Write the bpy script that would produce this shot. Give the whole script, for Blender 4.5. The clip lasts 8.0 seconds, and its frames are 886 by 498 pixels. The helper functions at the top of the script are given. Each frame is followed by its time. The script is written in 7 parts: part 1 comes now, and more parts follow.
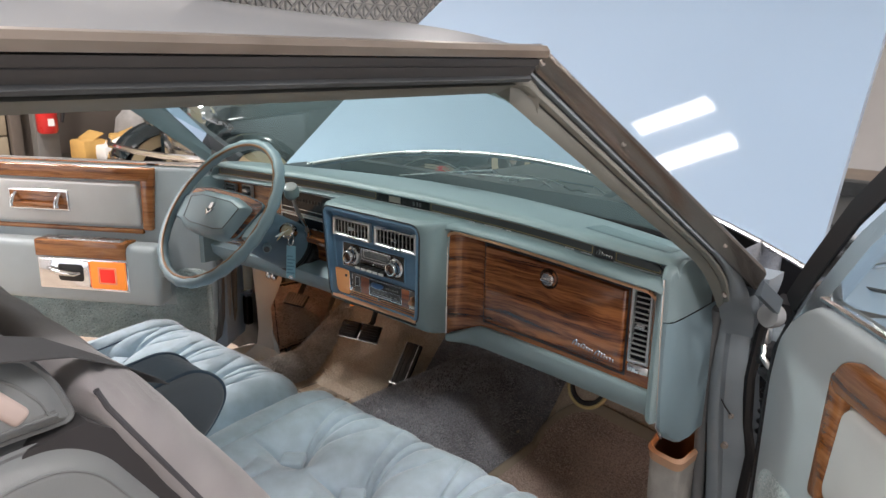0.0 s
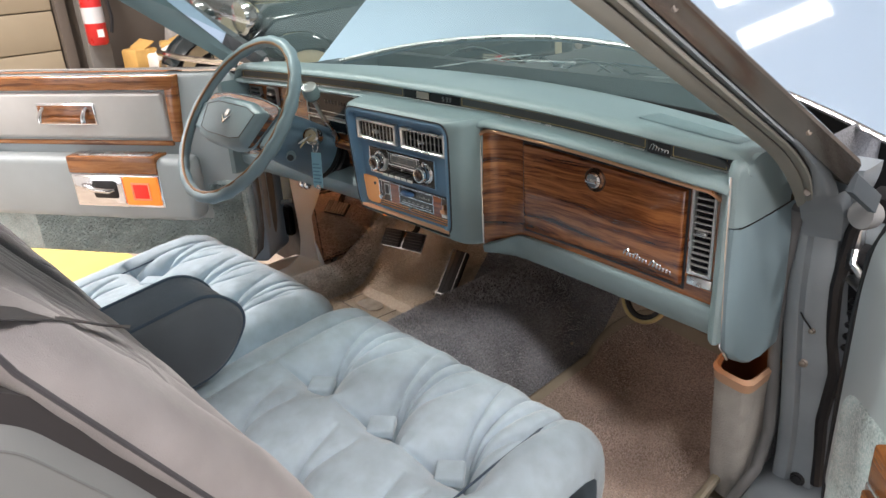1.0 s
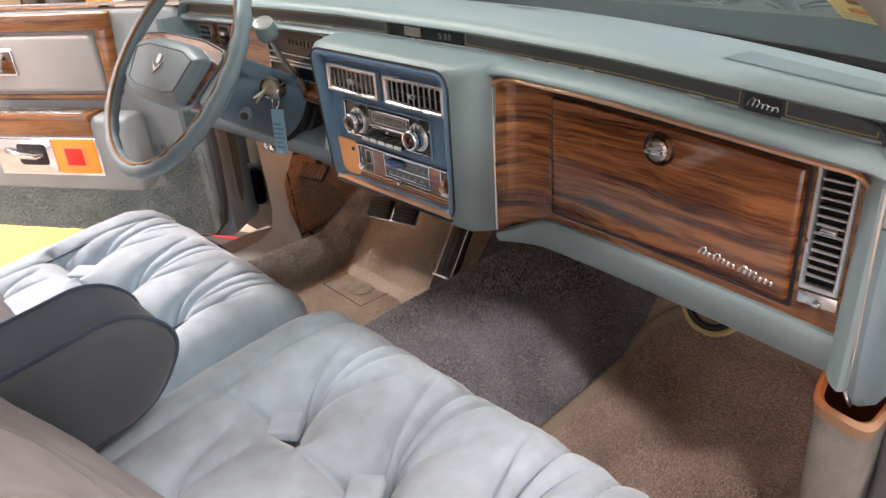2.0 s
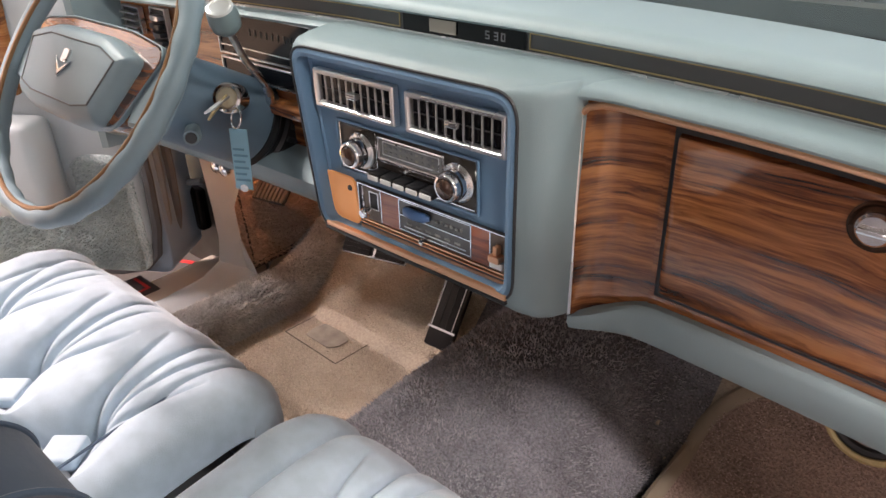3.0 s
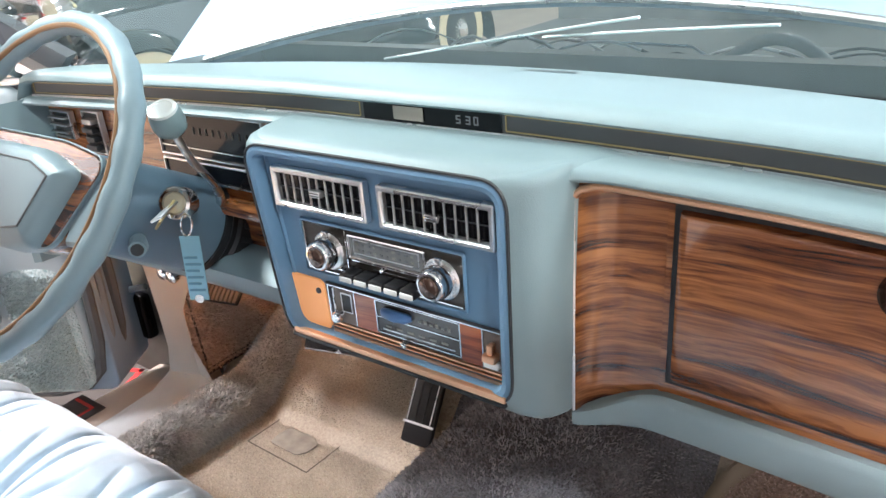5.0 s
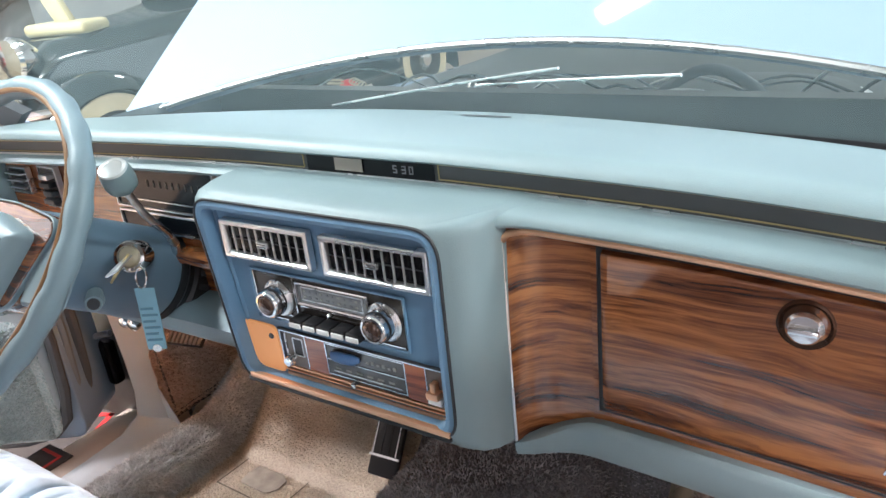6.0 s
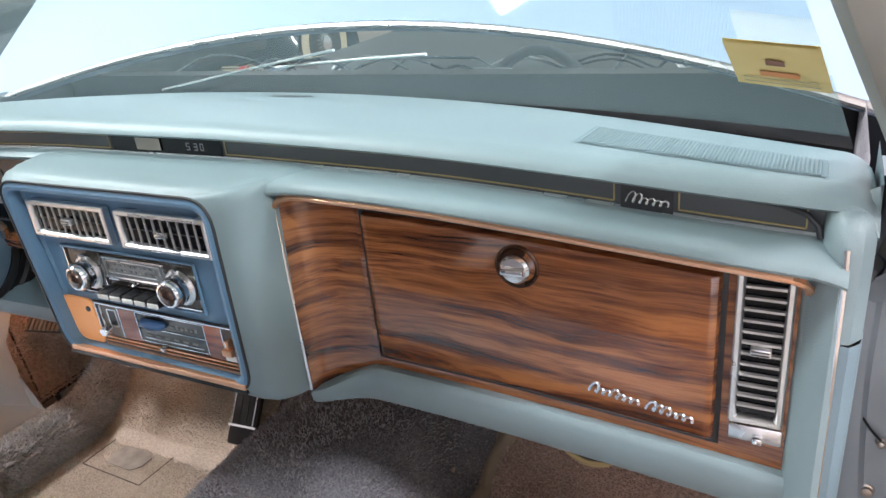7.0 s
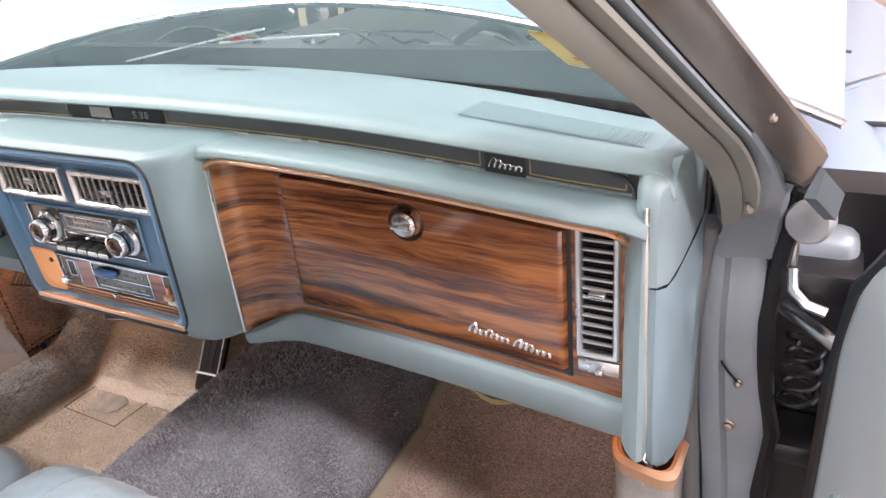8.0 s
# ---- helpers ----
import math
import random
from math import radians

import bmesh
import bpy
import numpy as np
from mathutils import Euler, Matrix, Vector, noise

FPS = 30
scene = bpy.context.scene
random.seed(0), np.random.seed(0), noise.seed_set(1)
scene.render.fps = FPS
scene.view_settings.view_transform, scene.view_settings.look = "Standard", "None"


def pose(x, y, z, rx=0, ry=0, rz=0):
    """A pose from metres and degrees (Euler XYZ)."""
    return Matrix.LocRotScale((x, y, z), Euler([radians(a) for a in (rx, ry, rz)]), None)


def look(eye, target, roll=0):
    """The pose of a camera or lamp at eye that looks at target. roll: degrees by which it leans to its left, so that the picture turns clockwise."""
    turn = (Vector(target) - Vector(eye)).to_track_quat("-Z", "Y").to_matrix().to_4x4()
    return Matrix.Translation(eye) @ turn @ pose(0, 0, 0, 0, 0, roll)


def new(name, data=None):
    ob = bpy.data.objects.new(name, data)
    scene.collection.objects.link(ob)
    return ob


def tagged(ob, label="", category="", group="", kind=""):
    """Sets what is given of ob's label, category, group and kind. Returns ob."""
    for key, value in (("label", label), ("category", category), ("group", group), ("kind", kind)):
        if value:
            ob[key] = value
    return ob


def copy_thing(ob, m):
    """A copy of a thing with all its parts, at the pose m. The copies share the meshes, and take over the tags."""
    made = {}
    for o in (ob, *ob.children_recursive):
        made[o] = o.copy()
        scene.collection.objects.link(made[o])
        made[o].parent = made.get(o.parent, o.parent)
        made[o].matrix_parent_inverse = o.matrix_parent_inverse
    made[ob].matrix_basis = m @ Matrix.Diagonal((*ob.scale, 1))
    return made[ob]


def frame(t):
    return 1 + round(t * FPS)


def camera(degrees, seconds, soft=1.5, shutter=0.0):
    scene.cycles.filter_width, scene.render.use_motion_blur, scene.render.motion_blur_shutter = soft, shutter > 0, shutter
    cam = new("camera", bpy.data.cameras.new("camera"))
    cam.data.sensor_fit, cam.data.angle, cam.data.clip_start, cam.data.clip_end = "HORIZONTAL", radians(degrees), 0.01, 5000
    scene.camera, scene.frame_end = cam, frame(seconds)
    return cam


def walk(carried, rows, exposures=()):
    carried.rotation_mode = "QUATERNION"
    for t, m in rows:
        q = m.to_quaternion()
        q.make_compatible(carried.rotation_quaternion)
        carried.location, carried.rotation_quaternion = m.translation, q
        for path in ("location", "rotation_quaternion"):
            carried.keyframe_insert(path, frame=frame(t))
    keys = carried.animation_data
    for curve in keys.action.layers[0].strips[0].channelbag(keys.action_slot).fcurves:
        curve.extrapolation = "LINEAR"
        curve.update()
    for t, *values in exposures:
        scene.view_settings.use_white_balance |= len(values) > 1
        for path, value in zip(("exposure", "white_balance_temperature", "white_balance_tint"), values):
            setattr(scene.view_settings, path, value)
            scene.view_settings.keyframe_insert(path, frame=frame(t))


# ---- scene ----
cam = camera(62.6, 8.0)
PATH = [
    (0, (1.212, -1.122, 1.304), (-0.085, 0.31, 0.786), 0.9),
    (0.5, (1.205, -1.027, 1.286), (-0.113, 0.327, 0.633), -1.0),
    (1, (1.15, -0.939, 1.269), (-0.226, 0.282, 0.485), -3.4),
    (2.5, (0.683, -0.588, 1.157), (-0.588, 0.615, 0.189), -3.0),
    (3, (0.512, -0.532, 1.14), (-0.667, 0.756, 0.166), -1.8),
    (3.5, (0.448, -0.52, 1.121), (-0.666, 0.851, 0.185), -1.7),
    (4, (0.428, -0.513, 1.117), (-0.658, 0.905, 0.217), -2.8),
    (4.5, (0.429, -0.504, 1.123), (-0.673, 0.929, 0.269), -3.9),
    (6, (0.483, -0.499, 1.172), (-0.582, 1.012, 0.407), -6.3),
    (6.5, (0.551, -0.499, 1.174), (-0.413, 1.063, 0.378), -6.2),
    (7, (0.662, -0.493, 1.166), (-0.227, 1.1, 0.345), -6.3),
    (7.5, (0.738, -0.492, 1.185), (-0.106, 1.114, 0.343), -5.7),
    (8, (0.813, -0.529, 1.186), (-0.084, 1.02, 0.294), -6.0),
]
EXPOSURES = [(0, -0.78, 6650, 15), (1, -0.52, 6800, 16), (2.5, -0.22, 7450, 30), (3.5, 0.1, 6950, 26), (4.5, 0.60, 6500, 18), (6, 0.29, 6400, 20), (7, 0.15, 6400, 20), (8, 0.42, 6750, 25)]
walk(cam, [(t, look(eye, target, roll)) for t, eye, target, roll in PATH], EXPOSURES)

# ---- light of the garage: rows of ceiling tubes, pale walls ----
world = bpy.data.worlds.new("world")
scene.world = world
world.use_nodes = True
world.node_tree.nodes["Background"].inputs[0].default_value = (0.75, 0.82, 0.9, 1)
world.node_tree.nodes["Background"].inputs[1].default_value = 0.8


LIGHT_COLOR = (1.0, 0.97, 0.935)
FILL_EAST, FILL_SOUTH = 112, 92
FILL_COLOR = (0.97, 0.985, 1.0)

# ---- mesh helpers ----
class Geo:
    """Gathers vertices and faces of one part."""

    def __init__(self):
        self.v, self.f = [], []

    def add(self, verts, faces):
        o = len(self.v)
        self.v += [tuple(p) for p in verts]
        self.f += [[i + o for i in f] for f in faces]
        return self

    def loft(self, rings, closed=False, caps=False, loop=False):
        n, m = len(rings[0]), len(rings)
        verts = [p for r in rings for p in r]
        faces = []
        for i in range(m if loop else m - 1):
            a, b = i * n, ((i + 1) % m) * n
            for j in range(n if closed else n - 1):
                k = (j + 1) % n
                faces.append((a + j, a + k, b + k, b + j))
        if caps:
            faces.append(tuple(range(n))[::-1])
            faces.append(tuple(range((m - 1) * n, m * n)))
        return self.add(verts, faces)

    def box(self, lo, hi, r=0.0, seg=2, m=None):
        bm = bmesh.new()
        bmesh.ops.create_cube(bm, size=1.0)
        for v in bm.verts:
            v.co = Vector([lo[i] + (v.co[i] + 0.5) * (hi[i] - lo[i]) for i in range(3)])
        if r > 0:
            bmesh.ops.bevel(bm, geom=bm.edges[:], offset=r, segments=seg, affect="EDGES", profile=0.5)
        return self.bm(bm, m)

    def bm(self, bm, m=None):
        bm.verts.index_update()
        self.add([(m @ v.co) if m else v.co for v in bm.verts], [[v.index for v in f.verts] for f in bm.faces])
        bm.free()
        return self

    def tube(self, pts, r, n=10, closed=False):
        pts = [Vector(p) for p in pts]
        rr = r if isinstance(r, (list, tuple)) else [r] * len(pts)
        rings, up = [], None
        for i, p in enumerate(pts):
            a = pts[i - 1] if (i or closed) else p
            b = pts[(i + 1) % len(pts)] if (closed or i < len(pts) - 1) else p
            d = (b - a).normalized()
            if up is None:
                up = d.orthogonal().normalized()
            up = (up - d * up.dot(d)).normalized()
            s = d.cross(up)
            rings.append([p + (up * math.cos(2 * math.pi * k / n) + s * math.sin(2 * math.pi * k / n)) * rr[i] for k in range(n)])
        return self.loft(rings, closed=True, caps=not closed, loop=closed)

    def lathe(self, prof, m, n=24):
        """Turns (radius, height) pairs about z, then places them by m."""
        rings = [[m @ Vector((max(r, 1e-4) * math.cos(2 * math.pi * k / n), max(r, 1e-4) * math.sin(2 * math.pi * k / n), h)) for k in range(n)] for r, h in prof]
        return self.loft(rings, closed=True, caps=True)


def mesh_of(name, g, mat, sharp=38):
    me = bpy.data.meshes.new(name)
    me.from_pydata(g.v, [], g.f)
    me.materials.append(mat)
    me.polygons.foreach_set("use_smooth", [True] * len(me.polygons))
    me.set_sharp_from_angle(angle=radians(sharp))
    me.update()
    return me


def fix(g):
    """Turns all faces of closed or open shells the same way out."""
    bm = bmesh.new()
    vs = [bm.verts.new(p) for p in g.v]
    for f in g.f:
        try:
            bm.faces.new([vs[i] for i in f])
        except ValueError:
            pass
    bmesh.ops.recalc_face_normals(bm, faces=bm.faces)
    h = Geo()
    h.bm(bm)
    return h


def part(name, g, mat, parent=None, label="", sharp=38, outward=True):
    ob = new(name, mesh_of(name, fix(g) if outward else g, mat, sharp))
    if parent is not None:
        ob.parent = parent
        top = parent
        while top.parent:
            top = top.parent
        ob.matrix_parent_inverse = Matrix.Translation(-top.location) if parent is top else Matrix.Identity(4)
    if label:
        ob["label"] = label
    return ob


def thing(name, at, label, category, group=""):
    ob = new(name)
    ob.empty_display_size = 0.05
    ob.location = at
    return tagged(ob, label, category, group)


def setting(name, g, mat, label="", sharp=38):
    return tagged(part(name, g, mat, sharp=sharp), label, kind="structure")


def rpoly(corners, r, n=5, inset=0.0):
    """A rounded convex polygon, given as 2D corners in order; inset moves it inwards."""
    c = [Vector(p) for p in corners]
    k = len(c)
    area = sum(c[i].x * c[(i + 1) % k].y - c[(i + 1) % k].x * c[i].y for i in range(k))
    s = 1 if area > 0 else -1
    if inset:
        d = []
        for i in range(k):
            a, b, e = c[i - 1], c[i], c[(i + 1) % k]
            u, w = (b - a).normalized(), (e - b).normalized()
            nu, nw = Vector((-u.y, u.x)) * s, Vector((-w.y, w.x)) * s
            d.append(b + (nu + nw) * inset / (1 + nu.dot(nw)))
        c = d
    out = []
    for i in range(k):
        a, b, e = c[i - 1], c[i], c[(i + 1) % k]
        u, w = (a - b).normalized(), (e - b).normalized()
        rr = min(r, (a - b).length * 0.49, (e - b).length * 0.49)
        p, q = b + u * rr, b + w * rr
        for j in range(n + 1):
            t = j / n
            out.append(p * (1 - t) ** 2 + b * 2 * t * (1 - t) + q * t * t)
    return out


def rect(x0, x1, z0, z1):
    return [(x0, z0), (x1, z0), (x1, z1), (x0, z1)]


def moulding(g, corners, steps, r, m=None, close=True, n=5):
    """Rings of a rounded polygon in the xz plane, one for each (inset, y); the last one is filled."""
    rings = []
    for inset, y in steps:
        ring = [Vector((p.x, y, p.y)) for p in rpoly(corners, max(r - inset, 0.0008), n, inset)]
        rings.append([m @ p for p in ring] if m else ring)
    g.loft(rings, closed=True)
    if close:
        o = len(g.v) - len(rings[-1])
        g.f.append(list(range(o, len(g.v))))
    return g


def blend(a, b, t):
    return a + (b - a) * t


def ease(a, b, x):
    t = min(max((x - a) / (b - a), 0.0), 1.0)
    return t * t * (3 - 2 * t)


# ---- materials ----
def material(name, color, rough=0.5, metal=0.0, var=0.12, scale=8.0, fine=0.0, fine_scale=400.0, coat=0.0, sheen=0.0, spec=0.5, fine_col=0.0, stretch=(1, 1, 1)):
    m = bpy.data.materials.new(name)
    m.use_nodes = True
    nt = m.node_tree
    b = nt.nodes["Principled BSDF"]
    tc = nt.nodes.new("ShaderNodeTexCoord")
    mp = nt.nodes.new("ShaderNodeMapping")
    mp.inputs["Scale"].default_value = stretch
    nt.links.new(tc.outputs["Object"], mp.inputs["Vector"])
    n1 = nt.nodes.new("ShaderNodeTexNoise")
    n1.inputs["Scale"].default_value, n1.inputs["Detail"].default_value = scale, 4
    nt.links.new(mp.outputs["Vector"], n1.inputs["Vector"])
    n2 = nt.nodes.new("ShaderNodeTexNoise")
    n2.inputs["Scale"].default_value, n2.inputs["Detail"].default_value = fine_scale, 2
    nt.links.new(mp.outputs["Vector"], n2.inputs["Vector"])
    ramp = nt.nodes.new("ShaderNodeValToRGB")
    lo, hi = ramp.color_ramp.elements
    lo.position, hi.position = 0.3, 0.7
    lo.color = (*[c * (1 - var) for c in color], 1)
    hi.color = (*[min(c * (1 + var), 1) for c in color], 1)
    nt.links.new(n1.outputs["Fac"], ramp.inputs["Fac"])
    out = ramp.outputs["Color"]
    if fine_col:
        mix = nt.nodes.new("ShaderNodeMix")
        mix.data_type, mix.blend_type = "RGBA", "OVERLAY"
        mix.inputs[0].default_value = fine_col
        nt.links.new(out, mix.inputs[6])
        nt.links.new(n2.outputs["Fac"], mix.inputs[7])
        out = mix.outputs[2]
    nt.links.new(out, b.inputs["Base Color"])
    mr = nt.nodes.new("ShaderNodeMapRange")
    mr.inputs[3].default_value, mr.inputs[4].default_value = max(rough - 0.08, 0.03), min(rough + 0.08, 1)
    nt.links.new(n1.outputs["Fac"], mr.inputs[0])
    nt.links.new(mr.outputs[0], b.inputs["Roughness"])
    b.inputs["Metallic"].default_value = metal
    b.inputs["Coat Weight"].default_value = coat
    b.inputs["Coat Roughness"].default_value = 0.03
    b.inputs["Sheen Weight"].default_value = sheen
    b.inputs["Sheen Roughness"].default_value = 0.4
    b.inputs["Specular IOR Level"].default_value = spec
    if fine:
        bump = nt.nodes.new("ShaderNodeBump")
        bump.inputs["Strength"].default_value, bump.inputs["Distance"].default_value = 1.0, fine
        nt.links.new(n2.outputs["Fac"], bump.inputs["Height"])
        nt.links.new(bump.outputs["Normal"], b.inputs["Normal"])
    return m


def wood_material(name, dark, mid, light, rough=0.22, along=0):
    """Printed burl-and-streak veneer; the grain runs along the given axis."""
    m = bpy.data.materials.new(name)
    m.use_nodes = True
    nt = m.node_tree
    b = nt.nodes["Principled BSDF"]
    tc = nt.nodes.new("ShaderNodeTexCoord")
    mp = nt.nodes.new("ShaderNodeMapping")
    st = [1.0, 1.0, 1.0]
    st[0] = st[1] = 0.055
    mp.inputs["Scale"].default_value = st
    nt.links.new(tc.outputs["Object"], mp.inputs["Vector"])
    warp = nt.nodes.new("ShaderNodeTexNoise")
    warp.inputs["Scale"].default_value, warp.inputs["Detail"].default_value = 24, 2
    nt.links.new(mp.outputs["Vector"], warp.inputs["Vector"])
    add = nt.nodes.new("ShaderNodeVectorMath")
    add.operation = "MULTIPLY_ADD"
    add.inputs[1].default_value = (0.035, 0.035, 0.035)
    nt.links.new(warp.outputs["Color"], add.inputs[0])
    nt.links.new(mp.outputs["Vector"], add.inputs[2])
    sway = nt.nodes.new("ShaderNodeTexNoise")
    sway.inputs["Scale"].default_value, sway.inputs["Detail"].default_value = 6.5, 2
    nt.links.new(tc.outputs["Object"], sway.inputs["Vector"])
    flow = nt.nodes.new("ShaderNodeVectorMath")
    flow.operation = "MULTIPLY_ADD"
    flow.inputs[1].default_value = (0, 0, 0.034)
    nt.links.new(sway.outputs["Color"], flow.inputs[0])
    nt.links.new(add.outputs[0], flow.inputs[2])
    n1 = nt.nodes.new("ShaderNodeTexNoise")
    n1.inputs["Scale"].default_value, n1.inputs["Detail"].default_value, n1.inputs["Roughness"].default_value = 66, 8, 0.66
    nt.links.new(flow.outputs[0], n1.inputs["Vector"])
    n2 = nt.nodes.new("ShaderNodeTexNoise")
    n2.inputs["Scale"].default_value, n2.inputs["Detail"].default_value = 420, 3
    nt.links.new(flow.outputs[0], n2.inputs["Vector"])
    mixf = nt.nodes.new("ShaderNodeMath")
    mixf.operation = "MULTIPLY_ADD"
    mixf.inputs[1].default_value = 0.26
    nt.links.new(n2.outputs["Fac"], mixf.inputs[0])
    sub = nt.nodes.new("ShaderNodeMath")
    sub.operation = "SUBTRACT"
    sub.inputs[1].default_value = 0.13
    nt.links.new(n1.outputs["Fac"], sub.inputs[0])
    nt.links.new(sub.outputs[0], mixf.inputs[2])
    ramp = nt.nodes.new("ShaderNodeValToRGB")
    e = ramp.color_ramp.elements
    e[0].position, e[0].color = 0.37, (*dark, 1)
    e[1].position, e[1].color = 0.63, (*light, 1)
    k = e.new(0.47)
    k.color = (*mid, 1)
    nt.links.new(mixf.outputs[0], ramp.inputs["Fac"])
    nt.links.new(ramp.outputs["Color"], b.inputs["Base Color"])
    b.inputs["Roughness"].default_value = rough
    b.inputs["Coat Weight"].default_value = 1.0
    b.inputs["Coat Roughness"].default_value = 0.05
    b.inputs["Specular IOR Level"].default_value = 0.3
    bump = nt.nodes.new("ShaderNodeBump")
    bump.inputs["Strength"].default_value, bump.inputs["Distance"].default_value = 0.3, 0.0004
    nt.links.new(n2.outputs["Fac"], bump.inputs["Height"])
    nt.links.new(bump.outputs["Normal"], b.inputs["Normal"])
    return m


def lamp_material(name, color, strength):
    m = bpy.data.materials.new(name)
    m.use_nodes = True
    b = m.node_tree.nodes["Principled BSDF"]
    b.inputs["Base Color"].default_value = (*color, 1)
    b.inputs["Emission Color"].default_value = (*color, 1)
    b.inputs["Emission Strength"].default_value = strength
    return m


def glass_material(name, tint, gloss_rough=0.02):
    m = bpy.data.materials.new(name)
    m.use_nodes = True
    nt = m.node_tree
    nt.nodes.remove(nt.nodes["Principled BSDF"])
    out = nt.nodes["Material Output"]
    tr = nt.nodes.new("ShaderNodeBsdfTransparent")
    tr.inputs[0].default_value = (*tint, 1)
    gl = nt.nodes.new("ShaderNodeBsdfGlossy")
    gl.inputs["Roughness"].default_value = gloss_rough
    fr = nt.nodes.new("ShaderNodeLayerWeight")
    fr.inputs["Blend"].default_value = 0.5
    pw = nt.nodes.new("ShaderNodeMath")
    pw.operation, pw.inputs[1].default_value = "POWER", 5.0
    nt.links.new(fr.outputs["Facing"], pw.inputs[0])
    ma = nt.nodes.new("ShaderNodeMath")
    ma.operation, ma.inputs[1].default_value, ma.inputs[2].default_value = "MULTIPLY_ADD", 0.9, 0.085
    nt.links.new(pw.outputs[0], ma.inputs[0])
    mix = nt.nodes.new("ShaderNodeMixShader")
    nt.links.new(ma.outputs[0], mix.inputs[0])
    nt.links.new(tr.outputs[0], mix.inputs[1])
    nt.links.new(gl.outputs[0], mix.inputs[2])
    nt.links.new(mix.outputs[0], out.inputs["Surface"])
    return m


SHROUD = material("column_blue", (0.10, 0.165, 0.225), 0.38, var=0.06, fine=0.0002, fine_scale=1200)
GRILLE = material("grille_blue", (0.17, 0.245, 0.265), 0.45, var=0.06)
GLOSSBLACK = material("window_black", (0.004, 0.004, 0.006), 0.12, var=0.1, spec=0.22)
PAD = material("pad_vinyl", (0.222, 0.300, 0.318), 0.42, var=0.06, fine=0.0003, fine_scale=900)
PLASTIC = material("blue_plastic", (0.20, 0.285, 0.325), 0.42, var=0.06, fine=0.0002, fine_scale=1200)
BEZEL = material("bezel_blue", (0.125, 0.245, 0.375), 0.42, var=0.06, fine=0.0002, fine_scale=1500)
WOOD = wood_material("dash_veneer", (0.043, 0.013, 0.007), (0.163, 0.050, 0.0175), (0.385, 0.145, 0.046), rough=0.2)
WOOD_LAMPLIT = wood_material("heater_veneer", (0.10, 0.02, 0.008), (0.26, 0.06, 0.02), (0.40, 0.11, 0.035), rough=0.3)
SLAT = material("slat_plating", (0.46, 0.46, 0.45), 0.35, 0.6, var=0.05)
RADIO = material("radio_face", (0.045, 0.038, 0.034), 0.25, 0.3, var=0.15)
BLANK_GLOW = lamp_material("blank_glow", (0.80, 0.36, 0.14), 0.30)
CLOCK_GLOW = lamp_material("clock_glow", (0.16, 0.18, 0.19), 0.25)
SIDEVINYL = material("seat_side_vinyl", (0.21, 0.225, 0.235), 0.38, var=0.08, fine=0.0003, fine_scale=900)
DARKVELOUR = material("velour_charcoal_shade", (0.075, 0.075, 0.085), 0.85, var=0.12, scale=14, fine=0.0005, fine_scale=700, sheen=0.3, spec=0.2)
WEBBING = material("belt_webbing", (0.10, 0.10, 0.105), 0.6, var=0.06, fine=0.0004, fine_scale=900)
WOOD_DOOR = wood_material("door_veneer", (0.14, 0.045, 0.013), (0.32, 0.115, 0.032), (0.47, 0.195, 0.065), along=0)
CHROME = material("chrome", (0.82, 0.83, 0.85), 0.12, 1.0, var=0.05)
BRIGHT = material("bright_plating", (0.75, 0.76, 0.77), 0.28, 1.0, var=0.08)
COPPER = material("copper_trim", (0.88, 0.50, 0.31), 0.32, 0.9, var=0.1)
BLACK = material("black_plastic", (0.012, 0.012, 0.014), 0.35, var=0.2)
DARK = material("dark_grille", (0.03, 0.032, 0.036), 0.45, var=0.2)
STRIP = material("strip_grey", (0.075, 0.085, 0.09), 0.38, var=0.08)
GOLD = material("pinstripe", (0.42, 0.33, 0.16), 0.4, 0.4)
VELOUR = material("velour", (0.435, 0.54, 0.62), 0.85, var=0.09, scale=30, fine=0.0006, fine_scale=700, sheen=0.5, spec=0.2)
VELOUR_DARK = material("velour_armrest", (0.075, 0.11, 0.155), 0.85, var=0.12, scale=14, fine=0.0005, fine_scale=700, sheen=0.4, spec=0.2)
SHELL = material("seat_shell", (0.17, 0.18, 0.19), 0.5, var=0.08, fine=0.0003, fine_scale=900)
# seat velour greyed and warmed to carry the reflected light on the seatback
BACKVELOUR = material("velour_seatback", (0.33, 0.315, 0.325), 0.85, var=0.1, scale=14, fine=0.0006, fine_scale=700, sheen=0.5, spec=0.2)
VINYL = material("door_vinyl", (0.46, 0.53, 0.56), 0.5, var=0.05, fine=0.0003, fine_scale=700)
PALEVINYL = material("door_inset_vinyl", (0.64, 0.66, 0.66), 0.5, var=0.05, fine=0.0003, fine_scale=700)
PAINT = material("light_blue_paint", (0.28, 0.39, 0.52), 0.55, 0.1, var=0.015, scale=3, coat=1.0)
# web paint darkened for the shade on its downward face
RAILWEB = material("rail_shade", (0.085, 0.085, 0.09), 0.45, var=0.1)
ROOF = material("roof_paint", (0.28, 0.305, 0.335), 0.35, var=0.03, scale=3, coat=0.7)
JAMB = material("jamb_paint", (0.235, 0.275, 0.305), 0.4, 0.2, var=0.1, scale=12, coat=0.2)
REVEAL = material("pillar_reveal_metal", (0.25, 0.225, 0.205), 0.2, 0.8, var=0.15, scale=10)
BRONZE = material("reveal_metal", (0.36, 0.315, 0.28), 0.32, 0.82, var=0.15, scale=10)
DOORSEAL = material("door_seal_rubber", (0.13, 0.135, 0.14), 0.6, var=0.1)
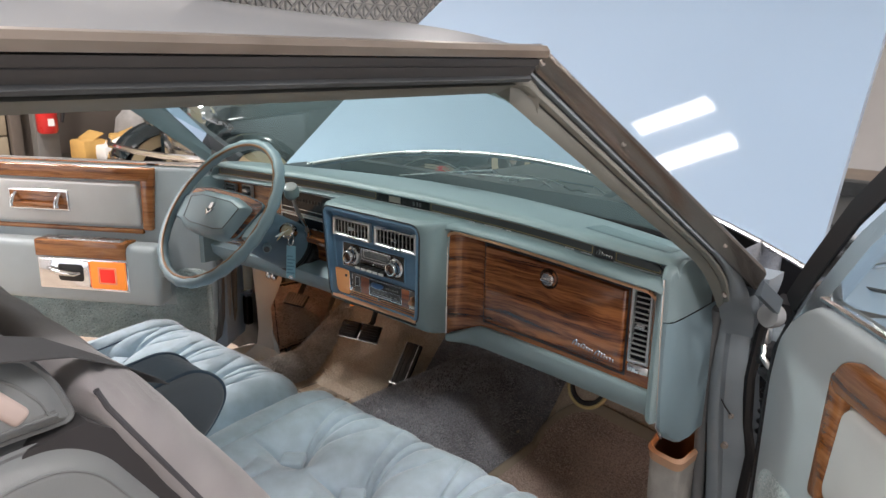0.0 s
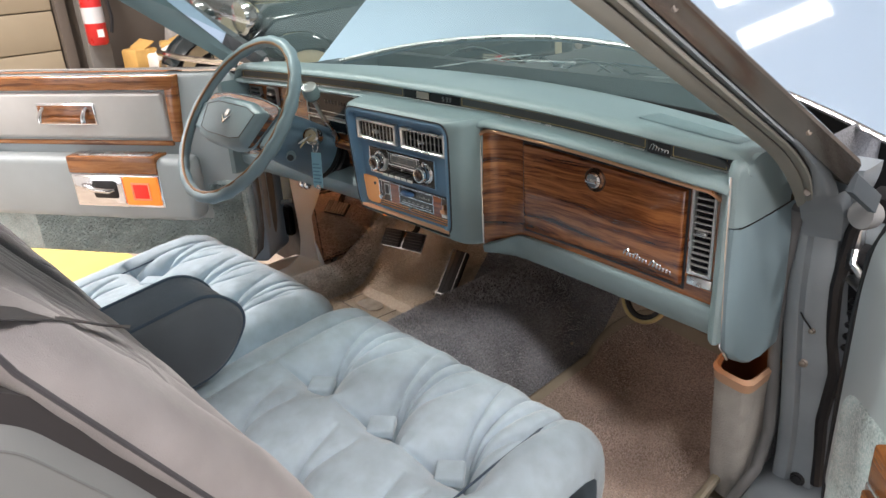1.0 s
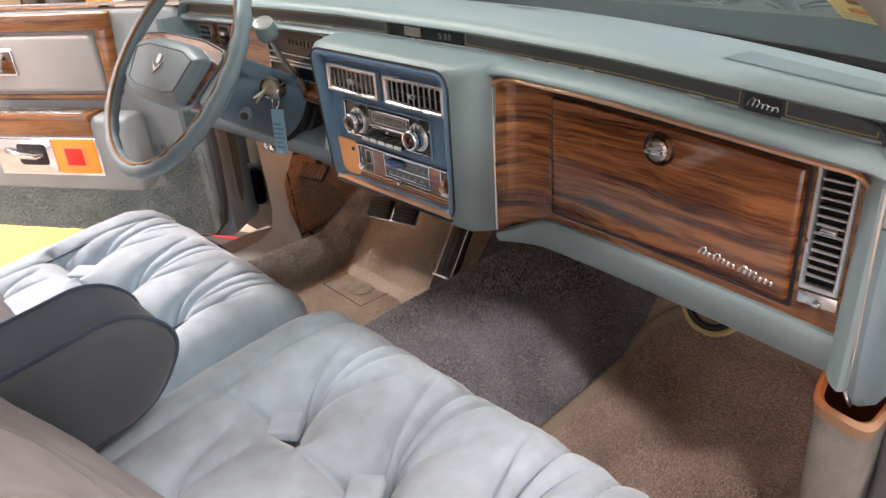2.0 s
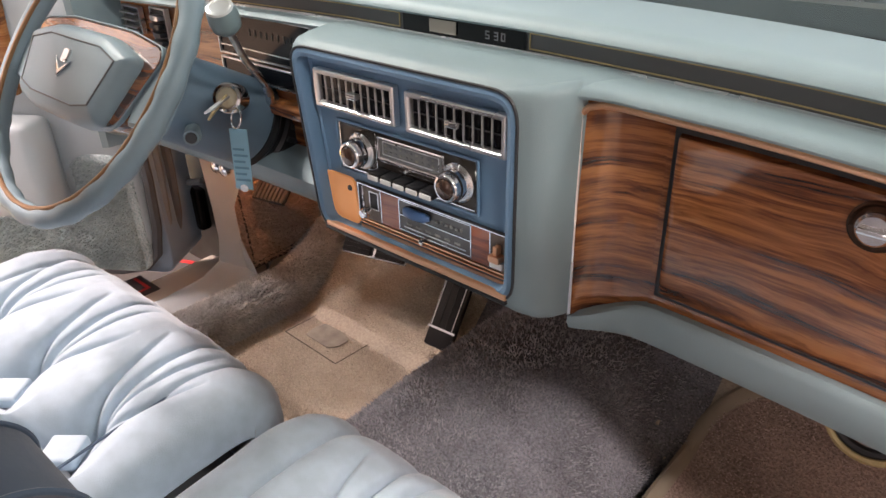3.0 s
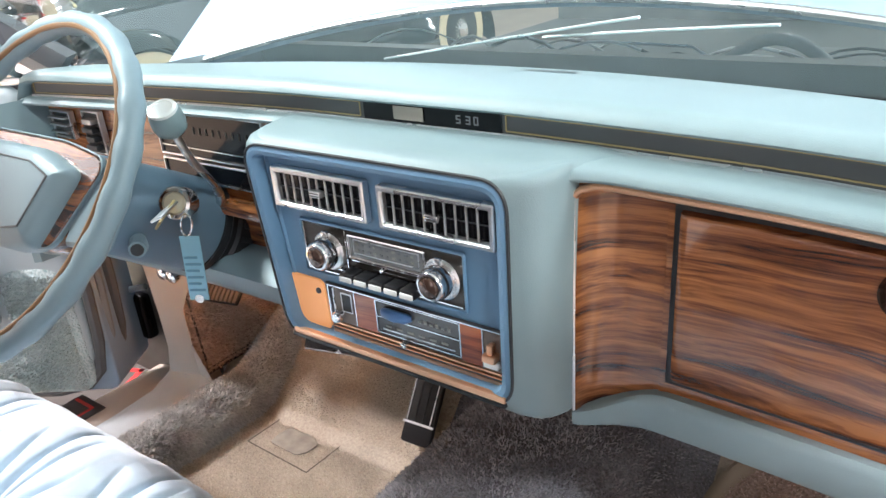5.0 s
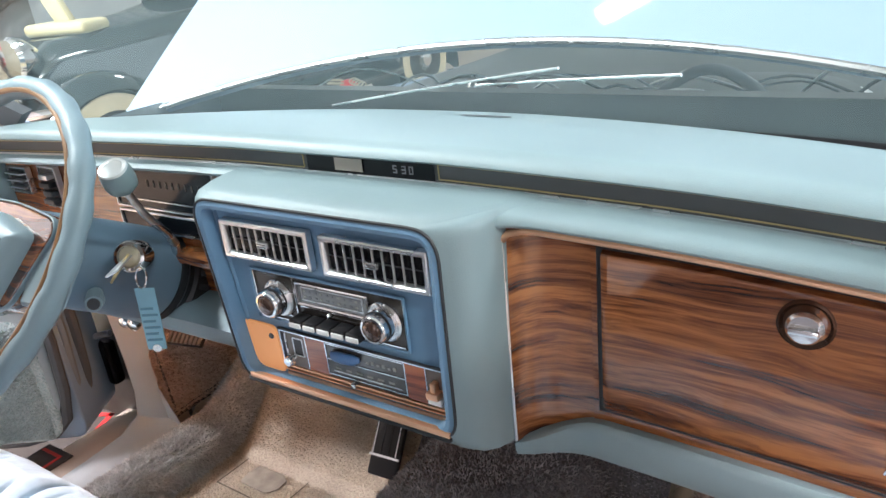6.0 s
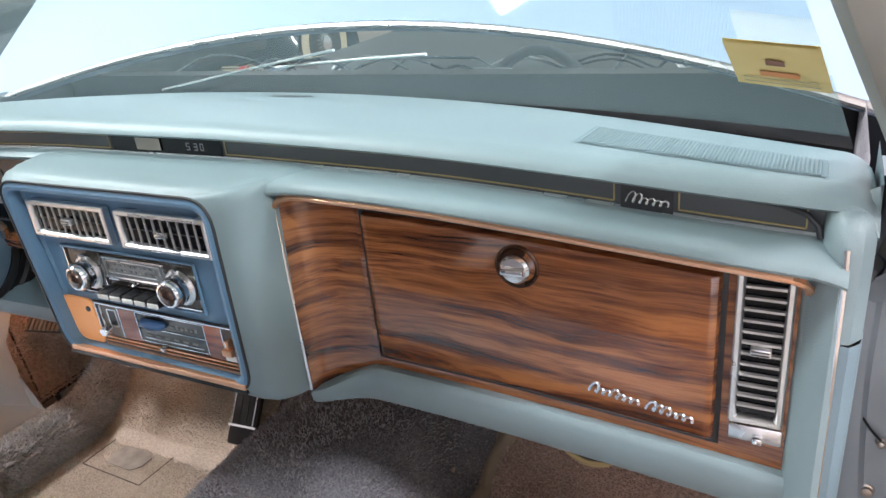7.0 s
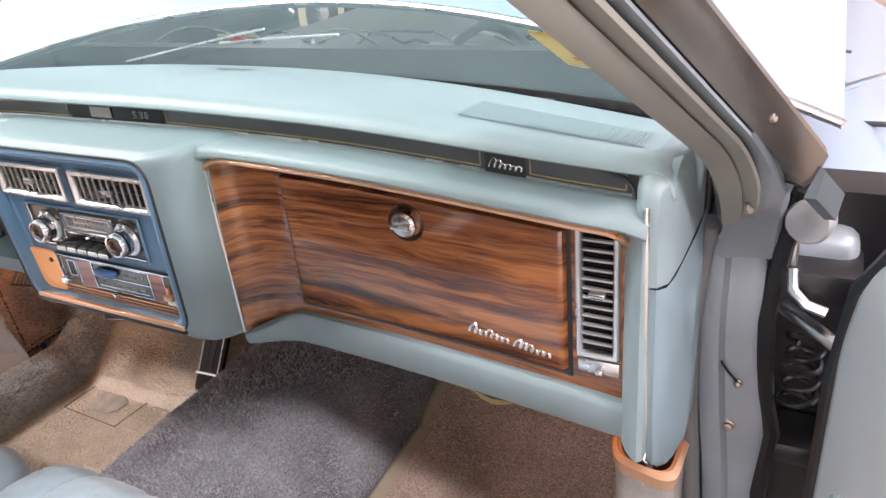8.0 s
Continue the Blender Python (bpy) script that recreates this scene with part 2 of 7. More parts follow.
SEAL = material("rubber_seal", (0.10, 0.11, 0.12), 0.55, var=0.15)
TRIMGREY = material("pillar_trim", (0.195, 0.193, 0.172), 0.5, var=0.08)
TAN = material("tan_carpet", (0.60, 0.53, 0.435), 0.95, var=0.16, scale=7, fine=0.003, fine_scale=230, fine_col=0.5, sheen=0.2, spec=0.1)
GREYCARPET = material("grey_carpet", (0.27, 0.285, 0.315), 0.95, var=0.35, scale=9, fine=0.004, fine_scale=240, fine_col=0.8, sheen=0.2, spec=0.1)
MATCARPET = material("mat_carpet", (0.45, 0.36, 0.31), 0.95, var=0.25, scale=8, fine=0.004, fine_scale=260, fine_col=0.8, sheen=0.2, spec=0.1)
SHAG = material("shag", (0.58, 0.585, 0.58), 0.95, var=0.5, scale=10, fine=0.005, fine_scale=200, fine_col=0.8, sheen=0.3, spec=0.1)
TEAL_CARPET = material("teal_carpet", (0.56, 0.66, 0.67), 0.95, var=0.25, scale=16, fine=0.005, fine_scale=240, fine_col=0.9, sheen=0.3, spec=0.1)
CONCRETE = material("garage_floor", (0.42, 0.34, 0.27), 0.5, var=0.15, scale=2, fine=0.0005, fine_scale=150)
WALLBROWN = material("brown_wall", (0.12, 0.10, 0.085), 0.7, var=0.12, scale=2)
WALLWHITE = material("white_wall", (0.72, 0.73, 0.74), 0.7, var=0.06, scale=1.5)
CREAM = material("cream_paint", (0.33, 0.28, 0.20), 0.55, var=0.06, scale=3)
YELLOW = material("yellow_mat", (0.72, 0.55, 0.16), 0.7, var=0.08)
RED = material("red_paint", (0.55, 0.02, 0.02), 0.3, var=0.05)
CARBLACK = material("black_car_paint", (0.012, 0.02, 0.024), 0.12, var=0.1, coat=0.6)
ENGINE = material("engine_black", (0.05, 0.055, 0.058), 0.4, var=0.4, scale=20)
LAMP_AMBER = lamp_material("amber_lamp", (1.0, 0.28, 0.04), 0.9)
LAMP_RED = lamp_material("red_lamp", (0.9, 0.03, 0.02), 0.9)
TUBE = lamp_material("tube_light", (0.95, 0.98, 1.0), 14)
WINDGLASS = glass_material("windscreen_glass", (0.72, 0.86, 0.85))
SIDEGLASS = glass_material("side_glass", (0.85, 0.93, 0.92))
PAPER = material("yellow_paper", (0.78, 0.66, 0.28), 0.7, var=0.04)
TAGBLUE = material("tag_blue", (0.25, 0.50, 0.62), 0.4, var=0.06)
WHITE = material("white_paint", (0.75, 0.75, 0.73), 0.5, var=0.05)


# ---- the garage ----
def flat(x0, x1, y0, y1, z, t=0.1):
    return Geo().box((x0, y0, z - t), (x1, y1, z))


setting("garage_floor", flat(-7, 6, -6, 9, 0.0), CONCRETE)
setting("ground", flat(-60, 60, -60, 60, -0.02), material("yard_asphalt", (0.16, 0.155, 0.15), 0.8, var=0.15))
setting("wall_north", Geo().box((-7, 9, 0), (6, 9.15, 4.2)), WALLWHITE)
# two unseen open bays, one beside and one behind the car, added to bring in fill light
setting("wall_south", Geo().box((-7, -6.15, 0), (-1.2, -6, 4.2)).box((3.8, -6.15, 0), (6, -6, 4.2)).box((-1.2, -6.15, 2.9), (3.8, -6, 4.2)), WALLWHITE)
setting("wall_east", Geo().box((6, -6, 0), (6.15, -1.6, 4.2)).box((6, 4.2, 0), (6.15, 9, 4.2)).box((6, -1.6, 2.9), (6.15, 4.2, 4.2)), WALLWHITE)
for at_, turn_, w_, e_ in (((5.95, 1.3, 1.5), (90, 0, 90), 5.6, FILL_EAST), ((1.3, -5.95, 1.5), (90, 0, 0), 4.8, FILL_SOUTH)):
    ld = bpy.data.lights.new("bay_fill", "AREA")
    ld.shape, ld.size, ld.size_y, ld.energy, ld.color = "RECTANGLE", w_, 2.7, e_, FILL_COLOR
    new("bay_fill", ld).matrix_basis = pose(*at_, *turn_)
setting("wall_west", Geo().box((-7.15, -6, 0), (-7, 9, 4.2)), WALLWHITE)
setting("wall_partition", Geo().box((-5.45, -6, 0), (-5.36, 2.7, 2.1)), WALLBROWN)
# unseen upper part, made white to brighten the reflection on the car roof
setting("wall_partition_upper", Geo().box((-5.45, -6, 2.1), (-5.36, 2.7, 4.2)), WALLWHITE)
setting("ceiling", Geo().box((-7.15, -6.15, 4.2), (6.15, 9.15, 4.3)), WALLWHITE)


def tube_fixture():
    f = thing("ceiling_light", (0, 0, 4.0), "white twin-tube fluorescent light hung from the ceiling", "ceiling light", "ceiling lights")
    part("housing", Geo().box((-0.24, -0.36, 3.95), (0.24, 0.36, 4.0), 0.01), WHITE, f)
    for s in (-0.25, 0.25):
        part("hanger", Geo().box((-0.01, s - 0.01, 3.99), (0.01, s + 0.01, 4.205)), BRIGHT, f)
    for s in (-1, 1):
        part("tube", Geo().tube([(s * 0.13, -0.31, 3.93), (s * 0.13, 0.31, 3.93)], 0.03, 10), TUBE, f)
    return f


# x, y, turn, power of the glow; all but the first are added fill
LIGHT_SPOTS = [(-0.94, 0.64, -59, 9), (-0.3, 4.2, -59, 25), (3.0, -1.6, -59, 175), (-3.0, -2.2, -59, 265), (-3.1, -0.5, -59, 300), (3.2, 1.2, -59, 140), (0.9, -3.4, -59, 40), (-4.4, 5.4, -59, 60), (3.6, 5.0, -59, 50)]
first_light = tube_fixture()
for i, (lx, ly, turn, power) in enumerate(LIGHT_SPOTS):
    m = pose(lx, ly, 4.0, 0, 0, turn)
    if i == 0:
        first_light.matrix_basis = m
    else:
        copy_thing(first_light, m)
    for s in ((-0.13, 0.13) if i == 0 else (0.0,)):
        ld = bpy.data.lights.new("tube_glow", "AREA")
        ld.shape, ld.size, ld.size_y, ld.energy, ld.color = "RECTANGLE", 0.11 if i == 0 else 0.45, 0.62, power / (2 if i == 0 else 1), LIGHT_COLOR
        new("tube_glow", ld).matrix_basis = pose(lx, ly, 3.9, 0, 0, turn) @ Matrix.Translation((s, 0, 0))

# ---- the car's shell ----
XC = -0.07


def yo(x):
    return -0.03 * (max(0.0, abs(x - XC) - 0.15) / 0.6) ** 2


def zo(x):
    return -0.012 * max(0.0, abs(x - XC) - 0.15) / 0.6 - 0.009 * ease(0.28, 0.68, x)


def yb(x):
    return 0.362 - 0.27 * (x - XC) ** 2


def span(a, b, n):
    return [a + (b - a) * i / (n - 1) for i in range(n)]


def floor_z(x, y):
    z = 0.22 + max(0.0, y - 0.29) * 1.0
    z = min(z, 0.62)
    hump = 0.19 * math.exp(-(((x + 0.03) / 0.19) ** 4)) * ease(-1.2, 0.1, y)
    return max(z, 0.22 + hump) if y < 0.45 else max(z, 0.22 + hump)


def floor_patch(x0, x1, y0, y1, nx, ny, lift, thick=0.012):
    g = Geo()
    top = [[(x, y, floor_z(x, y) + lift) for x in span(x0, x1, nx)] for y in span(y0, y1, ny)]
    g.loft(top)
    return g


setting("floor", floor_patch(-0.84, 0.74, -1.7, 0.62, 60, 60, 0.0), TAN, "tan pile carpet over the car floor and toe board")
setting("floor_tunnel", floor_patch(-0.235, 0.222, -1.0, 0.60, 30, 60, 0.012), GREYCARPET, "dark grey carpet over the transmission tunnel")

# firewall
setting("wall_firewall", Geo().box((-0.86, 0.60, 0.2), (0.76, 0.64, 0.93)), BLACK)

# roof: skin, headliner and the rail above each door
def roof_ring(y, lift=0.0, inner=0.0):
    out = []
    for i in range(33):
        a = -1 + i / 16
        x = XC + a * (0.735 - inner)
        z = 1.305 + 0.06 * (1 - abs(a) ** 2.6) + 0.03 * ease(-0.34, -0.8, y) * (1 - a * a) - inner * 0.8 + lift
        out.append((x, y - 0.10 * (1 - abs(a) ** 2) * 0 + 0.07 * (1 - a * a) * ease(-0.8, -0.34, y), z))
    return out


setting("roof", Geo().loft([roof_ring(y) for y in span(-0.325, -2.0, 24)]), ROOF, "light blue painted steel roof")
setting("headliner", Geo().loft([roof_ring(y, -0.022, 0.02) for y in span(-0.36, -2.0, 24)]), TRIMGREY)


def rail(side):
    """The rail over the side window: drip moulding, painted web, seal and inner trim."""
    s = side
    b = XC + s * 0.735

    def run(prof, name, mat, label=""):
        g = Geo().loft([[(b + s * px, y, 1.305 + pz) for px, pz in prof] for y in span(-2.0, -0.345, 18)], closed=True, caps=True)
        setting(name, g, mat, label)

    run([(0.012, 0.010), (0.017, 0.004), (0.014, -0.004), (-0.004, -0.003), (-0.012, 0.008), (0, 0.012)], "trim_drip_rail", BRONZE)
    run([(-0.004, -0.004), (0.003, -0.006), (-0.002, -0.014), (-0.004, -0.0145), (-0.003, -0.016), (-0.012, -0.026), (-0.02, -0.024), (-0.03, -0.006)], "trim_rail_web", RAILWEB)
    run([(-0.012, -0.026), (-0.009, -0.030), (-0.014, -0.034), (-0.03, -0.035), (-0.04, -0.028), (-0.03, -0.024)], "trim_rail_seal", SEAL)
    run([(-0.03, -0.035), (-0.034, -0.039), (-0.06, -0.050), (-0.085, -0.05), (-0.08, -0.03), (-0.04, -0.028)], "trim_rail_inner", TRIMGREY)


rail(1)
rail(-1)


def pillar(side):
    """The windscreen pillar from the cowl to the roof rail, drawn between three ruling lines: inner edge, moulding foot, outer edge."""
    def mir(x):
        return x if side > 0 else 2 * XC - x

    def inner(y):
        return (0.707 + 0.247 * y, 1.009 - 0.678 * y)

    def foot(y):
        return (0.743 + 0.37 * y, 1.036 - 0.812 * y)

    def outer(y):
        return (0.754 + 0.372 * y, 1.074 - 0.797 * y)

    def run(fn, name, mat, y0=-0.302, y1=0.175, label=""):
        rings = []
        for y in span(y0, y1, 14):
            rings.append([(mir(x), y + dy, z) for x, z, dy in fn(y)])
        return setting(name, Geo().loft(rings, closed=True, caps=True), mat, label)

    def cover(y):
        (xi, zi), (xf, zf) = inner(y), foot(y)
        m = lambda t: (blend(xi, xf, t), blend(zi, zf, t))
        return [(xi - 0.012, zi + 0.012, 0.02), (xi, zi, 0), (m(0.22)[0] + 0.004, m(0.22)[1], -0.003), (m(0.40)[0] + 0.003, m(0.40)[1], -0.002), (m(0.43)[0] - 0.001, m(0.43)[1], 0.002), (m(0.47)[0] + 0.005, m(0.47)[1], -0.004), (m(0.56)[0] + 0.009, m(0.56)[1], -0.006), (m(0.66)[0] + 0.007, m(0.66)[1], -0.004), (m(0.74)[0], m(0.74)[1], 0), (m(0.7)[0] - 0.03, m(0.7)[1] + 0.02, 0.04)]

    def bead(y):
        (xi, zi), (xf, zf) = inner(y), foot(y)
        m = lambda t: (blend(xi, xf, t), blend(zi, zf, t))
        return [(m(0.75)[0] - 0.012, m(0.75)[1], 0.012), (m(0.77)[0], m(0.77)[1], 0.0), (m(0.84)[0] + 0.006, m(0.84)[1], -0.004), (m(0.93)[0] + 0.002, m(0.93)[1], 0.0), (m(0.98)[0] - 0.014, m(0.98)[1], 0.014)]

    def reveal(y):
        (xf, zf), (xo, zo_) = foot(y), outer(y)
        return [(xf - 0.01, zf - 0.002, 0.012), (xf, zf, 0), (xf + 0.005, zf + 0.006, 0), (xo + 0.003, zo_ - 0.008, 0), (xo, zo_, 0), (xo - 0.012, zo_ + 0.004, 0.012), (xo - 0.05, zo_ + 0.004, 0.035), (xf - 0.05, zf, 0.03)]

    run(cover, "trim_pillar_cover", TRIMGREY if side > 0 else PAD, -0.345, 0.05 if side > 0 else 0.235)
    run(bead, "trim_pillar_seal", JAMB, -0.325, 0.05 if side > 0 else 0.215)
    rv = run(reveal, "trim_pillar_reveal", REVEAL if side > 0 else CHROME, y1=0.155 if side > 0 else 0.185)
    if side > 0:
        for y in (-0.30, -0.16, 0.06):
            (xf, zf), (xo, zo_) = foot(y), outer(y)
            p = Vector((blend(xf, xo, 0.45) + 0.0035, y, blend(zf, zo_, 0.45)))
            part("screw", Geo().lathe([(0.005, -0.002), (0.0045, 0.0012), (0.0025, 0.0016), (0.002, 0.0006)], Matrix.Translation(p) @ pose(0, 0, 0, 0, 78, -14), 12), BRONZE, rv)
        part("screw", Geo().lathe([(0.006, 0), (0.0055, 0.003), (0.002, 0.003)], Matrix.Translation((0.756, 0.128, 0.898)) @ pose(0, 0, 0, 0, 78, -30), 12), BRONZE, rv)


pillar(1)
pillar(-1)


# foot of the passenger pillar: the trim and the painted flange bend down into the hinge post
def foot_ring(a, b, prof):
    a, b = Vector(a), Vector(b)
    out = [tuple(a.lerp(b, t) + Vector((dx, dy, 0))) for t, dx, dy in prof]
    return out + [tuple(b + Vector((-0.015, 0.035, 0.0))), tuple(a + Vector((-0.010, 0.03, 0.0)))]


TRIM_PROF = [(0, 0, 0), (0.30, 0.004, -0.003), (0.53, 0.003, -0.002), (0.57, -0.001, 0.002), (0.63, 0.005, -0.004), (0.76, 0.009, -0.006), (0.88, 0.007, -0.004), (1, 0, 0)]
END_PROF = [(0, 0, 0.004), (0.30, 0.002, 0.001), (0.53, 0.002, 0), (0.57, 0, 0.002), (0.63, 0.002, -0.001), (0.76, 0.003, -0.001), (0.88, 0.002, 0), (1, 0, 0.004)]
FOOT_IN = [(0.7194, 0.049, 0.9760), (0.7235, 0.068, 0.9610), (0.7265, 0.086, 0.9455), (0.7292, 0.105, 0.9275), (0.7305, 0.122, 0.9105), (0.7310, 0.150, 0.8800), (0.7300, 0.171, 0.8570), (0.7295, 0.175, 0.8535)]
FOOT_OUT = [(0.7505, 0.049, 0.9908), (0.7550, 0.069, 0.9745), (0.7588, 0.088, 0.9570), (0.7615, 0.103, 0.9415), (0.7630, 0.115, 0.9265), (0.7620, 0.129, 0.9055), (0.7580, 0.140, 0.8900), (0.7565, 0.144, 0.8865)]
FLANGE = [(0.7615, 0.049, 0.9960), (0.7685, 0.073, 0.9785), (0.7745, 0.096, 0.9600), (0.7785, 0.117, 0.9450), (0.7815, 0.137, 0.9285), (0.7840, 0.160, 0.9050), (0.7825, 0.177, 0.8890), (0.7815, 0.182, 0.8840)]
rings = [foot_ring(a, b, END_PROF if k == 7 else TRIM_PROF) for k, (a, b) in enumerate(zip(FOOT_IN, FOOT_OUT))]
setting("trim_pillar_foot", Geo().loft(rings, closed=True, caps=True), TRIMGREY, "olive grey trim bending down at the foot of the windshield pillar")
BEAD_PROF = [(0, 0, 0.005), (0.15, 0, 0.001), (0.5, 0.003, -0.003), (0.85, 0.002, -0.001), (1, 0, 0.003)]
setting("trim_pillar_flange", Geo().loft([foot_ring(a, b, BEAD_PROF) for a, b in zip(FOOT_OUT, FLANGE)], closed=True, caps=True), JAMB, "blue-grey painted flange beside the pillar trim")
TOP = [[(0.7295, 0.178, 0.858), (0.743, 0.163, 0.873), (0.7565, 0.148, 0.890), (0.769, 0.166, 0.888), (0.7815, 0.184, 0.886), (0.786, 0.21, 0.886)],
       [(0.7270, 0.196, 0.838), (0.741, 0.184, 0.854), (0.7535, 0.176, 0.866), (0.767, 0.187, 0.868), (0.7810, 0.200, 0.869), (0.786, 0.225, 0.869)],
       [(0.7210, 0.216, 0.822), (0.736, 0.206, 0.836), (0.7500, 0.203, 0.844), (0.765, 0.208, 0.848), (0.7795, 0.217, 0.852), (0.784, 0.24, 0.852)],
       [(0.7140, 0.232, 0.808), (0.730, 0.226, 0.818), (0.7450, 0.228, 0.824), (0.761, 0.230, 0.828), (0.7770, 0.236, 0.832), (0.781, 0.255, 0.832)],
       [(0.7090, 0.243, 0.780), (0.727, 0.239, 0.785), (0.7415, 0.248, 0.785), (0.758, 0.250, 0.785), (0.7740, 0.252, 0.785), (0.779, 0.27, 0.785)]]
setting("hinge_post_top", Geo().loft(TOP), JAMB, "painted top of the hinge post")
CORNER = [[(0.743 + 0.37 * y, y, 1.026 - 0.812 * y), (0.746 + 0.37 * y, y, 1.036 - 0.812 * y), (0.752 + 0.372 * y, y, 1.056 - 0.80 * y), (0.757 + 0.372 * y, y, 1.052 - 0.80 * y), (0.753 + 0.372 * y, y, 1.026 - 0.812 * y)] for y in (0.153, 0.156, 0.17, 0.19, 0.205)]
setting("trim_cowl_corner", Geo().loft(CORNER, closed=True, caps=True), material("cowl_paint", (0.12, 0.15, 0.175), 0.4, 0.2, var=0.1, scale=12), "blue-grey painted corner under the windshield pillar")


# windscreen
def screen_pt(x, t, off=0.0):
    y0, z0 = yb(x) + 0.012, 0.945
    a = (x - XC) / 0.77
    x1 = XC + a * 0.68
    y1, z1 = -0.30 - 0.08 * a * a, 1.285 - 0.02 * a * a
    bow = 0.015 * math.sin(math.pi * t)
    return (blend(x, x1, t), blend(y0, y1, t) + bow * 0.5 + off * 0.5, blend(z0, z1, t) + bow * 0.87 + off * 0.87)


ws = setting("windshield", Geo().loft([[screen_pt(x, t) for x in span(-0.83, 0.69, 40)] for t in span(0, 1, 12)]), WINDGLASS, "clear tinted windshield glass")

# cowl and fenders round the engine bay
setting("trim_cowl", Geo().loft([[(x, yb(x) + dy, z) for x in span(-0.92, 0.80, 40)] for dy, z in ((0.0, 0.93), (0.03, 0.912), (0.12, 0.875), (0.13, 0.845), (0.28, 0.79), (0.28, 0.5))]), ENGINE)
cowl = bpy.data.objects["trim_cowl"]
for i in range(40):
    x = -0.60 + i * 0.031
    part("louvre", Geo().loft([[(x + dx, yb(x) + dy, 0.912 - 0.41 * (dy - 0.03) + 0.0016) for dx in (0.0, 0.014)] for dy in (0.045, 0.105)]), BLACK, cowl)
for dy, z in ((0.118, 0.879), (0.275, 0.795)):
    part("cowl_edge", Geo().tube([(x, yb(x) + dy, z) for x in span(-0.8, 0.7, 24)], 0.0022, 6), BRIGHT, cowl)
for s, x in ((1, 0.80), (-1, -0.94)):
    g = Geo().loft([[(x + s * dx, y, z - 0.06 * ease(0.3, 2.2, y)) for y in span(0.40 if s > 0 else 0.2, 2.2, 14)] for dx, z in ((-0.06, 0.68), (-0.05, 0.80), (-0.02, 0.815), (0.05, 0.81), (0.12, 0.77), (0.15, 0.6), (0.15, 0.3))])
    setting("fender", g, PAINT, "light blue painted front fender")
setting("radiator_support", Geo().box((-0.9, 2.08, 0.3), (0.76, 2.16, 0.84), 0.01), ENGINE)
setting("cowl_corner", Geo().box((0.71, 0.29, 0.72), (0.86, 0.45, 0.80), 0.02, 3).box((-1.0, 0.29, 0.72), (-0.85, 0.45, 0.80), 0.02, 3), JAMB)
setting("engine_bay", Geo().box((-0.9, 0.64, 0.25), (0.76, 2.1, 0.78)), ENGINE)


# ---- raised hood ----
def hood():
    h = thing("hood", (XC, 0.5, 0.95), "light blue car hood standing open, front end raised", "car hood")
    def pt(a, t, off):
        x = XC + a * (0.895 - 0.15 * t)
        back = 0.27 * a * a * (1 - t)
        u = t * 1.45
        y = HOOD_Y + u * math.cos(HOOD_A) - back * math.cos(HOOD_A)
        z = HOOD_Z + u * math.sin(HOOD_A) - back * math.sin(HOOD_A) * 0.5
        crown = (0.05 * (1 - a * a) + 0.03 * (1 - (2 * t - 1) ** 2)) + off
        return (x, y - crown * math.sin(HOOD_A), z + crown * math.cos(HOOD_A))
    g = Geo()
    rows = [[pt(a, t, 0.0) for a in span(-1, 1, 33)] for t in span(0, 1, 18)]
    under = [[pt(a, t, -0.025) for a in span(-1, 1, 33)] for t in span(0, 1, 18)]
    g.loft(rows)
    g.loft(under)
    g.loft([rows[0], under[0]])
    g.loft([rows[-1], under[-1]])
    g.loft([[r[0] for r in rows], [r[0] for r in under]])
    g.loft([[r[-1] for r in rows], [r[-1] for r in under]])
    part("hood_panel", g, PAINT, h)
    g = Geo().tube([pt(a, -0.005, 0.0) for a in span(-1, 1, 33)], 0.006, 8)
    part("hood_edge", g, BRIGHT, h)
    return h


HOOD_Y, HOOD_Z, HOOD_A = 0.62, 0.985, radians(40)
hood()

# ---- dashboard ----
dash = thing("dashboard", (XC, 0.1, 0.62), "blue vinyl car dashboard with woodgrain panels and chrome trim", "dashboard")


def pad_ring(x):
    f, zz = yo(x), zo(x)
    r = max(yb(x), 0.15 + f)
    d = 0.022 * (1 - math.sqrt(max(0.0, 1 - (max(0.0, x - 0.682) / 0.0245) ** 2))) + 0.05 * (1 - math.sqrt(max(0.0, 1 - (max(0.0, -0.785 - x) / 0.046) ** 2)))
    pts = [(r, 0.951), (r - 0.008, 0.9575), (r - 0.03, 0.9625), (blend(r, 0.1, 0.4), 0.972), (blend(r, 0.1, 0.75), 0.980), (0.104 + f, 0.986), (0.09 + f, 0.985), (0.081 + f, 0.979), (0.079 + f, 0.973), (0.086 + f, 0.969), (0.12 + f, 0.968)]
    return [(x, y, z + zz * (0.45 if i < 3 else 0.7 if i == 3 else 0.9 if i == 4 else 1.0) - d) for i, (y, z) in enumerate(pts)]


part("top_pad", Geo().loft([pad_ring(x) for x in span(-0.83, 0.65, 64) + span(0.657, 0.706, 14)]), PAD, dash, "padded blue vinyl top")


def band(x0, x1, z0, z1, y, n=16):
    return Geo().loft([[(x, y + yo(x), z0 + zo(x)), (x, y + yo(x), z1 + zo(x))] for x in span(x0, x1, n)])


def rule(x0, x1, z, y, h=0.0012):
    return Geo().loft([[(x, y + yo(x), z + zo(x) - h), (x, y + yo(x) - 0.0012, z + zo(x) - h), (x, y + yo(x) - 0.0012, z + zo(x) + h), (x, y + yo(x), z + zo(x) + h)] for x in span(x0, x1, 24)], closed=True, caps=True)


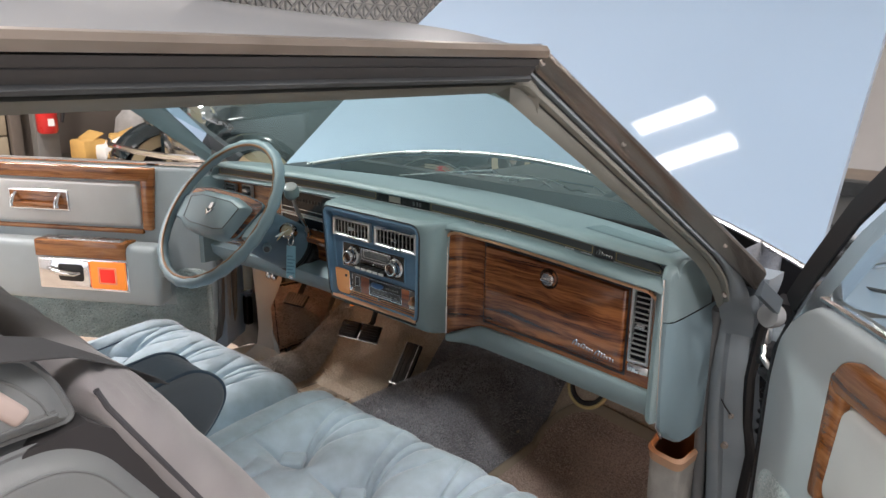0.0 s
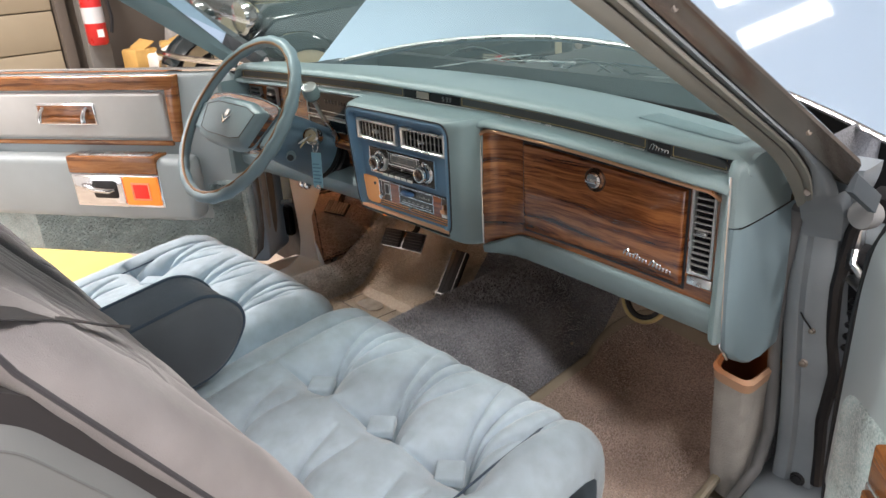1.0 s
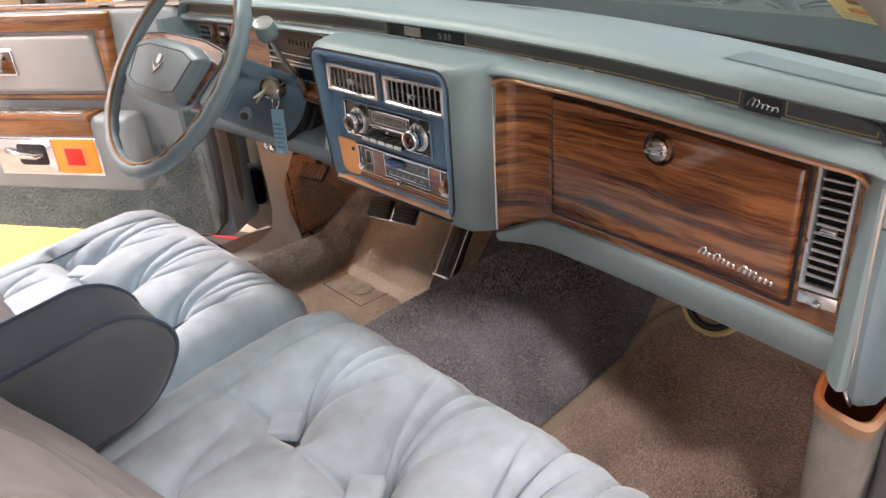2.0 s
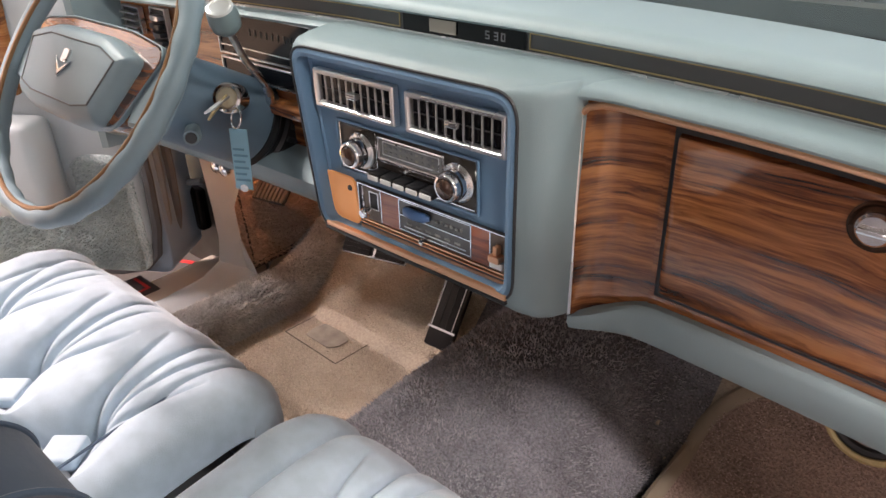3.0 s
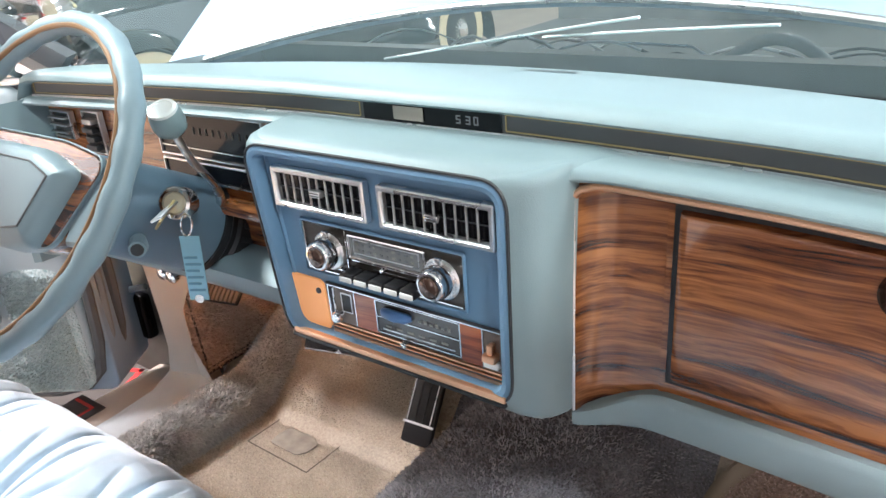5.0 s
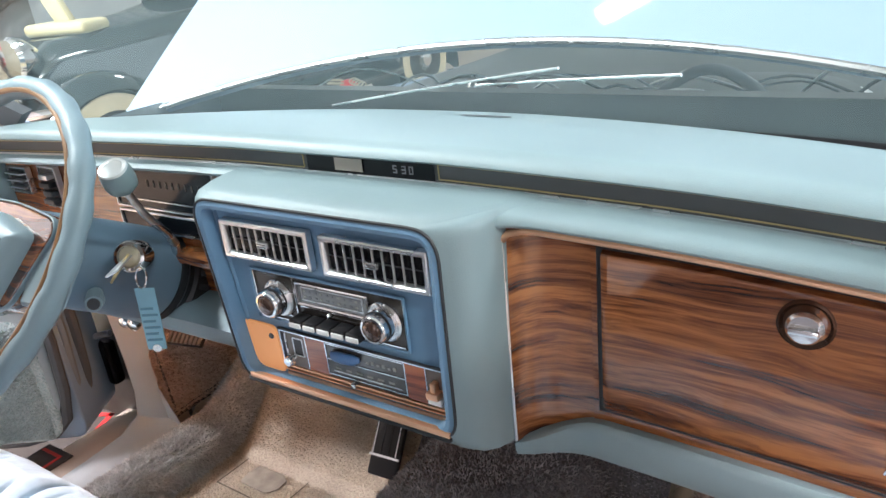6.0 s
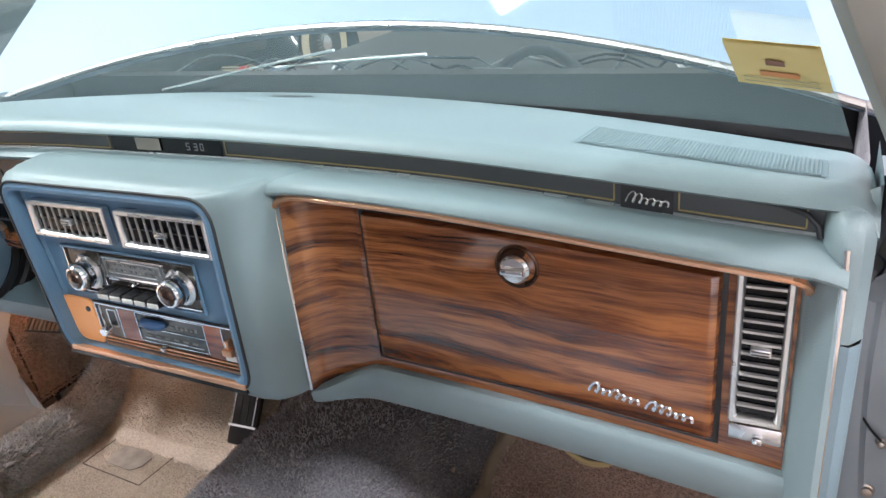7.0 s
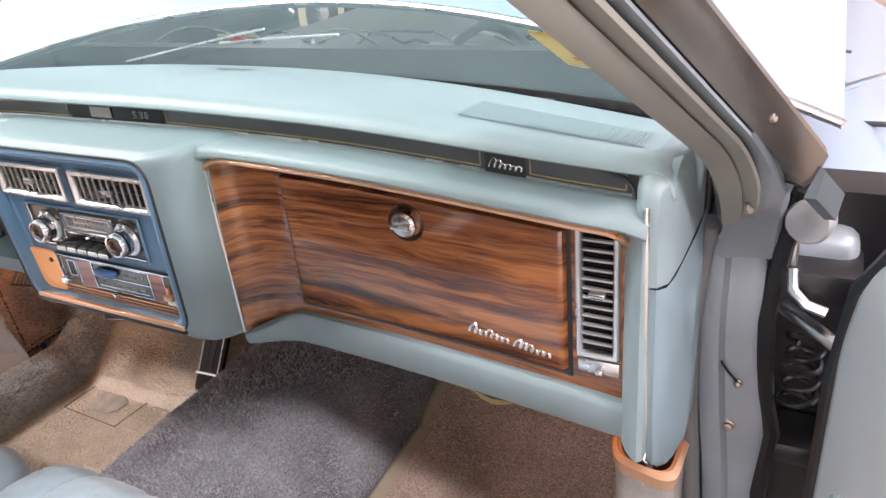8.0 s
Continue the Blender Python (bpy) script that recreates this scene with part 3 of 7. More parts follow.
strip = part("dash_strip", band(-0.81, 0.673, 0.944, 0.970, 0.098, 60), STRIP, dash, "dark grey strip with gold pinstripes")
part("strip_end", Geo().tube([(x, y + yo(x), z + zo(x)) for x, y, z in ((0.57, 0.0955, 0.9685), (0.61, 0.0955, 0.968), (0.642, 0.0945, 0.9665), (0.660, 0.0925, 0.962), (0.668, 0.0905, 0.955), (0.670, 0.0895, 0.946))], 0.0024, 8), DARK, strip)
part("strip_edge", rule(-0.81, 0.668, 0.9455, 0.097, 0.0015), BRIGHT, strip)
for x0, x1 in ((-0.80, -0.122), (0.068, 0.512), (0.566, 0.66)):
    for z in (0.9495, 0.9655):
        part("pinstripe", rule(x0, x1, z, 0.0975, 0.0006), GOLD, strip)
    for x in (x0, x1):
        part("pinstripe", Geo().box((x - 0.0006, 0.0965 + yo(x), 0.9495 + zo(x)), (x + 0.0006, 0.0975 + yo(x), 0.9655 + zo(x))), GOLD, strip)
part("clock_panel", band(-0.116, 0.063, 0.946, 0.970, 0.0965, 6), GLOSSBLACK, dash, "glossy black clock window")
part("badge_plate", band(0.518, 0.562, 0.945, 0.967, 0.0955, 6), DARK, dash)


def roll_ring(x):
    t = min(max((x - 0.155) / 0.05, 0.0), 1.0)
    c = blend(0.036, 0.050, 1 - (1 - t) ** 2) + yo(x)
    q = blend(0.050, 0.09, ease(0.15, 0.2, x)) + yo(x)
    zz = zo(x)
    e = 0.004 * ease(0.672, 0.69, x)
    return [(x, y, z + zz - e) for y, z in ((0.105 + yo(x), 0.9445), (blend(0.105 + yo(x), c, 0.55), 0.9443), (c + 0.014, 0.9430), (c + 0.006, 0.9405), (c + 0.0015, 0.9365), (c, 0.9325), (c + 0.002, 0.9295), (c + 0.006, 0.9285), (q, 0.9285), (q + 0.01, 0.9285))]


part("upper_roll", Geo().loft([roll_ring(x) for x in span(0.160, 0.21, 14) + span(0.22, 0.690, 46)]), PAD, dash)


def low_ring(x):
    c = blend(0.050, 0.078, ease(0.15, 0.23, x)) + yo(x)
    q = 0.096 + yo(x)
    zt = blend(0.681, 0.711, ease(0.155, 0.25, x))
    zb = blend(0.655, 0.652, ease(0.15, 0.22, x))
    return [(x, y, z + 0.35 * zo(x)) for y, z in ((q, zt), (blend(q, c, 0.8), zt), (c + 0.001, zt - 0.003), (c, zt - 0.010), (c + 0.004, blend(zt - 0.010, zb, 0.6)), (c + 0.015, zb + 0.004), (c + 0.035, zb), (0.2, zb - 0.003))]


part("lower_panel", Geo().loft([low_ring(x) for x in span(0.161, 0.70, 46)]), PAD, dash)

# right-hand wood panel: the curved return and the flat face with its door
def wood_plan(t):
    pts = [(0.164, 0.052), (0.170, 0.068), (0.182, 0.080), (0.20, 0.087), (0.225, 0.0895), (0.236, 0.09)]
    return pts[t]


def face_z(x, z):
    return z + zo(x) * blend(0.35, 1.0, (z - 0.70) / 0.22)


g = Geo().loft([[(wood_plan(i)[0], wood_plan(i)[1], face_z(wood_plan(i)[0], z)) for z in span(0.681, 0.9265, 6)] for i in range(6)])
g.loft([[(x, 0.09 + yo(x), face_z(x, z)) for z in span(0.685, 0.9265, 6)] for x in span(0.236, 0.682, 24)])
wood = part("wood_panel", g, WOOD, dash, "glossy dark woodgrain panel")
g = Geo()
edge = [(0.1645, 0.050, 0.913), (0.170, 0.0515, 0.919), (0.184, 0.053, 0.923)] + [(x, 0.0565 + yo(x), face_z(x, 0.9255)) for x in span(0.20, 0.655, 20)] + [(0.663, 0.062 + yo(0.663), 0.900), (0.667, 0.070 + yo(0.667), 0.892)] + [(0.668, 0.085 + yo(0.668), z) for z in span(0.88, 0.70, 6)]
g.tube(edge, 0.0036, 8)
part("bright_edge", g, COPPER, wood, "bright copper-coloured edge")
lip = [[(x, y + yo(x), face_z(x, z)) for y, z in ((0.0575, 0.9275), (0.0575, 0.9225), (0.066, 0.9195), (0.0885, 0.9180))] for x in span(0.19, 0.664, 24)]
part("frame_lip", Geo().loft(lip), WOOD, wood, "rounded woodgrain lip over the glove box")
part("bright_edge", Geo().tube([(0.1635, 0.05, z) for z in span(0.683, 0.917, 8)], 0.0018, 6), BRIGHT, wood)


def on_face(x, z, lift):
    return (x, 0.09 + yo(x) - lift, face_z(x, z))


def face_panel(x0, x1, z0, z1, lift, edge, n=20):
    """A slightly bowed slab that lies on the wood face."""
    g = Geo()
    rows = []
    for x, l in [(x0, 0.0005), (x0 + edge * 0.4, lift * 0.8), (x0 + edge, lift)] + [(x, lift) for x in span(x0 + 0.01, x1 - 0.01, n)] + [(x1 - edge, lift), (x1 - edge * 0.4, lift * 0.8), (x1, 0.0005)]:
        zs = [(z0, 0.0005), (z0 + edge * 0.4, l * 0.8), (z0 + edge, l), (z1 - edge, l), (z1 - edge * 0.4, l * 0.8), (z1, 0.0005)]
        rows.append([on_face(x, z, min(l, q)) for z, q in zs])
    g.loft(rows)
    return g


part("door_gap", face_panel(0.242, 0.609, 0.722, 0.9185, 0.0012, 0.002), BLACK, wood)
glove = part("glove_box_door", face_panel(0.2465, 0.6045, 0.7275, 0.9040, 0.009, 0.006), WOOD, dash, "dark woodgrain glove box door, shut")

# chrome lock
lx, lz = 0.424, 0.876
ly = 0.09 + yo(lx) - 0.009
lm = Matrix.Translation((lx, ly, lz + zo(lx))) @ pose(0, 0, 0, 90, 0, 0)
part("lock_cup", Geo().lathe([(0.022, 0), (0.022, 0.002), (0.020, 0.003), (0.017, 0.0005)], lm, 28), material("lock_cup", (0.06, 0.025, 0.012), 0.2, 0.6), glove)
part("lock_knob", Geo().lathe([(0.0145, 0), (0.0145, 0.008), (0.012, 0.011), (0.0001, 0.0115)], lm, 28), CHROME, glove)
part("lock_bar", Geo().box((lx - 0.011, ly - 0.017, lz + zo(lx) - 0.0025), (lx + 0.011, ly - 0.010, lz + zo(lx) + 0.0025), 0.001), CHROME, glove)

# right-hand upright air vent
def slats(parent, x0, x1, z0, z1, y, n, upright, mat, w=0.0011):
    for i in range(1, n):
        t = i / n
        if upright:
            x = blend(x0, x1, t)
            b = Geo().add([(x - w, y, z0), (x + w, y, z0), (x + 0.5 * w, y + 0.0022, z0), (x - 0.5 * w, y + 0.0022, z0), (x - w, y, z1), (x + w, y, z1), (x + 0.5 * w, y + 0.0022, z1), (x - 0.5 * w, y + 0.0022, z1)], [(0, 1, 5, 4), (1, 2, 6, 5), (2, 3, 7, 6), (3, 0, 4, 7)])
        else:
            z = blend(z0, z1, t)
            b = Geo().box((x0, y, z - w), (x1, y + 0.004, z + w))
        part("slat", b, mat, parent)


def vent(x0, x1, z0, z1, y, upright, n, rim, label):
    v = part("air_vent", moulding(Geo(), rect(x0, x1, z0, z1), [(0, y + 0.008), (0, y), (0.0015, y - 0.0015), (rim * 0.7, y - 0.0015), (rim, y + 0.001), (rim, y + 0.010)], 0.002, close=False), BRIGHT, dash, label)
    part("backing", Geo().box((x0 + rim * 0.6, y + 0.0066, z0 + rim * 0.6), (x1 - rim * 0.6, y + 0.0082, z1 - rim * 0.6)), GLOSSBLACK, v)
    slats(v, x0 + rim, x1 - rim, z0 + rim, z1 - rim, y + 0.0015, n, upright, SLAT, 0.0009 if upright else 0.0011)
    cx, cz = (x0 + x1) / 2, (z0 + z1) / 2
    part("cross_vane", Geo().box((x0 + rim, y + 0.0045, cz - 0.0006), (x1 - rim, y + 0.006, cz + 0.0006)), DARK, v)
    tab = part("vane_tab", Geo().box((cx - 0.008, y - 0.004, cz - 0.0035), (cx + 0.008, y + 0.004, cz + 0.0035), 0.001), BRIGHT, v)
    for s in (-1, 1):
        part("tab_groove", Geo().box((cx - 0.007, y - 0.0046, cz + s * 0.0015 - 0.0005), (cx + 0.007, y - 0.0036, cz + s * 0.0015 + 0.0005)), DARK, tab)
    return v


vy = 0.09 + yo(0.64)
vent(0.616, 0.659, 0.750, 0.897, vy - 0.008, False, 13, 0.0065, "chrome-framed upright air vent with level slats")
lev = part("vent_lever_plate", Geo().box((0.617, vy - 0.007, 0.7305), (0.660, vy + 0.004, 0.747), 0.002), BRIGHT, dash)
part("lever", Geo().box((0.637, vy - 0.014, 0.734), (0.645, vy - 0.004, 0.740), 0.001), CHROME, lev)

# end of the dashboard
part("right_border", Geo().loft([[(x, y + yo(0.67), z) for x, y in ((0.662, 0.090), (0.664, 0.082), (0.671, 0.070), (0.679, 0.061), (0.685, 0.057), (0.690, 0.061), (0.692, 0.09))] for z in span(0.655, 0.918, 8)]), PAD, dash)
part("end_panel", Geo().loft([[(0.6885, y0 + 0.006, z), (0.6905, y0 + 0.001, z), (0.697, y0, z), (0.704, y0 + 0.008, z), (0.707, y0 + 0.03, z), (0.709, 0.16, z), (0.706, 0.26, z)] for z, y0 in ((0.585, 0.12), (0.61, 0.078), (0.64, 0.050), (0.70, 0.040), (0.78, 0.0355), (0.8515, 0.0345))]), PLASTIC, dash)
part("corner_pad", Geo().loft([[(0.6710, 0.072 + k, z), (0.6725, 0.056 + k, z), (0.676, 0.043 + k, z), (0.681, 0.035 + k, z), (0.688, 0.032 + k, z), (0.697, 0.034 + k, z), (0.705, 0.046 + k, z), (0.7075, 0.09, z), (0.7075, 0.20, z)] for z, k in ((0.854, 0.0), (0.90, 0.0), (0.925, 0.0), (0.936, 0.0015), (0.945, 0.006), (0.952, 0.013), (0.957, 0.024), (0.9595, 0.04))]), PAD, dash)
part("end_moulding", Geo().tube([(0.687, 0.030, 0.932), (0.688, 0.030, 0.90), (0.689, 0.034, 0.80), (0.690, 0.042, 0.70), (0.689, 0.048, 0.645), (0.690, 0.075, 0.61)], 0.0026, 8), CHROME, dash)

# ---- centre pod ----
POD = [(-0.186, 0.703), (0.122, 0.703), (0.124, 0.934), (-0.214, 0.934)]
POD_OUT = [(-0.196, 0.696), (0.163, 0.680), (0.166, 0.9445), (-0.226, 0.9445)]
rings = []
for k, y, r in ((0.0, 0.10, 0.003), (0.0, 0.058, 0.006), (0.02, 0.046, 0.009), (0.10, 0.030, 0.013), (0.25, 0.016, 0.015), (0.45, 0.007, 0.022), (0.7, 0.002, 0.027), (0.88, 0.0, 0.028), (1.0, -0.0015, 0.028)):
    cs = [(blend(o[0], i[0], k), blend(o[1], i[1], k)) for o, i in zip(POD_OUT, POD)]
    rings.append([Vector((p.x, y, p.y)) for p in rpoly(cs, r, 7)])
part("pod_surround", Geo().loft(rings, closed=True), PAD, dash)
g = moulding(Geo(), POD, [(0.0, -0.0015), (0.004, -0.0035), (0.009, -0.002), (0.0112, 0.004), (0.0117, 0.016)], 0.028, close=False, n=7)
part("pod_rim", g, BEZEL, dash)
part("pod_shadow_line", moulding(Geo(), POD, [(-0.0035, -0.0005), (-0.0028, -0.0028), (-0.0012, -0.0030), (-0.0004, -0.0010)], 0.030, close=False, n=7), DARK, dash)
g = moulding(Geo(), POD, [(0.0140, 0.0160), (0.0142, 0.0125), (0.0155, 0.0122), (0.017, 0.0155)], 0.020, close=True)
pod = part("pod_face", g, BEZEL, dash, "deep blue centre console face")
# black ring painted in for the shadow of the recess inside the rim
part("pod_groove_shade", moulding(Geo(), POD, [(0.0116, 0.0155), (0.0146, 0.0156)], 0.022, close=False), BLACK, dash)
part("bottom_trim", Geo().box((-0.176, -0.0046, 0.7062), (0.1165, 0.012, 0.7135), 0.0012), COPPER, dash, "bright copper-coloured bottom trim")
part("bottom_lip", Geo().box((-0.180, -0.0042, 0.7005), (0.1165, 0.012, 0.7060), 0.001), BLACK, dash)
# top of the pod
part("pod_top", Geo().loft([[(x, 0.105, 0.9455), (x, 0.075 , 0.9456), (x, f + 0.028, 0.9456), (x, f + 0.014, 0.9445), (x, f + 0.007, 0.9415), (x, f + 0.0035, 0.9385)] for x, f in ((-0.219, 0.032), (-0.214, 0.016), (-0.205, 0.008), (-0.19, 0.002), (-0.16, 0.0), (0.0, 0.0), (0.09, 0.0), (0.118, 0.002), (0.134, 0.009), (0.146, 0.018), (0.156, 0.029), (0.163, 0.040))] + [[(x, y, z - d) for y, z in ((0.105, 0.9455), (0.09, 0.9456), (0.082, 0.9456), (0.07, 0.9435), (0.062, 0.9395), (0.057, 0.9355))] for x, d in ((0.178, 0.0012), (0.20, 0.006))]), PAD, dash)

vent(-0.181, -0.046, 0.865, 0.911, 0.005, True, 10, 0.0065, "chrome-framed centre air vent with upright slats")
vent(-0.029, 0.108, 0.864, 0.910, 0.005, True, 10, 0.0065, "chrome-framed centre air vent with upright slats")

radio = part("radio", moulding(Geo(), rect(-0.153, 0.066, 0.789, 0.850), [(0, 0.0155), (0.0, 0.0135), (0.001, 0.0128), (0.002, 0.0135), (0.006, 0.0135)], 0.003), RADIO, dash, "black and chrome push-button radio")
part("recess_edge", moulding(Geo(), rect(-0.156, 0.069, 0.786, 0.853), [(0.0, 0.0125), (0.001, 0.0105), (0.003, 0.0108), (0.003, 0.0145)], 0.004, close=False), BEZEL, radio)
dial = part("dial_window", moulding(Geo(), rect(-0.082, 0.022, 0.818, 0.846), [(0, 0.0135), (0, 0.009), (0.0012, 0.0085), (0.0028, 0.0095), (0.003, 0.0115)], 0.002), CHROME, radio)
part("dial_glass", Geo().box((-0.0788, 0.0105, 0.8212), (0.0188, 0.0122, 0.8428)), material("dial_smoke", (0.16, 0.17, 0.17), 0.2, coat=0.5), dial)
part("dial_frame", moulding(Geo(), rect(-0.074, 0.014, 0.825, 0.8415), [(0, 0.0106), (0, 0.0092), (0.0008, 0.0092), (0.0008, 0.0106)], 0.001, close=False), BRIGHT, dial)
for i in range(10):
    for z, hh in ((0.8285, 0.0022), (0.8355, 0.0022)):
        part("dial_mark", Geo().box((-0.071 + i * 0.0083, 0.0094, z), (-0.0672 + i * 0.0083 - 0.0012 * (i % 2), 0.0106, z + hh)), STRIP if i % 3 else TRIMGREY, dial)
for x0, x1, z0, z1 in ((-0.150, 0.063, 0.7915, 0.793), (-0.150, -0.1487, 0.7915, 0.848), (-0.0875, -0.0862, 0.797, 0.848), (-0.150, -0.087, 0.7985, 0.7995), (-0.080, 0.020, 0.8145, 0.8157), (-0.05, 0.01, 0.8095, 0.8103)):
    part("chrome_line", Geo().box((x0, 0.0112, z0), (x1, 0.0138, z1)), CHROME, radio)
part("tone_slider", Geo().lathe([(0.0028, 0), (0.0028, 0.006), (0.0012, 0.008)], Matrix.Translation((-0.036, 0.0135, 0.8125)) @ pose(0, 0, 0, 90, 0, 0), 12), CHROME, radio)
for i in range(5):
    x = -0.0855 + i * 0.0207
    key = part("push_button", Geo().box((x, -0.006, 0.7965), (x + 0.018, 0.0132, 0.8055), 0.0012), BLACK, radio)
    part("button_edge", Geo().box((x + 0.0008, -0.0078, 0.7968), (x + 0.0172, -0.0055, 0.8025), 0.0006), WHITE, key, "white button tip")
for kx in (-0.112, 0.040):
    km = Matrix.Translation((kx, 0.0135, 0.820)) @ pose(0, 0, 0, 90, 0, 0)
    ring_ = part("tuning_ring", Geo().lathe([(0.0225, 0), (0.0225, 0.004), (0.0205, 0.006), (0.017, 0.006)], km, 36), BRIGHT, radio)
    k = part("tuning_knob", Geo().lathe([(0.0175, 0.005), (0.0175, 0.016), (0.0165, 0.018), (0.0165, 0.022), (0.0148, 0.0245), (0.0125, 0.025), (0.0115, 0.0232)], km, 36), CHROME, radio)
    part("knob_groove", Geo().lathe([(0.0177, 0.0145), (0.0179, 0.015), (0.0179, 0.0165), (0.0168, 0.0172)], km, 36), BLACK, k)
    part("knob_cap", Geo().lathe([(0.0116, 0.0232), (0.010, 0.0268), (0.006, 0.0285), (0.0001, 0.029)], km, 24), material("knob_centre", (0.10, 0.055, 0.04), 0.15, 0.5, coat=0.6), k)
    part("tone_tab", Geo().box((kx - 0.004, 0.004, 0.838), (kx + 0.004, 0.0095, 0.8445), 0.001), BRIGHT, ring_)

# heater panel
heater = part("heater_panel", moulding(Geo(), [(-0.125, 0.712), (0.113, 0.712), (0.1145, 0.777), (-0.130, 0.777)], [(0, 0.0150), (0, 0.0125), (0.002, 0.0115), (0.0025, 0.014)], 0.002), DARK, dash, "heater control panel with woodgrain blocks and chrome lines")
# inlay veneer reddened to hold the orange lamplight on this panel
for x0, x1 in ((-0.084, -0.054), (0.058, 0.083)):
    part("wood_block", Geo().box((x0, 0.0112, 0.7305), (x1, 0.0142, 0.774)), WOOD_LAMPLIT, heater, "woodgrain inlay reddened for lamplight")
# lower lines copper-toned: chrome with the orange reflection put into its colour
for x0, x1, z0, z1, mt in ((-0.124, 0.110, 0.7745, 0.7758, CHROME), (-0.1255, -0.1238, 0.728, 0.7755, CHROME), (-0.118, -0.1168, 0.730, 0.772, BRIGHT), (-0.0855, -0.0842, 0.730, 0.7745, CHROME), (-0.0545, -0.0532, 0.7335, 0.7735, CHROME), (0.0565, 0.0578, 0.7335, 0.7735, CHROME), (-0.054, 0.057, 0.7725, 0.7735, CHROME), (-0.054, 0.057, 0.7530, 0.7542, CHROME), (-0.054, 0.057, 0.7335, 0.7347, CHROME), (0.0835, 0.0848, 0.7285, 0.7745, CHROME), (0.1085, 0.1098, 0.7285, 0.7745, BRIGHT), (-0.124, 0.110, 0.7265, 0.7287, COPPER), (-0.124, 0.110, 0.7215, 0.7232, COPPER), (-0.124, 0.110, 0.7140, 0.7185, COPPER)):
    part("trim_line", Geo().box((x0, 0.0105, z0), (x1, 0.0142, z1)), mt, heater)
part("left_plate", Geo().box((-0.1165, 0.0118, 0.7295), (-0.086, 0.0140, 0.774)), material("heater_plate", (0.15, 0.12, 0.10), 0.35, 0.3), heater)
part("right_plate", Geo().box((0.0852, 0.0118, 0.7295), (0.108, 0.0140, 0.774)), material("heater_plate", (0.15, 0.12, 0.10), 0.35, 0.3), heater)
well = part("lighter_well", moulding(Geo(), rect(-0.106, -0.090, 0.745, 0.769), [(0, 0.0122), (0, 0.0108), (0.0012, 0.0108), (0.0014, 0.0119)], 0.001), BRIGHT, heater)
part("well_floor", Geo().box((-0.1048, 0.0112, 0.7462), (-0.0912, 0.0117, 0.7678)), BLACK, well)
part("lighter_knob", Geo().lathe([(0.0065, 0), (0.0065, 0.010), (0.005, 0.013), (0.0005, 0.0135)], Matrix.Translation((-0.1085, 0.012, 0.7405)) @ pose(0, 0, 0, 90, 0, 0), 16), CHROME, heater)
for z0, z1 in ((0.7548, 0.772), (0.7353, 0.7525)):
    part("control_window", Geo().box((-0.0526, 0.0115, z0), (0.056, 0.0138, z1)), material("control_glass", (0.05, 0.048, 0.045), 0.15, coat=0.5), heater)
part("thumb_wheel", Geo().tube([(-0.044, 0.0105, 0.7625), (-0.038, 0.0075, 0.7625), (-0.024, 0.006, 0.7625), (-0.010, 0.0075, 0.7625), (-0.004, 0.0105, 0.7625)], [0.003, 0.0058, 0.0065, 0.0058, 0.003], 12), material("wheel_blue", (0.07, 0.16, 0.34), 0.3), heater)
for i in range(6):
    part("scale_mark", Geo().box((0.004 + i * 0.0075, 0.0108, 0.760), (0.0075 + i * 0.0075, 0.0116, 0.7625 + 0.002 * (i % 2))), TRIMGREY, heater)
    part("scale_mark", Geo().box((-0.042 + i * 0.015, 0.0108, 0.7425), (-0.034 + i * 0.015, 0.0116, 0.7450)), TRIMGREY, heater)
part("scale_bar", Geo().box((-0.046, 0.0106, 0.7385), (0.050, 0.0116, 0.7397)), BRIGHT, heater)
dt = part("defrost_tab", Geo().box((0.0885, 0.000, 0.744), (0.1035, 0.0125, 0.7525), 0.002), COPPER, heater)
part("tab_stem", Geo().box((0.093, 0.003, 0.7505), (0.099, 0.012, 0.763), 0.0015), COPPER, dt)
part("tab_foot", Geo().box((0.0865, 0.0062, 0.7345), (0.1035, 0.0122, 0.7425), 0.001), WHITE, dt)
part("slide_tab", Geo().box((-0.018, 0.004, 0.7265), (-0.011, 0.0125, 0.7325), 0.001), CHROME, heater)
# amber plate beside the heater controls; its own glow stands in for the small lamp under the dashboard
blank = part("side_blank", moulding(Geo(), [(-0.175, 0.714), (-0.1275, 0.714), (-0.1325, 0.777), (-0.189, 0.777)], [(0, 0.0150), (0, 0.0125), (0.0008, 0.0118)], 0.010), BLANK_GLOW, dash, "amber blank with lamplight put in as glow")
part("blank_screw", Geo().lathe([(0.004, 0), (0.0035, 0.0015), (0.0005, 0.0018)], Matrix.Translation((-0.141, 0.0118, 0.763)) @ pose(0, 0, 0, 90, 0, 0), 12), DARK, blank)

# ---- driver's side of the dashboard ----
part("instrument_brow", Geo().loft([[(x, y + yo(x), z + zo(x)) for y, z in ((0.105, 0.9445), (0.092, 0.944), (0.081, 0.9415), (0.076, 0.9375), (0.078, 0.9335), (0.088, 0.9305), (0.125, 0.929))] for x in span(-0.82, -0.216, 30)]), PAD, dash)
cl = part("instrument_panel", Geo().loft([[(x, 0.115 + yo(x), z + zo(x)) for z in (0.70, 0.80, 0.931)] for x in span(-0.82, -0.20, 20)]), WOOD, dash, "woodgrain instrument panel")
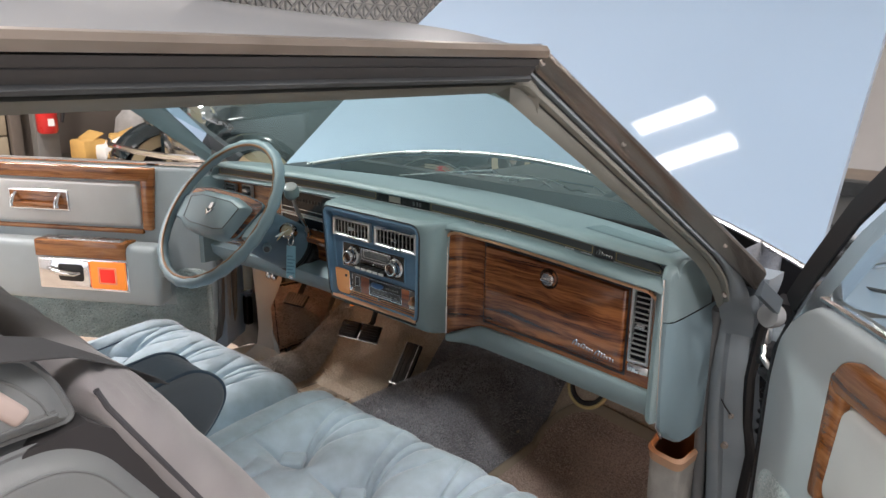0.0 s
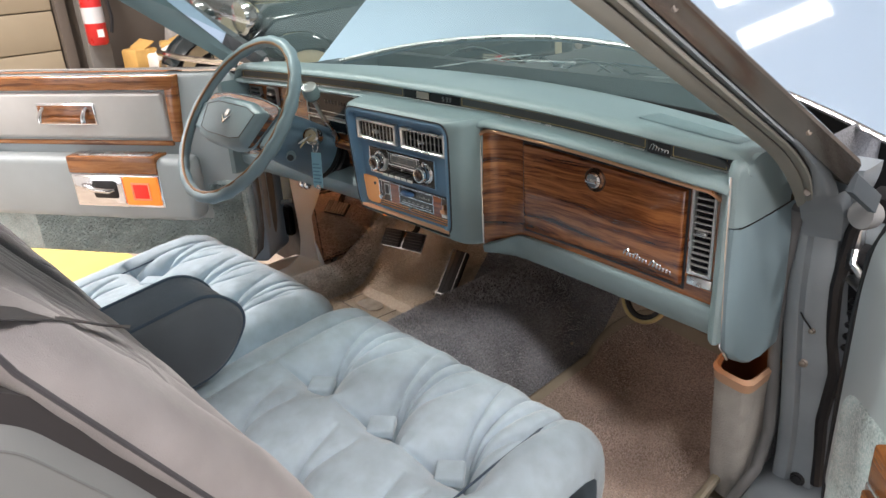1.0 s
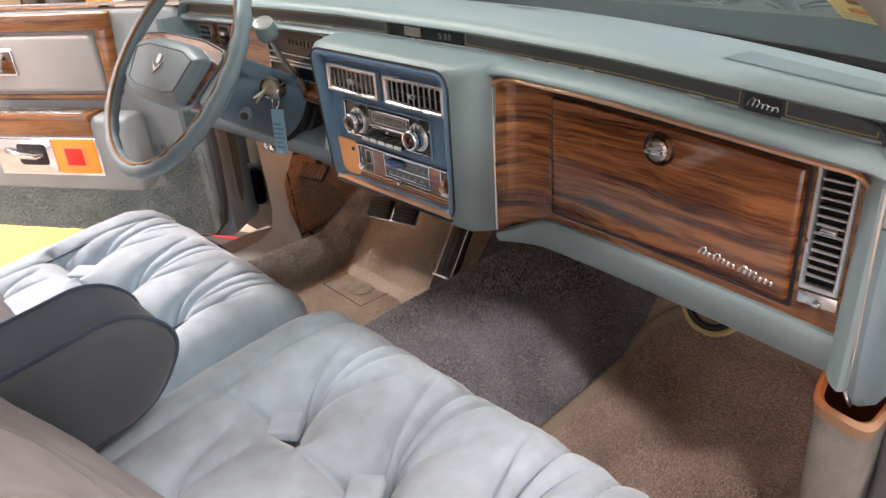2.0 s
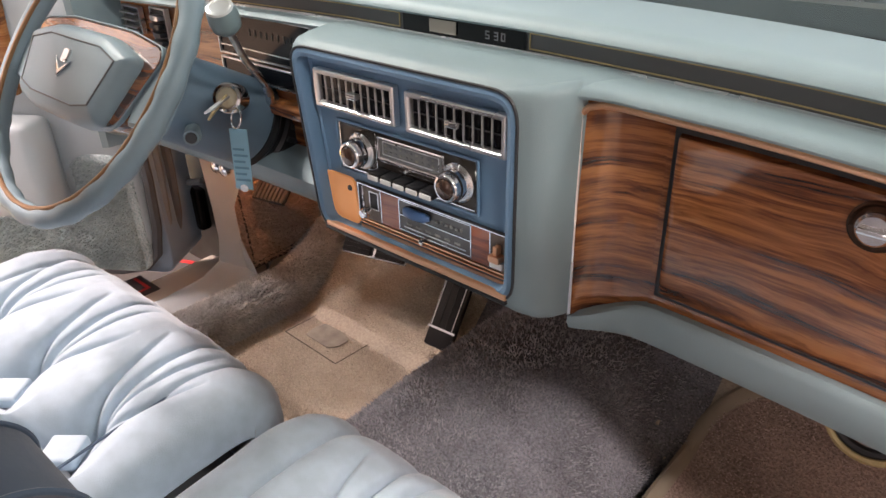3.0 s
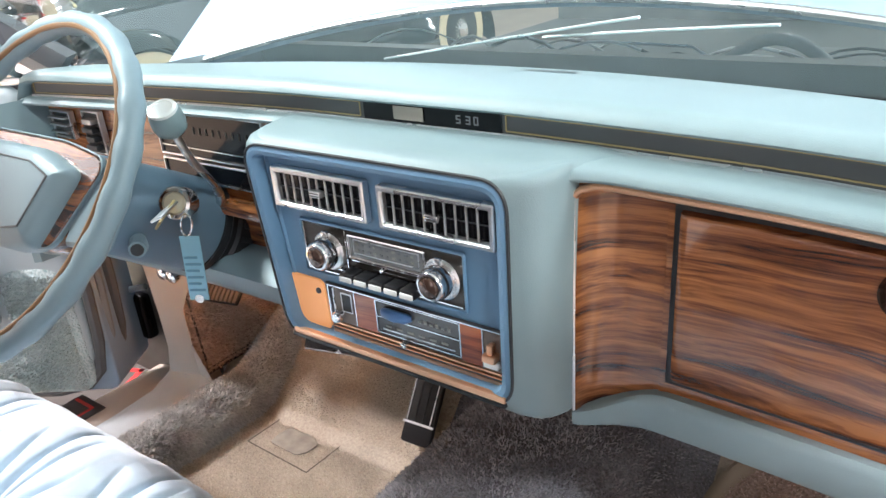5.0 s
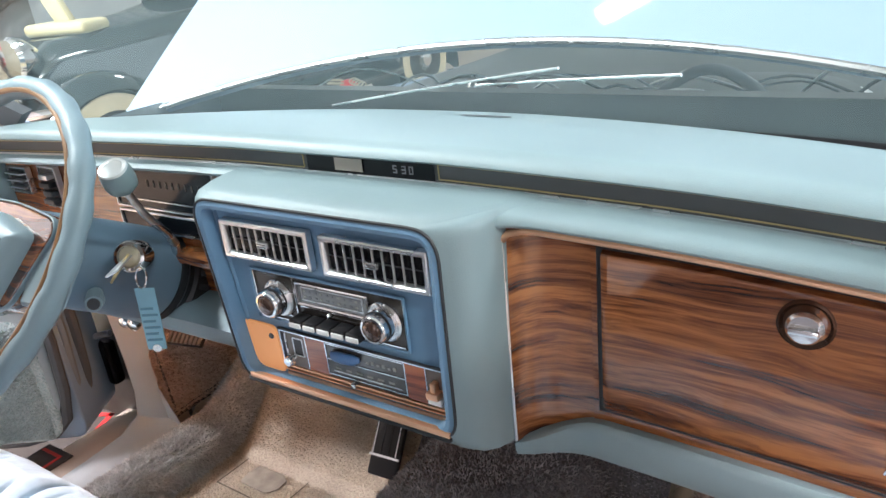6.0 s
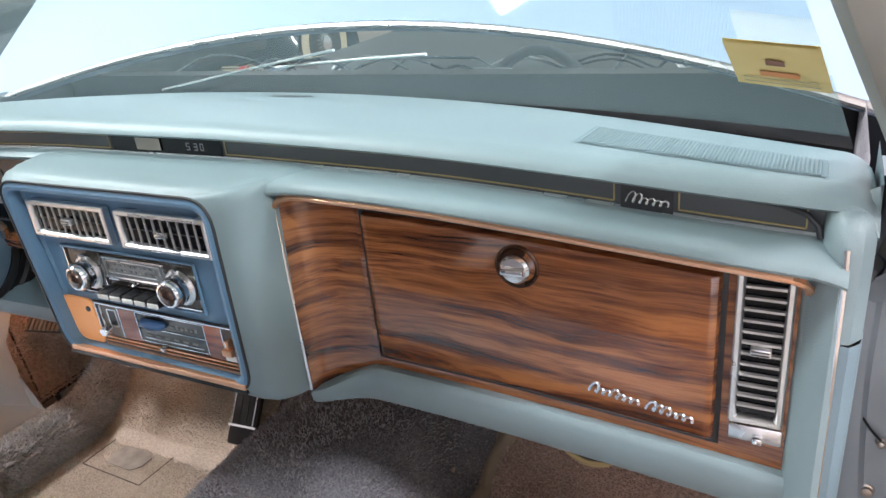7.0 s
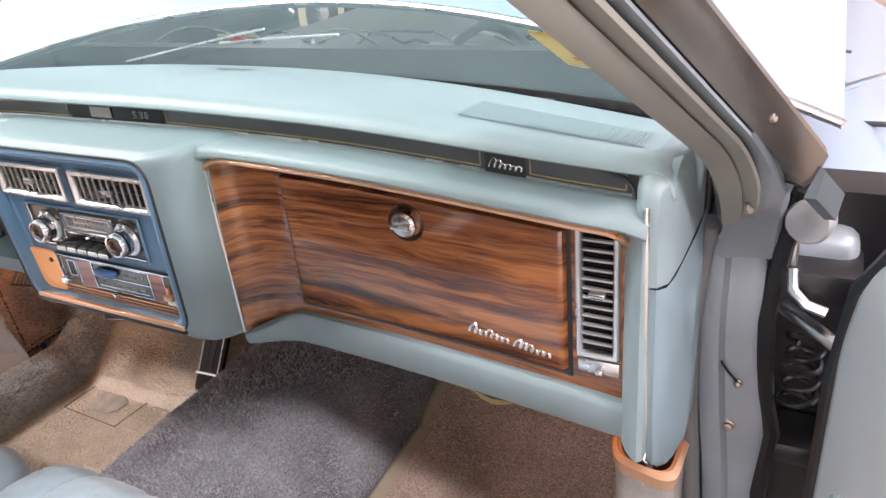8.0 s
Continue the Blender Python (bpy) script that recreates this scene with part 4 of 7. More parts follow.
part("brow_end", Geo().loft([[(-0.83, 0.03 + yo(-0.8), z), (-0.822, 0.022 + yo(-0.8), z), (-0.812, 0.03 + yo(-0.8), z), (-0.808, 0.12 + yo(-0.8), z)] for z in span(0.66, 0.93, 6)]), PAD, dash)


def on_cluster(x0, x1, z0, z1, mat, name, label="", depth=0.012, rim=0.003):
    b = yo((x0 + x1) / 2) + (0.002 if x0 < -0.6 else 0.0)
    d = part(name, moulding(Geo(), rect(x0, x1, z0, z1), [(0, b + 0.113), (0, b + 0.105), (0.001, b + 0.104), (rim, b + 0.104), (rim, b + 0.111)], 0.002, close=False), BRIGHT, cl, label)
    part("face", Geo().box((x0 + rim * 0.5, b + 0.107, z0 + rim * 0.5), (x1 - rim * 0.5, b + 0.1115, z1 - rim * 0.5)), mat, cl)
    return d


on_cluster(-0.535, -0.300, 0.858, 0.926, GLOSSBLACK, "speedometer", "black speedometer window in a chrome frame")
for i in range(9):
    part("dial_mark", Geo().box((-0.45 + i * 0.014, 0.1025, 0.894), (-0.4488 + i * 0.014, 0.1035, 0.904)), TRIMGREY, cl)
part("dial_bar", Geo().box((-0.53, 0.1015, 0.872), (-0.305, 0.1030, 0.8735)), BRIGHT, cl)
on_cluster(-0.535, -0.300, 0.822, 0.854, GLOSSBLACK, "telltale_window")
part("wood_ledge", Geo().box((-0.56, 0.080, 0.790), (-0.27, 0.113, 0.806), 0.004), WOOD, cl)
sp = on_cluster(-0.715, -0.665, 0.842, 0.912, BLACK, "switch_recess")
for i in range(4):
    part("switch_bar", Geo().box((-0.706 + 0.006 * (i % 2), 0.078, 0.850 + i * 0.014), (-0.676, 0.094, 0.858 + i * 0.014), 0.001), BRIGHT if i == 3 else DARK, sp)
sv = on_cluster(-0.80, -0.740, 0.862, 0.908, BLACK, "side_vent")
for i in range(3):
    part("slat", Geo().box((-0.795, 0.074, 0.872 + i * 0.012), (-0.745, 0.087, 0.8745 + i * 0.012)), BRIGHT, sv)
part("knee_panel", Geo().loft([[(x, y + yo(x), z) for y, z in ((0.115, 0.735), (0.075, 0.728), (0.055, 0.715), (0.06, 0.69), (0.10, 0.655), (0.16, 0.645))] for x in span(-0.82, -0.19, 24)]), PLASTIC, dash)

# ---- steering column and wheel ----
WC, BETA = Vector((-0.465, -0.14, 0.90)), radians(38)
WM = Matrix.Translation(WC) @ Euler((radians(90) - BETA, 0, 0)).to_matrix().to_4x4()
col = thing("steering_column", WC + Vector((0, 0.24, -0.19)), "blue steering column with gear lever and ignition keys", "steering column")
CM = Matrix.Translation(WC + Vector((0.014, 0, -0.004))) @ Euler((radians(90 - 31), 0, 0)).to_matrix().to_4x4()
part("shroud", Geo().lathe([(0.03, -0.02), (0.05, -0.035), (0.058, -0.05), (0.063, -0.12), (0.066, -0.18), (0.068, -0.243), (0.066, -0.248)], CM, 40), SHROUD, col)
cb = part("collar", Geo().lathe([(0.05, -0.243), (0.069, -0.248), (0.071, -0.257), (0.066, -0.263), (0.066, -0.271), (0.071, -0.275), (0.071, -0.318), (0.05, -0.33)], CM, 40), BLACK, col)
for k in range(10):
    a = radians(-20 + k * 16)
    part("collar_rib", Geo().box((-0.002, -0.004, -0.312), (0.002, 0.004, -0.279), 0.001, m=CM @ Matrix.Rotation(a, 4, "Z") @ Matrix.Translation((0.0705, 0, 0))), DARK, cb)
part("lower_jacket", Geo().lathe([(0.058, -0.31), (0.058, -0.40)], CM, 24), PLASTIC, col)
lever_pts = [Vector(p) for p in ((-0.44, 0.105, 0.77), (-0.40, 0.088, 0.797), (-0.386, 0.080, 0.822), (-0.374, 0.064, 0.846), (-0.345, 0.020, 0.893), (-0.320, -0.010, 0.934), (-0.316, -0.016, 0.947))]
lv = part("gear_lever", Geo().tube(lever_pts, [0.009, 0.0075, 0.0062, 0.0054, 0.005, 0.0048, 0.0046], 10), BRIGHT, col)
kd = (lever_pts[-1] - lever_pts[-2]).normalized()
KM = Matrix.Translation(lever_pts[-1]) @ kd.to_track_quat("Z", "Y").to_matrix().to_4x4() @ Matrix.Scale(0.78, 4)
kn = part("gear_knob", Geo().lathe([(0.008, -0.012), (0.016, -0.010), (0.0235, -0.002), (0.0255, 0.008), (0.0245, 0.026), (0.0225, 0.034)], KM, 24), material("knob_grey", (0.15, 0.21, 0.22), 0.4), lv)
part("knob_cap", Geo().lathe([(0.0226, 0.0335), (0.021, 0.0375), (0.016, 0.0385), (0.0145, 0.0372), (0.008, 0.0372), (0.0005, 0.0375)], KM, 24), material("knob_cap_grey", (0.55, 0.57, 0.56), 0.3, 0.3), kn)
tl = part("tilt_lever", Geo().tube([(-0.40, -0.045, 0.80), (-0.375, -0.06, 0.802), (-0.362, -0.07, 0.803)], [0.010, 0.012, 0.0105], 14), PLASTIC, col)
part("button", Geo().lathe([(0.008, 0), (0.007, 0.002), (0.0005, 0.002)], Matrix.Translation((-0.3615, -0.0705, 0.8032)) @ pose(0, 0, 0, 85, 0, 52), 12), DARK, tl)

wheel = thing("steering_wheel", WC, "pale blue steering wheel with woodgrain spokes and padded hub", "steering wheel")
ring = [WM @ Vector((0.205 * math.cos(a), 0.205 * math.sin(a), 0)) for a in [2 * math.pi * i / 96 for i in range(96)]]
part("rim", Geo().tube(ring, [0.0136 + 0.0013 * (1 if i % 4 < 2 else -0.4) * (1 if (i < 40 or i > 56) else 0) for i in range(96)], 12, closed=True), PLASTIC, wheel)
ring = [WM @ Vector((0.197 * math.cos(a), 0.197 * math.sin(a), 0.0105)) for a in [2 * math.pi * i / 96 for i in range(96)]]
part("rim_band", Geo().tube(ring, 0.0035, 8, closed=True), material("rim_wood", (0.25, 0.13, 0.06), 0.3), wheel)
TO_XZ = WM @ Matrix(((1, 0, 0, 0), (0, 0, 1, 0), (0, -1, 0, 0), (0, 0, 0, 1)))
SPOKE = [(-0.128, -0.058), (-0.07, -0.068), (0.07, -0.068), (0.128, -0.058), (0.166, 0.034), (0.155, 0.048), (0.08, 0.058), (-0.08, 0.058), (-0.155, 0.048), (-0.166, 0.034)]
HUB = [(-0.110, -0.064), (-0.06, -0.075), (0.06, -0.075), (0.110, -0.064), (0.138, 0.026), (0.07, 0.044), (-0.07, 0.044), (-0.138, 0.026)]
part("spoke_veneer", moulding(Geo(), SPOKE, [(-0.001, 0.03), (-0.001, 0.004), (0, 0.0), (0.002, -0.002), (0.004, -0.002)], 0.016, TO_XZ), WOOD, wheel, "woodgrain spoke facing")
part("spoke_edge", moulding(Geo(), SPOKE, [(-0.0025, 0.004), (-0.0025, -0.001), (-0.001, -0.002), (0.0005, 0.001)], 0.016, TO_XZ, close=False), PLASTIC, wheel)
hp = part("hub_pad", moulding(Geo(), HUB, [(0.0, 0.01), (0.0, -0.010), (0.004, -0.018), (0.012, -0.024), (0.024, -0.026), (0.04, -0.0265)], 0.012, TO_XZ), PLASTIC, wheel, "padded pale blue hub")
part("hub_crease", moulding(Geo(), HUB, [(0.0185, -0.0252), (0.0190, -0.0268), (0.0202, -0.0268), (0.0207, -0.0252)], 0.010, TO_XZ, close=False), STRIP, hp)
em = part("hub_emblem", moulding(Geo(), [(-0.021, -0.004), (0.0, -0.028), (0.021, -0.004), (0.0, -0.017)][::-1], [(0, -0.024), (0, -0.0285), (0.001, -0.0295)], 0.001, TO_XZ), CHROME, wheel)
part("crest", moulding(Geo(), rect(-0.008, 0.008, -0.008, 0.010), [(0, -0.024), (0, -0.028), (0.001, -0.029)], 0.003, TO_XZ), BRIGHT, em)
for s in (-1, 1):
    part("spoke_root", moulding(Geo(), [(s * 0.14, -0.052), (s * 0.200, -0.045), (s * 0.200, 0.020), (s * 0.14, 0.035)], [(0, 0.02), (0, 0.006), (0.004, 0.002)], 0.006, TO_XZ), PLASTIC, wheel)

# keys with a blue tag
keys = thing("key_ring", (-0.37, 0.0, 0.80), "ignition keys with a pale blue tag hanging from the column", "keys")
kp = Vector((-0.350, -0.012, 0.846))
part("lock_barrel", Geo().lathe([(0.021, -0.03), (0.021, 0.002), (0.019, 0.005), (0.015, 0.006), (0.014, 0.003), (0.0001, 0.003)], Matrix.Translation(kp) @ pose(0, 0, 0, 70, 0, 40), 24), CHROME, keys)
part("lock_face", Geo().lathe([(0.0138, 0.003), (0.012, 0.005), (0.0001, 0.005)], Matrix.Translation(kp) @ pose(0, 0, 0, 70, 0, 40), 20), material("pale_brass", (0.62, 0.55, 0.42), 0.3, 0.6), keys)
for rx_, ry_, mt_ in ((20, 64, BRIGHT), (34, 40, GOLD)):
    part("key", Geo().box((-0.0016, -0.034, -0.010), (0.0016, 0.004, 0.010), 0.001, m=Matrix.Translation(kp + Vector((0.008, -0.012, 0.002))) @ pose(0, 0, 0, rx_, ry_, 40)), mt_, keys)
part("ring", Geo().tube([kp + Vector((0.034 + 0.011 * math.cos(a), -0.014 + 0.004 * math.sin(a), -0.018 + 0.013 * math.sin(a))) for a in [i * math.pi / 8 for i in range(16)]], 0.0013, 6, closed=True), CHROME, keys)
part("tag", Geo().box((-0.0125, -0.0012, -0.088), (0.0125, 0.0012, 0.0), 0.001, m=Matrix.Translation(kp + Vector((0.036, -0.015, -0.032))) @ pose(0, 0, 0, 0, 3, 34)), TAGBLUE, keys)
TAG_INK = material("tag_ink", (0.12, 0.28, 0.38), 0.5)
tm = Matrix.Translation(kp + Vector((0.036, -0.015, -0.032))) @ pose(0, 0, 0, 0, 3, 34)
for i in range(6):
    part("print_bar", Geo().box((-0.010, -0.002, -0.030 - i * 0.009), (0.006 + 0.004 * (i % 2), -0.0012, -0.027 - i * 0.009), m=tm), TAG_INK, keys)
part("tag_eye", Geo().lathe([(0.006, -0.0016), (0.006, 0.0016), (0.003, 0.0016)], tm @ Matrix.Translation((0, 0, -0.086)) @ pose(0, 0, 0, 90, 0, 0), 12), BRIGHT, keys)


# ---- seats ----
def seg_dist(p, a, b):
    ax, ay = b[0] - a[0], b[1] - a[1]
    t = max(0, min(1, ((p[0] - a[0]) * ax + (p[1] - a[1]) * ay) / (ax * ax + ay * ay + 1e-9)))
    return math.hypot(p[0] - a[0] - ax * t, p[1] - a[1] - ay * t)


def pillow(x0, x1, path, buttons, creases, nx=330, nt=290, edge=0.07, tuft=0.036, crease=0.026, frame_at=None):
    """A tufted cushion: the path (y, z) is swept from x0 to x1, rounded at both ends, pinched at buttons and along creases in (x, length) coordinates."""
    P = [Vector(p) for p in path]
    L = [0.0]
    for a, b in zip(P, P[1:]):
        L.append(L[-1] + (b - a).length)
    def at(s):
        s = max(0, min(L[-1], s))
        for i in range(len(L) - 1):
            if s <= L[i + 1] + 1e-9:
                return P[i].lerp(P[i + 1], (s - L[i]) / (L[i + 1] - L[i]))
        return P[-1]
    rows = []
    for s in span(0, L[-1], nt):
        p = (at(s - 0.02) + at(s) * 2 + at(s + 0.02)) / 4
        d = (at(s + 0.015) - at(s - 0.015)).normalized()
        nrm = Vector((-d.y, d.x))
        row = []
        for k in span(-1, 1, nx):
            q = 1 - (1 - abs(k)) ** 1.0
            x = blend(x0, x1, (k + 1) / 2)
            e = min(x - x0, x1 - x)
            drop = edge * (1 - math.sqrt(max(0, 1 - (1 - min(e / edge, 1)) ** 2)))
            h = -drop
            for b in buttons:
                h -= tuft * math.exp(-(math.hypot(x - b[0], s - b[1]) / 0.055) ** 2)
            for c in creases:
                dd = seg_dist((x, s), c[0], c[1])
                if dd < 0.09:
                    ln = math.hypot(c[1][0] - c[0][0], c[1][1] - c[0][1])
                    far = math.hypot(x - c[0][0], s - c[0][1]) / (ln + 1e-6)
                    fade = max(0.0, 1 - far) ** 0.6 if c[2] != 0.5 else 0.6
                    h -= c[2] * fade * (crease * 1.0 * math.exp(-(dd / 0.0042) ** 2) + crease * 0.75 * math.exp(-(dd / 0.017) ** 2) + (crease * 0.5 * math.exp(-(dd / 0.038) ** 2) if c[2] > 1 else 0))
            h += 0.0035 * noise.noise((x * 9, s * 9, x0 * 7)) + 0.0012 * noise.noise((x * 34, s * 16, x0 * 3)) + 0.0008 * noise.noise((x * 80, s * 40, x0 * 5))
            row.append((x, p.x + nrm.x * h, p.y + nrm.y * h))
        rows.append(row)
    return Geo().loft(rows), at


def cushion(x0, x1, front, buttons_x, name, label):
    seat = thing(name, ((x0 + x1) / 2, front - 0.25, 0.22), label, "car seat", "front seats")
    path = [(front - 0.56, 0.485), (front - 0.40, 0.503), (front - 0.22, 0.524), (front - 0.10, 0.531), (front - 0.045, 0.518), (front - 0.005, 0.477), (front, 0.41), (front - 0.02, 0.34), (front - 0.05, 0.27)]
    sb = 0.315 if x0 > -0.5 else 0.30
    buttons = [(q, sb) for q in buttons_x] + [(q, sb - 0.23) for q in buttons_x]
    cr = []
    bx = sorted(buttons_x)
    step = (bx[-1] - bx[0]) / (len(bx) - 1)
    for i, q in enumerate(bx):
        for dx, ds, w in ((-0.062, 0.20, 0.8), (-0.02, 0.27, 1.0), (0.028, 0.24, 0.9), (0.085, 0.17, 0.7)):
            cr.append(((q + dx * 0.15, sb + 0.01), (q + dx, sb + ds), w))
        for s in (-1, 1):
            m = q + s * step / 2
            cr.append(((q, sb), (m, sb - 0.035), 1.2))
            cr.append(((q, sb - 0.23), (m, sb - 0.035 - 0.23), 1.2))
            cr.append(((q, sb - 0.23), (q + s * 0.03, sb - 0.07), 0.8))
    for e in (x0 + 0.095, x1 - 0.095):
        cr.append(((e, 0.0), (e, sb + 0.30), 0.5))
    g, at = pillow(x0, x1, path, buttons, cr)
    part("cushion", g, VELOUR, seat, sharp=180, outward=False)
    for e in (x0 + 0.095, x1 - 0.095):
        pts = []
        for s in span(0.02, sb + 0.28, 40):
            p, q = at(s), at(s + 0.01) - at(s - 0.01)
            nn = Vector((-q.y, q.x)).normalized() * -0.018
            pts.append((e, p.x + nn.x, p.y + nn.y))
        part("seam", Geo().tube(pts, 0.0022, 6), VELOUR_DARK, seat)
    for b, s in buttons:
        p = at(s)
        part("button", Geo().box((-0.024, -0.024, -0.016), (0.024, 0.024, 0.004), 0.005, 3, m=pose(b, p.x, p.y - 0.041, 0, 0, 40)), VELOUR, seat)
    part("base", Geo().box((x0 + 0.03, front - 0.56, 0.215), (x1 - 0.03, front - 0.06, 0.36), 0.02), SHELL, seat)
    return seat


pass_seat = cushion(-0.135, 0.60, -0.075, (0.073, 0.262, 0.44), "passenger_seat", "pale blue velour passenger seat with a tufted cushion")
driver_seat = cushion(-0.84, -0.172, -0.090, (-0.68, -0.50, -0.32), "driver_seat", "pale blue velour driver seat with a tufted cushion")


def resample(pts, n):
    P = [Vector(p) for p in pts] + [Vector(pts[0])]
    L = [0.0]
    for a, b in zip(P, P[1:]):
        L.append(L[-1] + (b - a).length)
    out, k = [], 0
    for i in range(n):
        s = L[-1] * i / n
        while L[k + 1] < s:
            k += 1
        out.append(P[k].lerp(P[k + 1], (s - L[k]) / max(L[k + 1] - L[k], 1e-9)))
    return out


def rail_corner(side):
    """The trim that turns from the rail over the window into the pillar cover."""
    b = XC + side * 0.735
    first = [(b + side * px, -0.350, 1.305 + pz) for px, pz in ((-0.08, -0.03), (-0.085, -0.05), (-0.06, -0.05), (-0.034, -0.039), (-0.03, -0.035), (-0.04, -0.028))]
    y = -0.298
    xi, zi, xf, zf = 0.707 + 0.247 * y, 1.009 - 0.678 * y, 0.743 + 0.37 * y, 1.036 - 0.812 * y
    last = [(xi - 0.012, y + 0.02, zi + 0.012), (xi - 0.001, y, zi - 0.001), (blend(xi, xf, 0.25) + 0.004, y - 0.004, blend(zi, zf, 0.25)), (blend(xi, xf, 0.55) + 0.009, y - 0.007, blend(zi, zf, 0.55)), (blend(xi, xf, 0.74) + 0.001, y, blend(zi, zf, 0.74)), (blend(xi, xf, 0.7) - 0.03, y + 0.04, blend(zi, zf, 0.7) + 0.02)]
    if side < 0:
        last = [(2 * XC - x, yy, z) for x, yy, z in last]
    rings = []
    for t in span(0, 1, 7):
        bulge = 0.006 * math.sin(math.pi * t)
        rings.append([Vector(p).lerp(Vector(q), t) + Vector((0, bulge, bulge)) for p, q in zip(first, last)])
    setting("trim_rail_corner", Geo().loft(rings, closed=True, caps=True), TRIMGREY if side > 0 else PAD)


rail_corner(1)


def seatback(seat, x0, x1, y, lean, cloth, shell_mat):
    """A leaning tufted pillow with rounded ends on a padded shell whose side carries two piped panels."""
    s, c = math.sin(lean), math.cos(lean)

    def pt(u, w):
        return (y - u * s + w * c, 0.47 + u * c + w * s)

    bxs = span(x0 + 0.14, x1 - 0.14, 3)
    out = [(-0.07, -0.056), (0.55, -0.060), (0.622, -0.050), (0.636, -0.020), (0.60, 0.012), (0.32, 0.026), (-0.07, 0.012)]
    rings = []
    for x in [x0 + 0.04 * (i / 8) ** 2 for i in range(8)] + span(x0 + 0.045, x1 - 0.075, 70) + [x1 - 0.07 * ((14 - i) / 14) ** 2 for i in range(15)]:
        e = min(x - x0, x1 - x)
        full = math.sqrt(max(0.0, 1 - (1 - min(e / 0.075, 1)) ** 2))
        ring = []
        for p in resample(rpoly(out, 0.04, 6), 150):
            u, w = p.x - 0.012 * (1 - full), blend(-0.028, p.y + 0.012 * math.sin(math.pi * min(max(p.x / 0.62, 0), 1)) * (1 if p.y > -0.02 else 0), max(full, 0.03))
            h = 0.0
            if w > -0.02:
                for q in bxs:
                    h -= 0.02 * math.exp(-((x - q) ** 2 + (u - 0.34) ** 2) / 0.002)
                    for dx, du in ((0.0, 0.25), (-0.05, 0.2), (0.05, 0.2), (0.0, -0.25), (0.05, -0.2)):
                        dd = seg_dist((x, u), (q, 0.34), (q + dx, 0.34 + du))
                        h -= 0.012 * math.exp(-(dd / 0.005) ** 2) * (1 if e > 0.05 else e / 0.05)
            if e < 0.09:
                for k in range(5):
                    dd = abs((u - (0.60 - k * 0.020)) - (0.09 - e) * (0.25 + 0.1 * k))
                    h -= 0.007 * math.exp(-(dd / 0.0042) ** 2) * math.exp(-((e - 0.035) / 0.03) ** 2) * (1 if w > -0.028 else 0)
            h += 0.004 * noise.noise((x * 9, u * 9, w * 9)) + 0.0015 * noise.noise((x * 30, u * 30, w * 30))
            ring.append((x, *pt(u, w + h)))
        rings.append(ring)
    part("backrest", Geo().loft(rings, closed=True, caps=True), cloth, seat, sharp=180)
    part("piping", Geo().tube([(x1 - 0.001, *pt(u, w)) for u, w in ((-0.07, -0.028), (0.2, -0.028), (0.45, -0.0285), (0.555, -0.029), (0.60, -0.029), (0.622, -0.026))], 0.0032, 8), DARKVELOUR, seat)
    # shell coloured near-black for the shade in the gap behind the pillow
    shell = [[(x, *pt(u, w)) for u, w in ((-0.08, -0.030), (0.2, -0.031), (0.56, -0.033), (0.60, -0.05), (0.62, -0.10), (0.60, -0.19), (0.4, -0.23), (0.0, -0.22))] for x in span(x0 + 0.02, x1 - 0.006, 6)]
    part("seatback_shell", Geo().loft(shell, closed=True, caps=True), material("gap_shade_cloth", (0.035, 0.033, 0.036), 0.85, sheen=0.2), seat)
    for nm, cs, r in (("side_panel", [(-0.10, -0.052), (0.45, -0.045), (0.565, -0.051), (0.610, -0.076), (0.640, -0.13), (0.655, -0.24), (-0.10, -0.24)], 0.035), ("head_panel", [(0.604, -0.052), (0.655, -0.040), (0.70, -0.046), (0.79, -0.10), (0.77, -0.20), (0.672, -0.19), (0.640, -0.118), (0.614, -0.073)], 0.022)):
        ring = lambda ins, x: [Vector((x, *pt(p.x, p.y))) for p in rpoly(cs, r, 6, ins)]
        rings = [ring(0.0, x0 + 0.04), ring(0.0, x1 - 0.04), ring(0.003, x1 - 0.020), ring(0.009, x1 - 0.006), ring(0.018, x1 + 0.004), ring(0.026, x1 + 0.010), ring(0.030, x1 + 0.0105)]
        g = Geo().loft(rings, closed=True)
        g.f.append(list(range(len(g.v) - len(rings[-1]), len(g.v))))
        pn = part(nm, g, shell_mat, seat)
        part("piping", Geo().tube(ring(0.005, x1 - 0.0125), 0.004, 6, closed=True), SHELL, pn)
        part("seam", Geo().tube(ring(0.025, x1 + 0.0095), 0.0016, 6, closed=True), SHELL, pn)
    return pt


pt_ = seatback(pass_seat, -0.01, 0.545, -0.53, radians(31), BACKVELOUR, SIDEVINYL)
# driver seatback coloured dark all over for the shadow it stands in
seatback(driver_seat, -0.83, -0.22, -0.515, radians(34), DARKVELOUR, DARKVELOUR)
part("belt_guide", Geo().box((-0.008, -0.010, -0.026), (0.008, 0.010, 0.022), 0.007, 3, m=pose(0.552, -0.956, 1.008, 40, 0, 0)), material("guide_plastic", (0.55, 0.45, 0.42), 0.5), pass_seat)
belt = thing("seat_belt", (0.40, -0.85, 1.0), "dark grey shoulder belt draped over the passenger seatback", "seat belt")
bl = [Vector(p) for p in ((0.63, -1.04, 1.10), (0.60, -0.995, 1.083), (0.575, -0.955, 1.065), (0.54, -0.901, 1.040), (0.48, -0.829, 0.985), (0.43, -0.778, 0.938), (0.40, -0.748, 0.908), (0.36, -0.735, 0.890))]
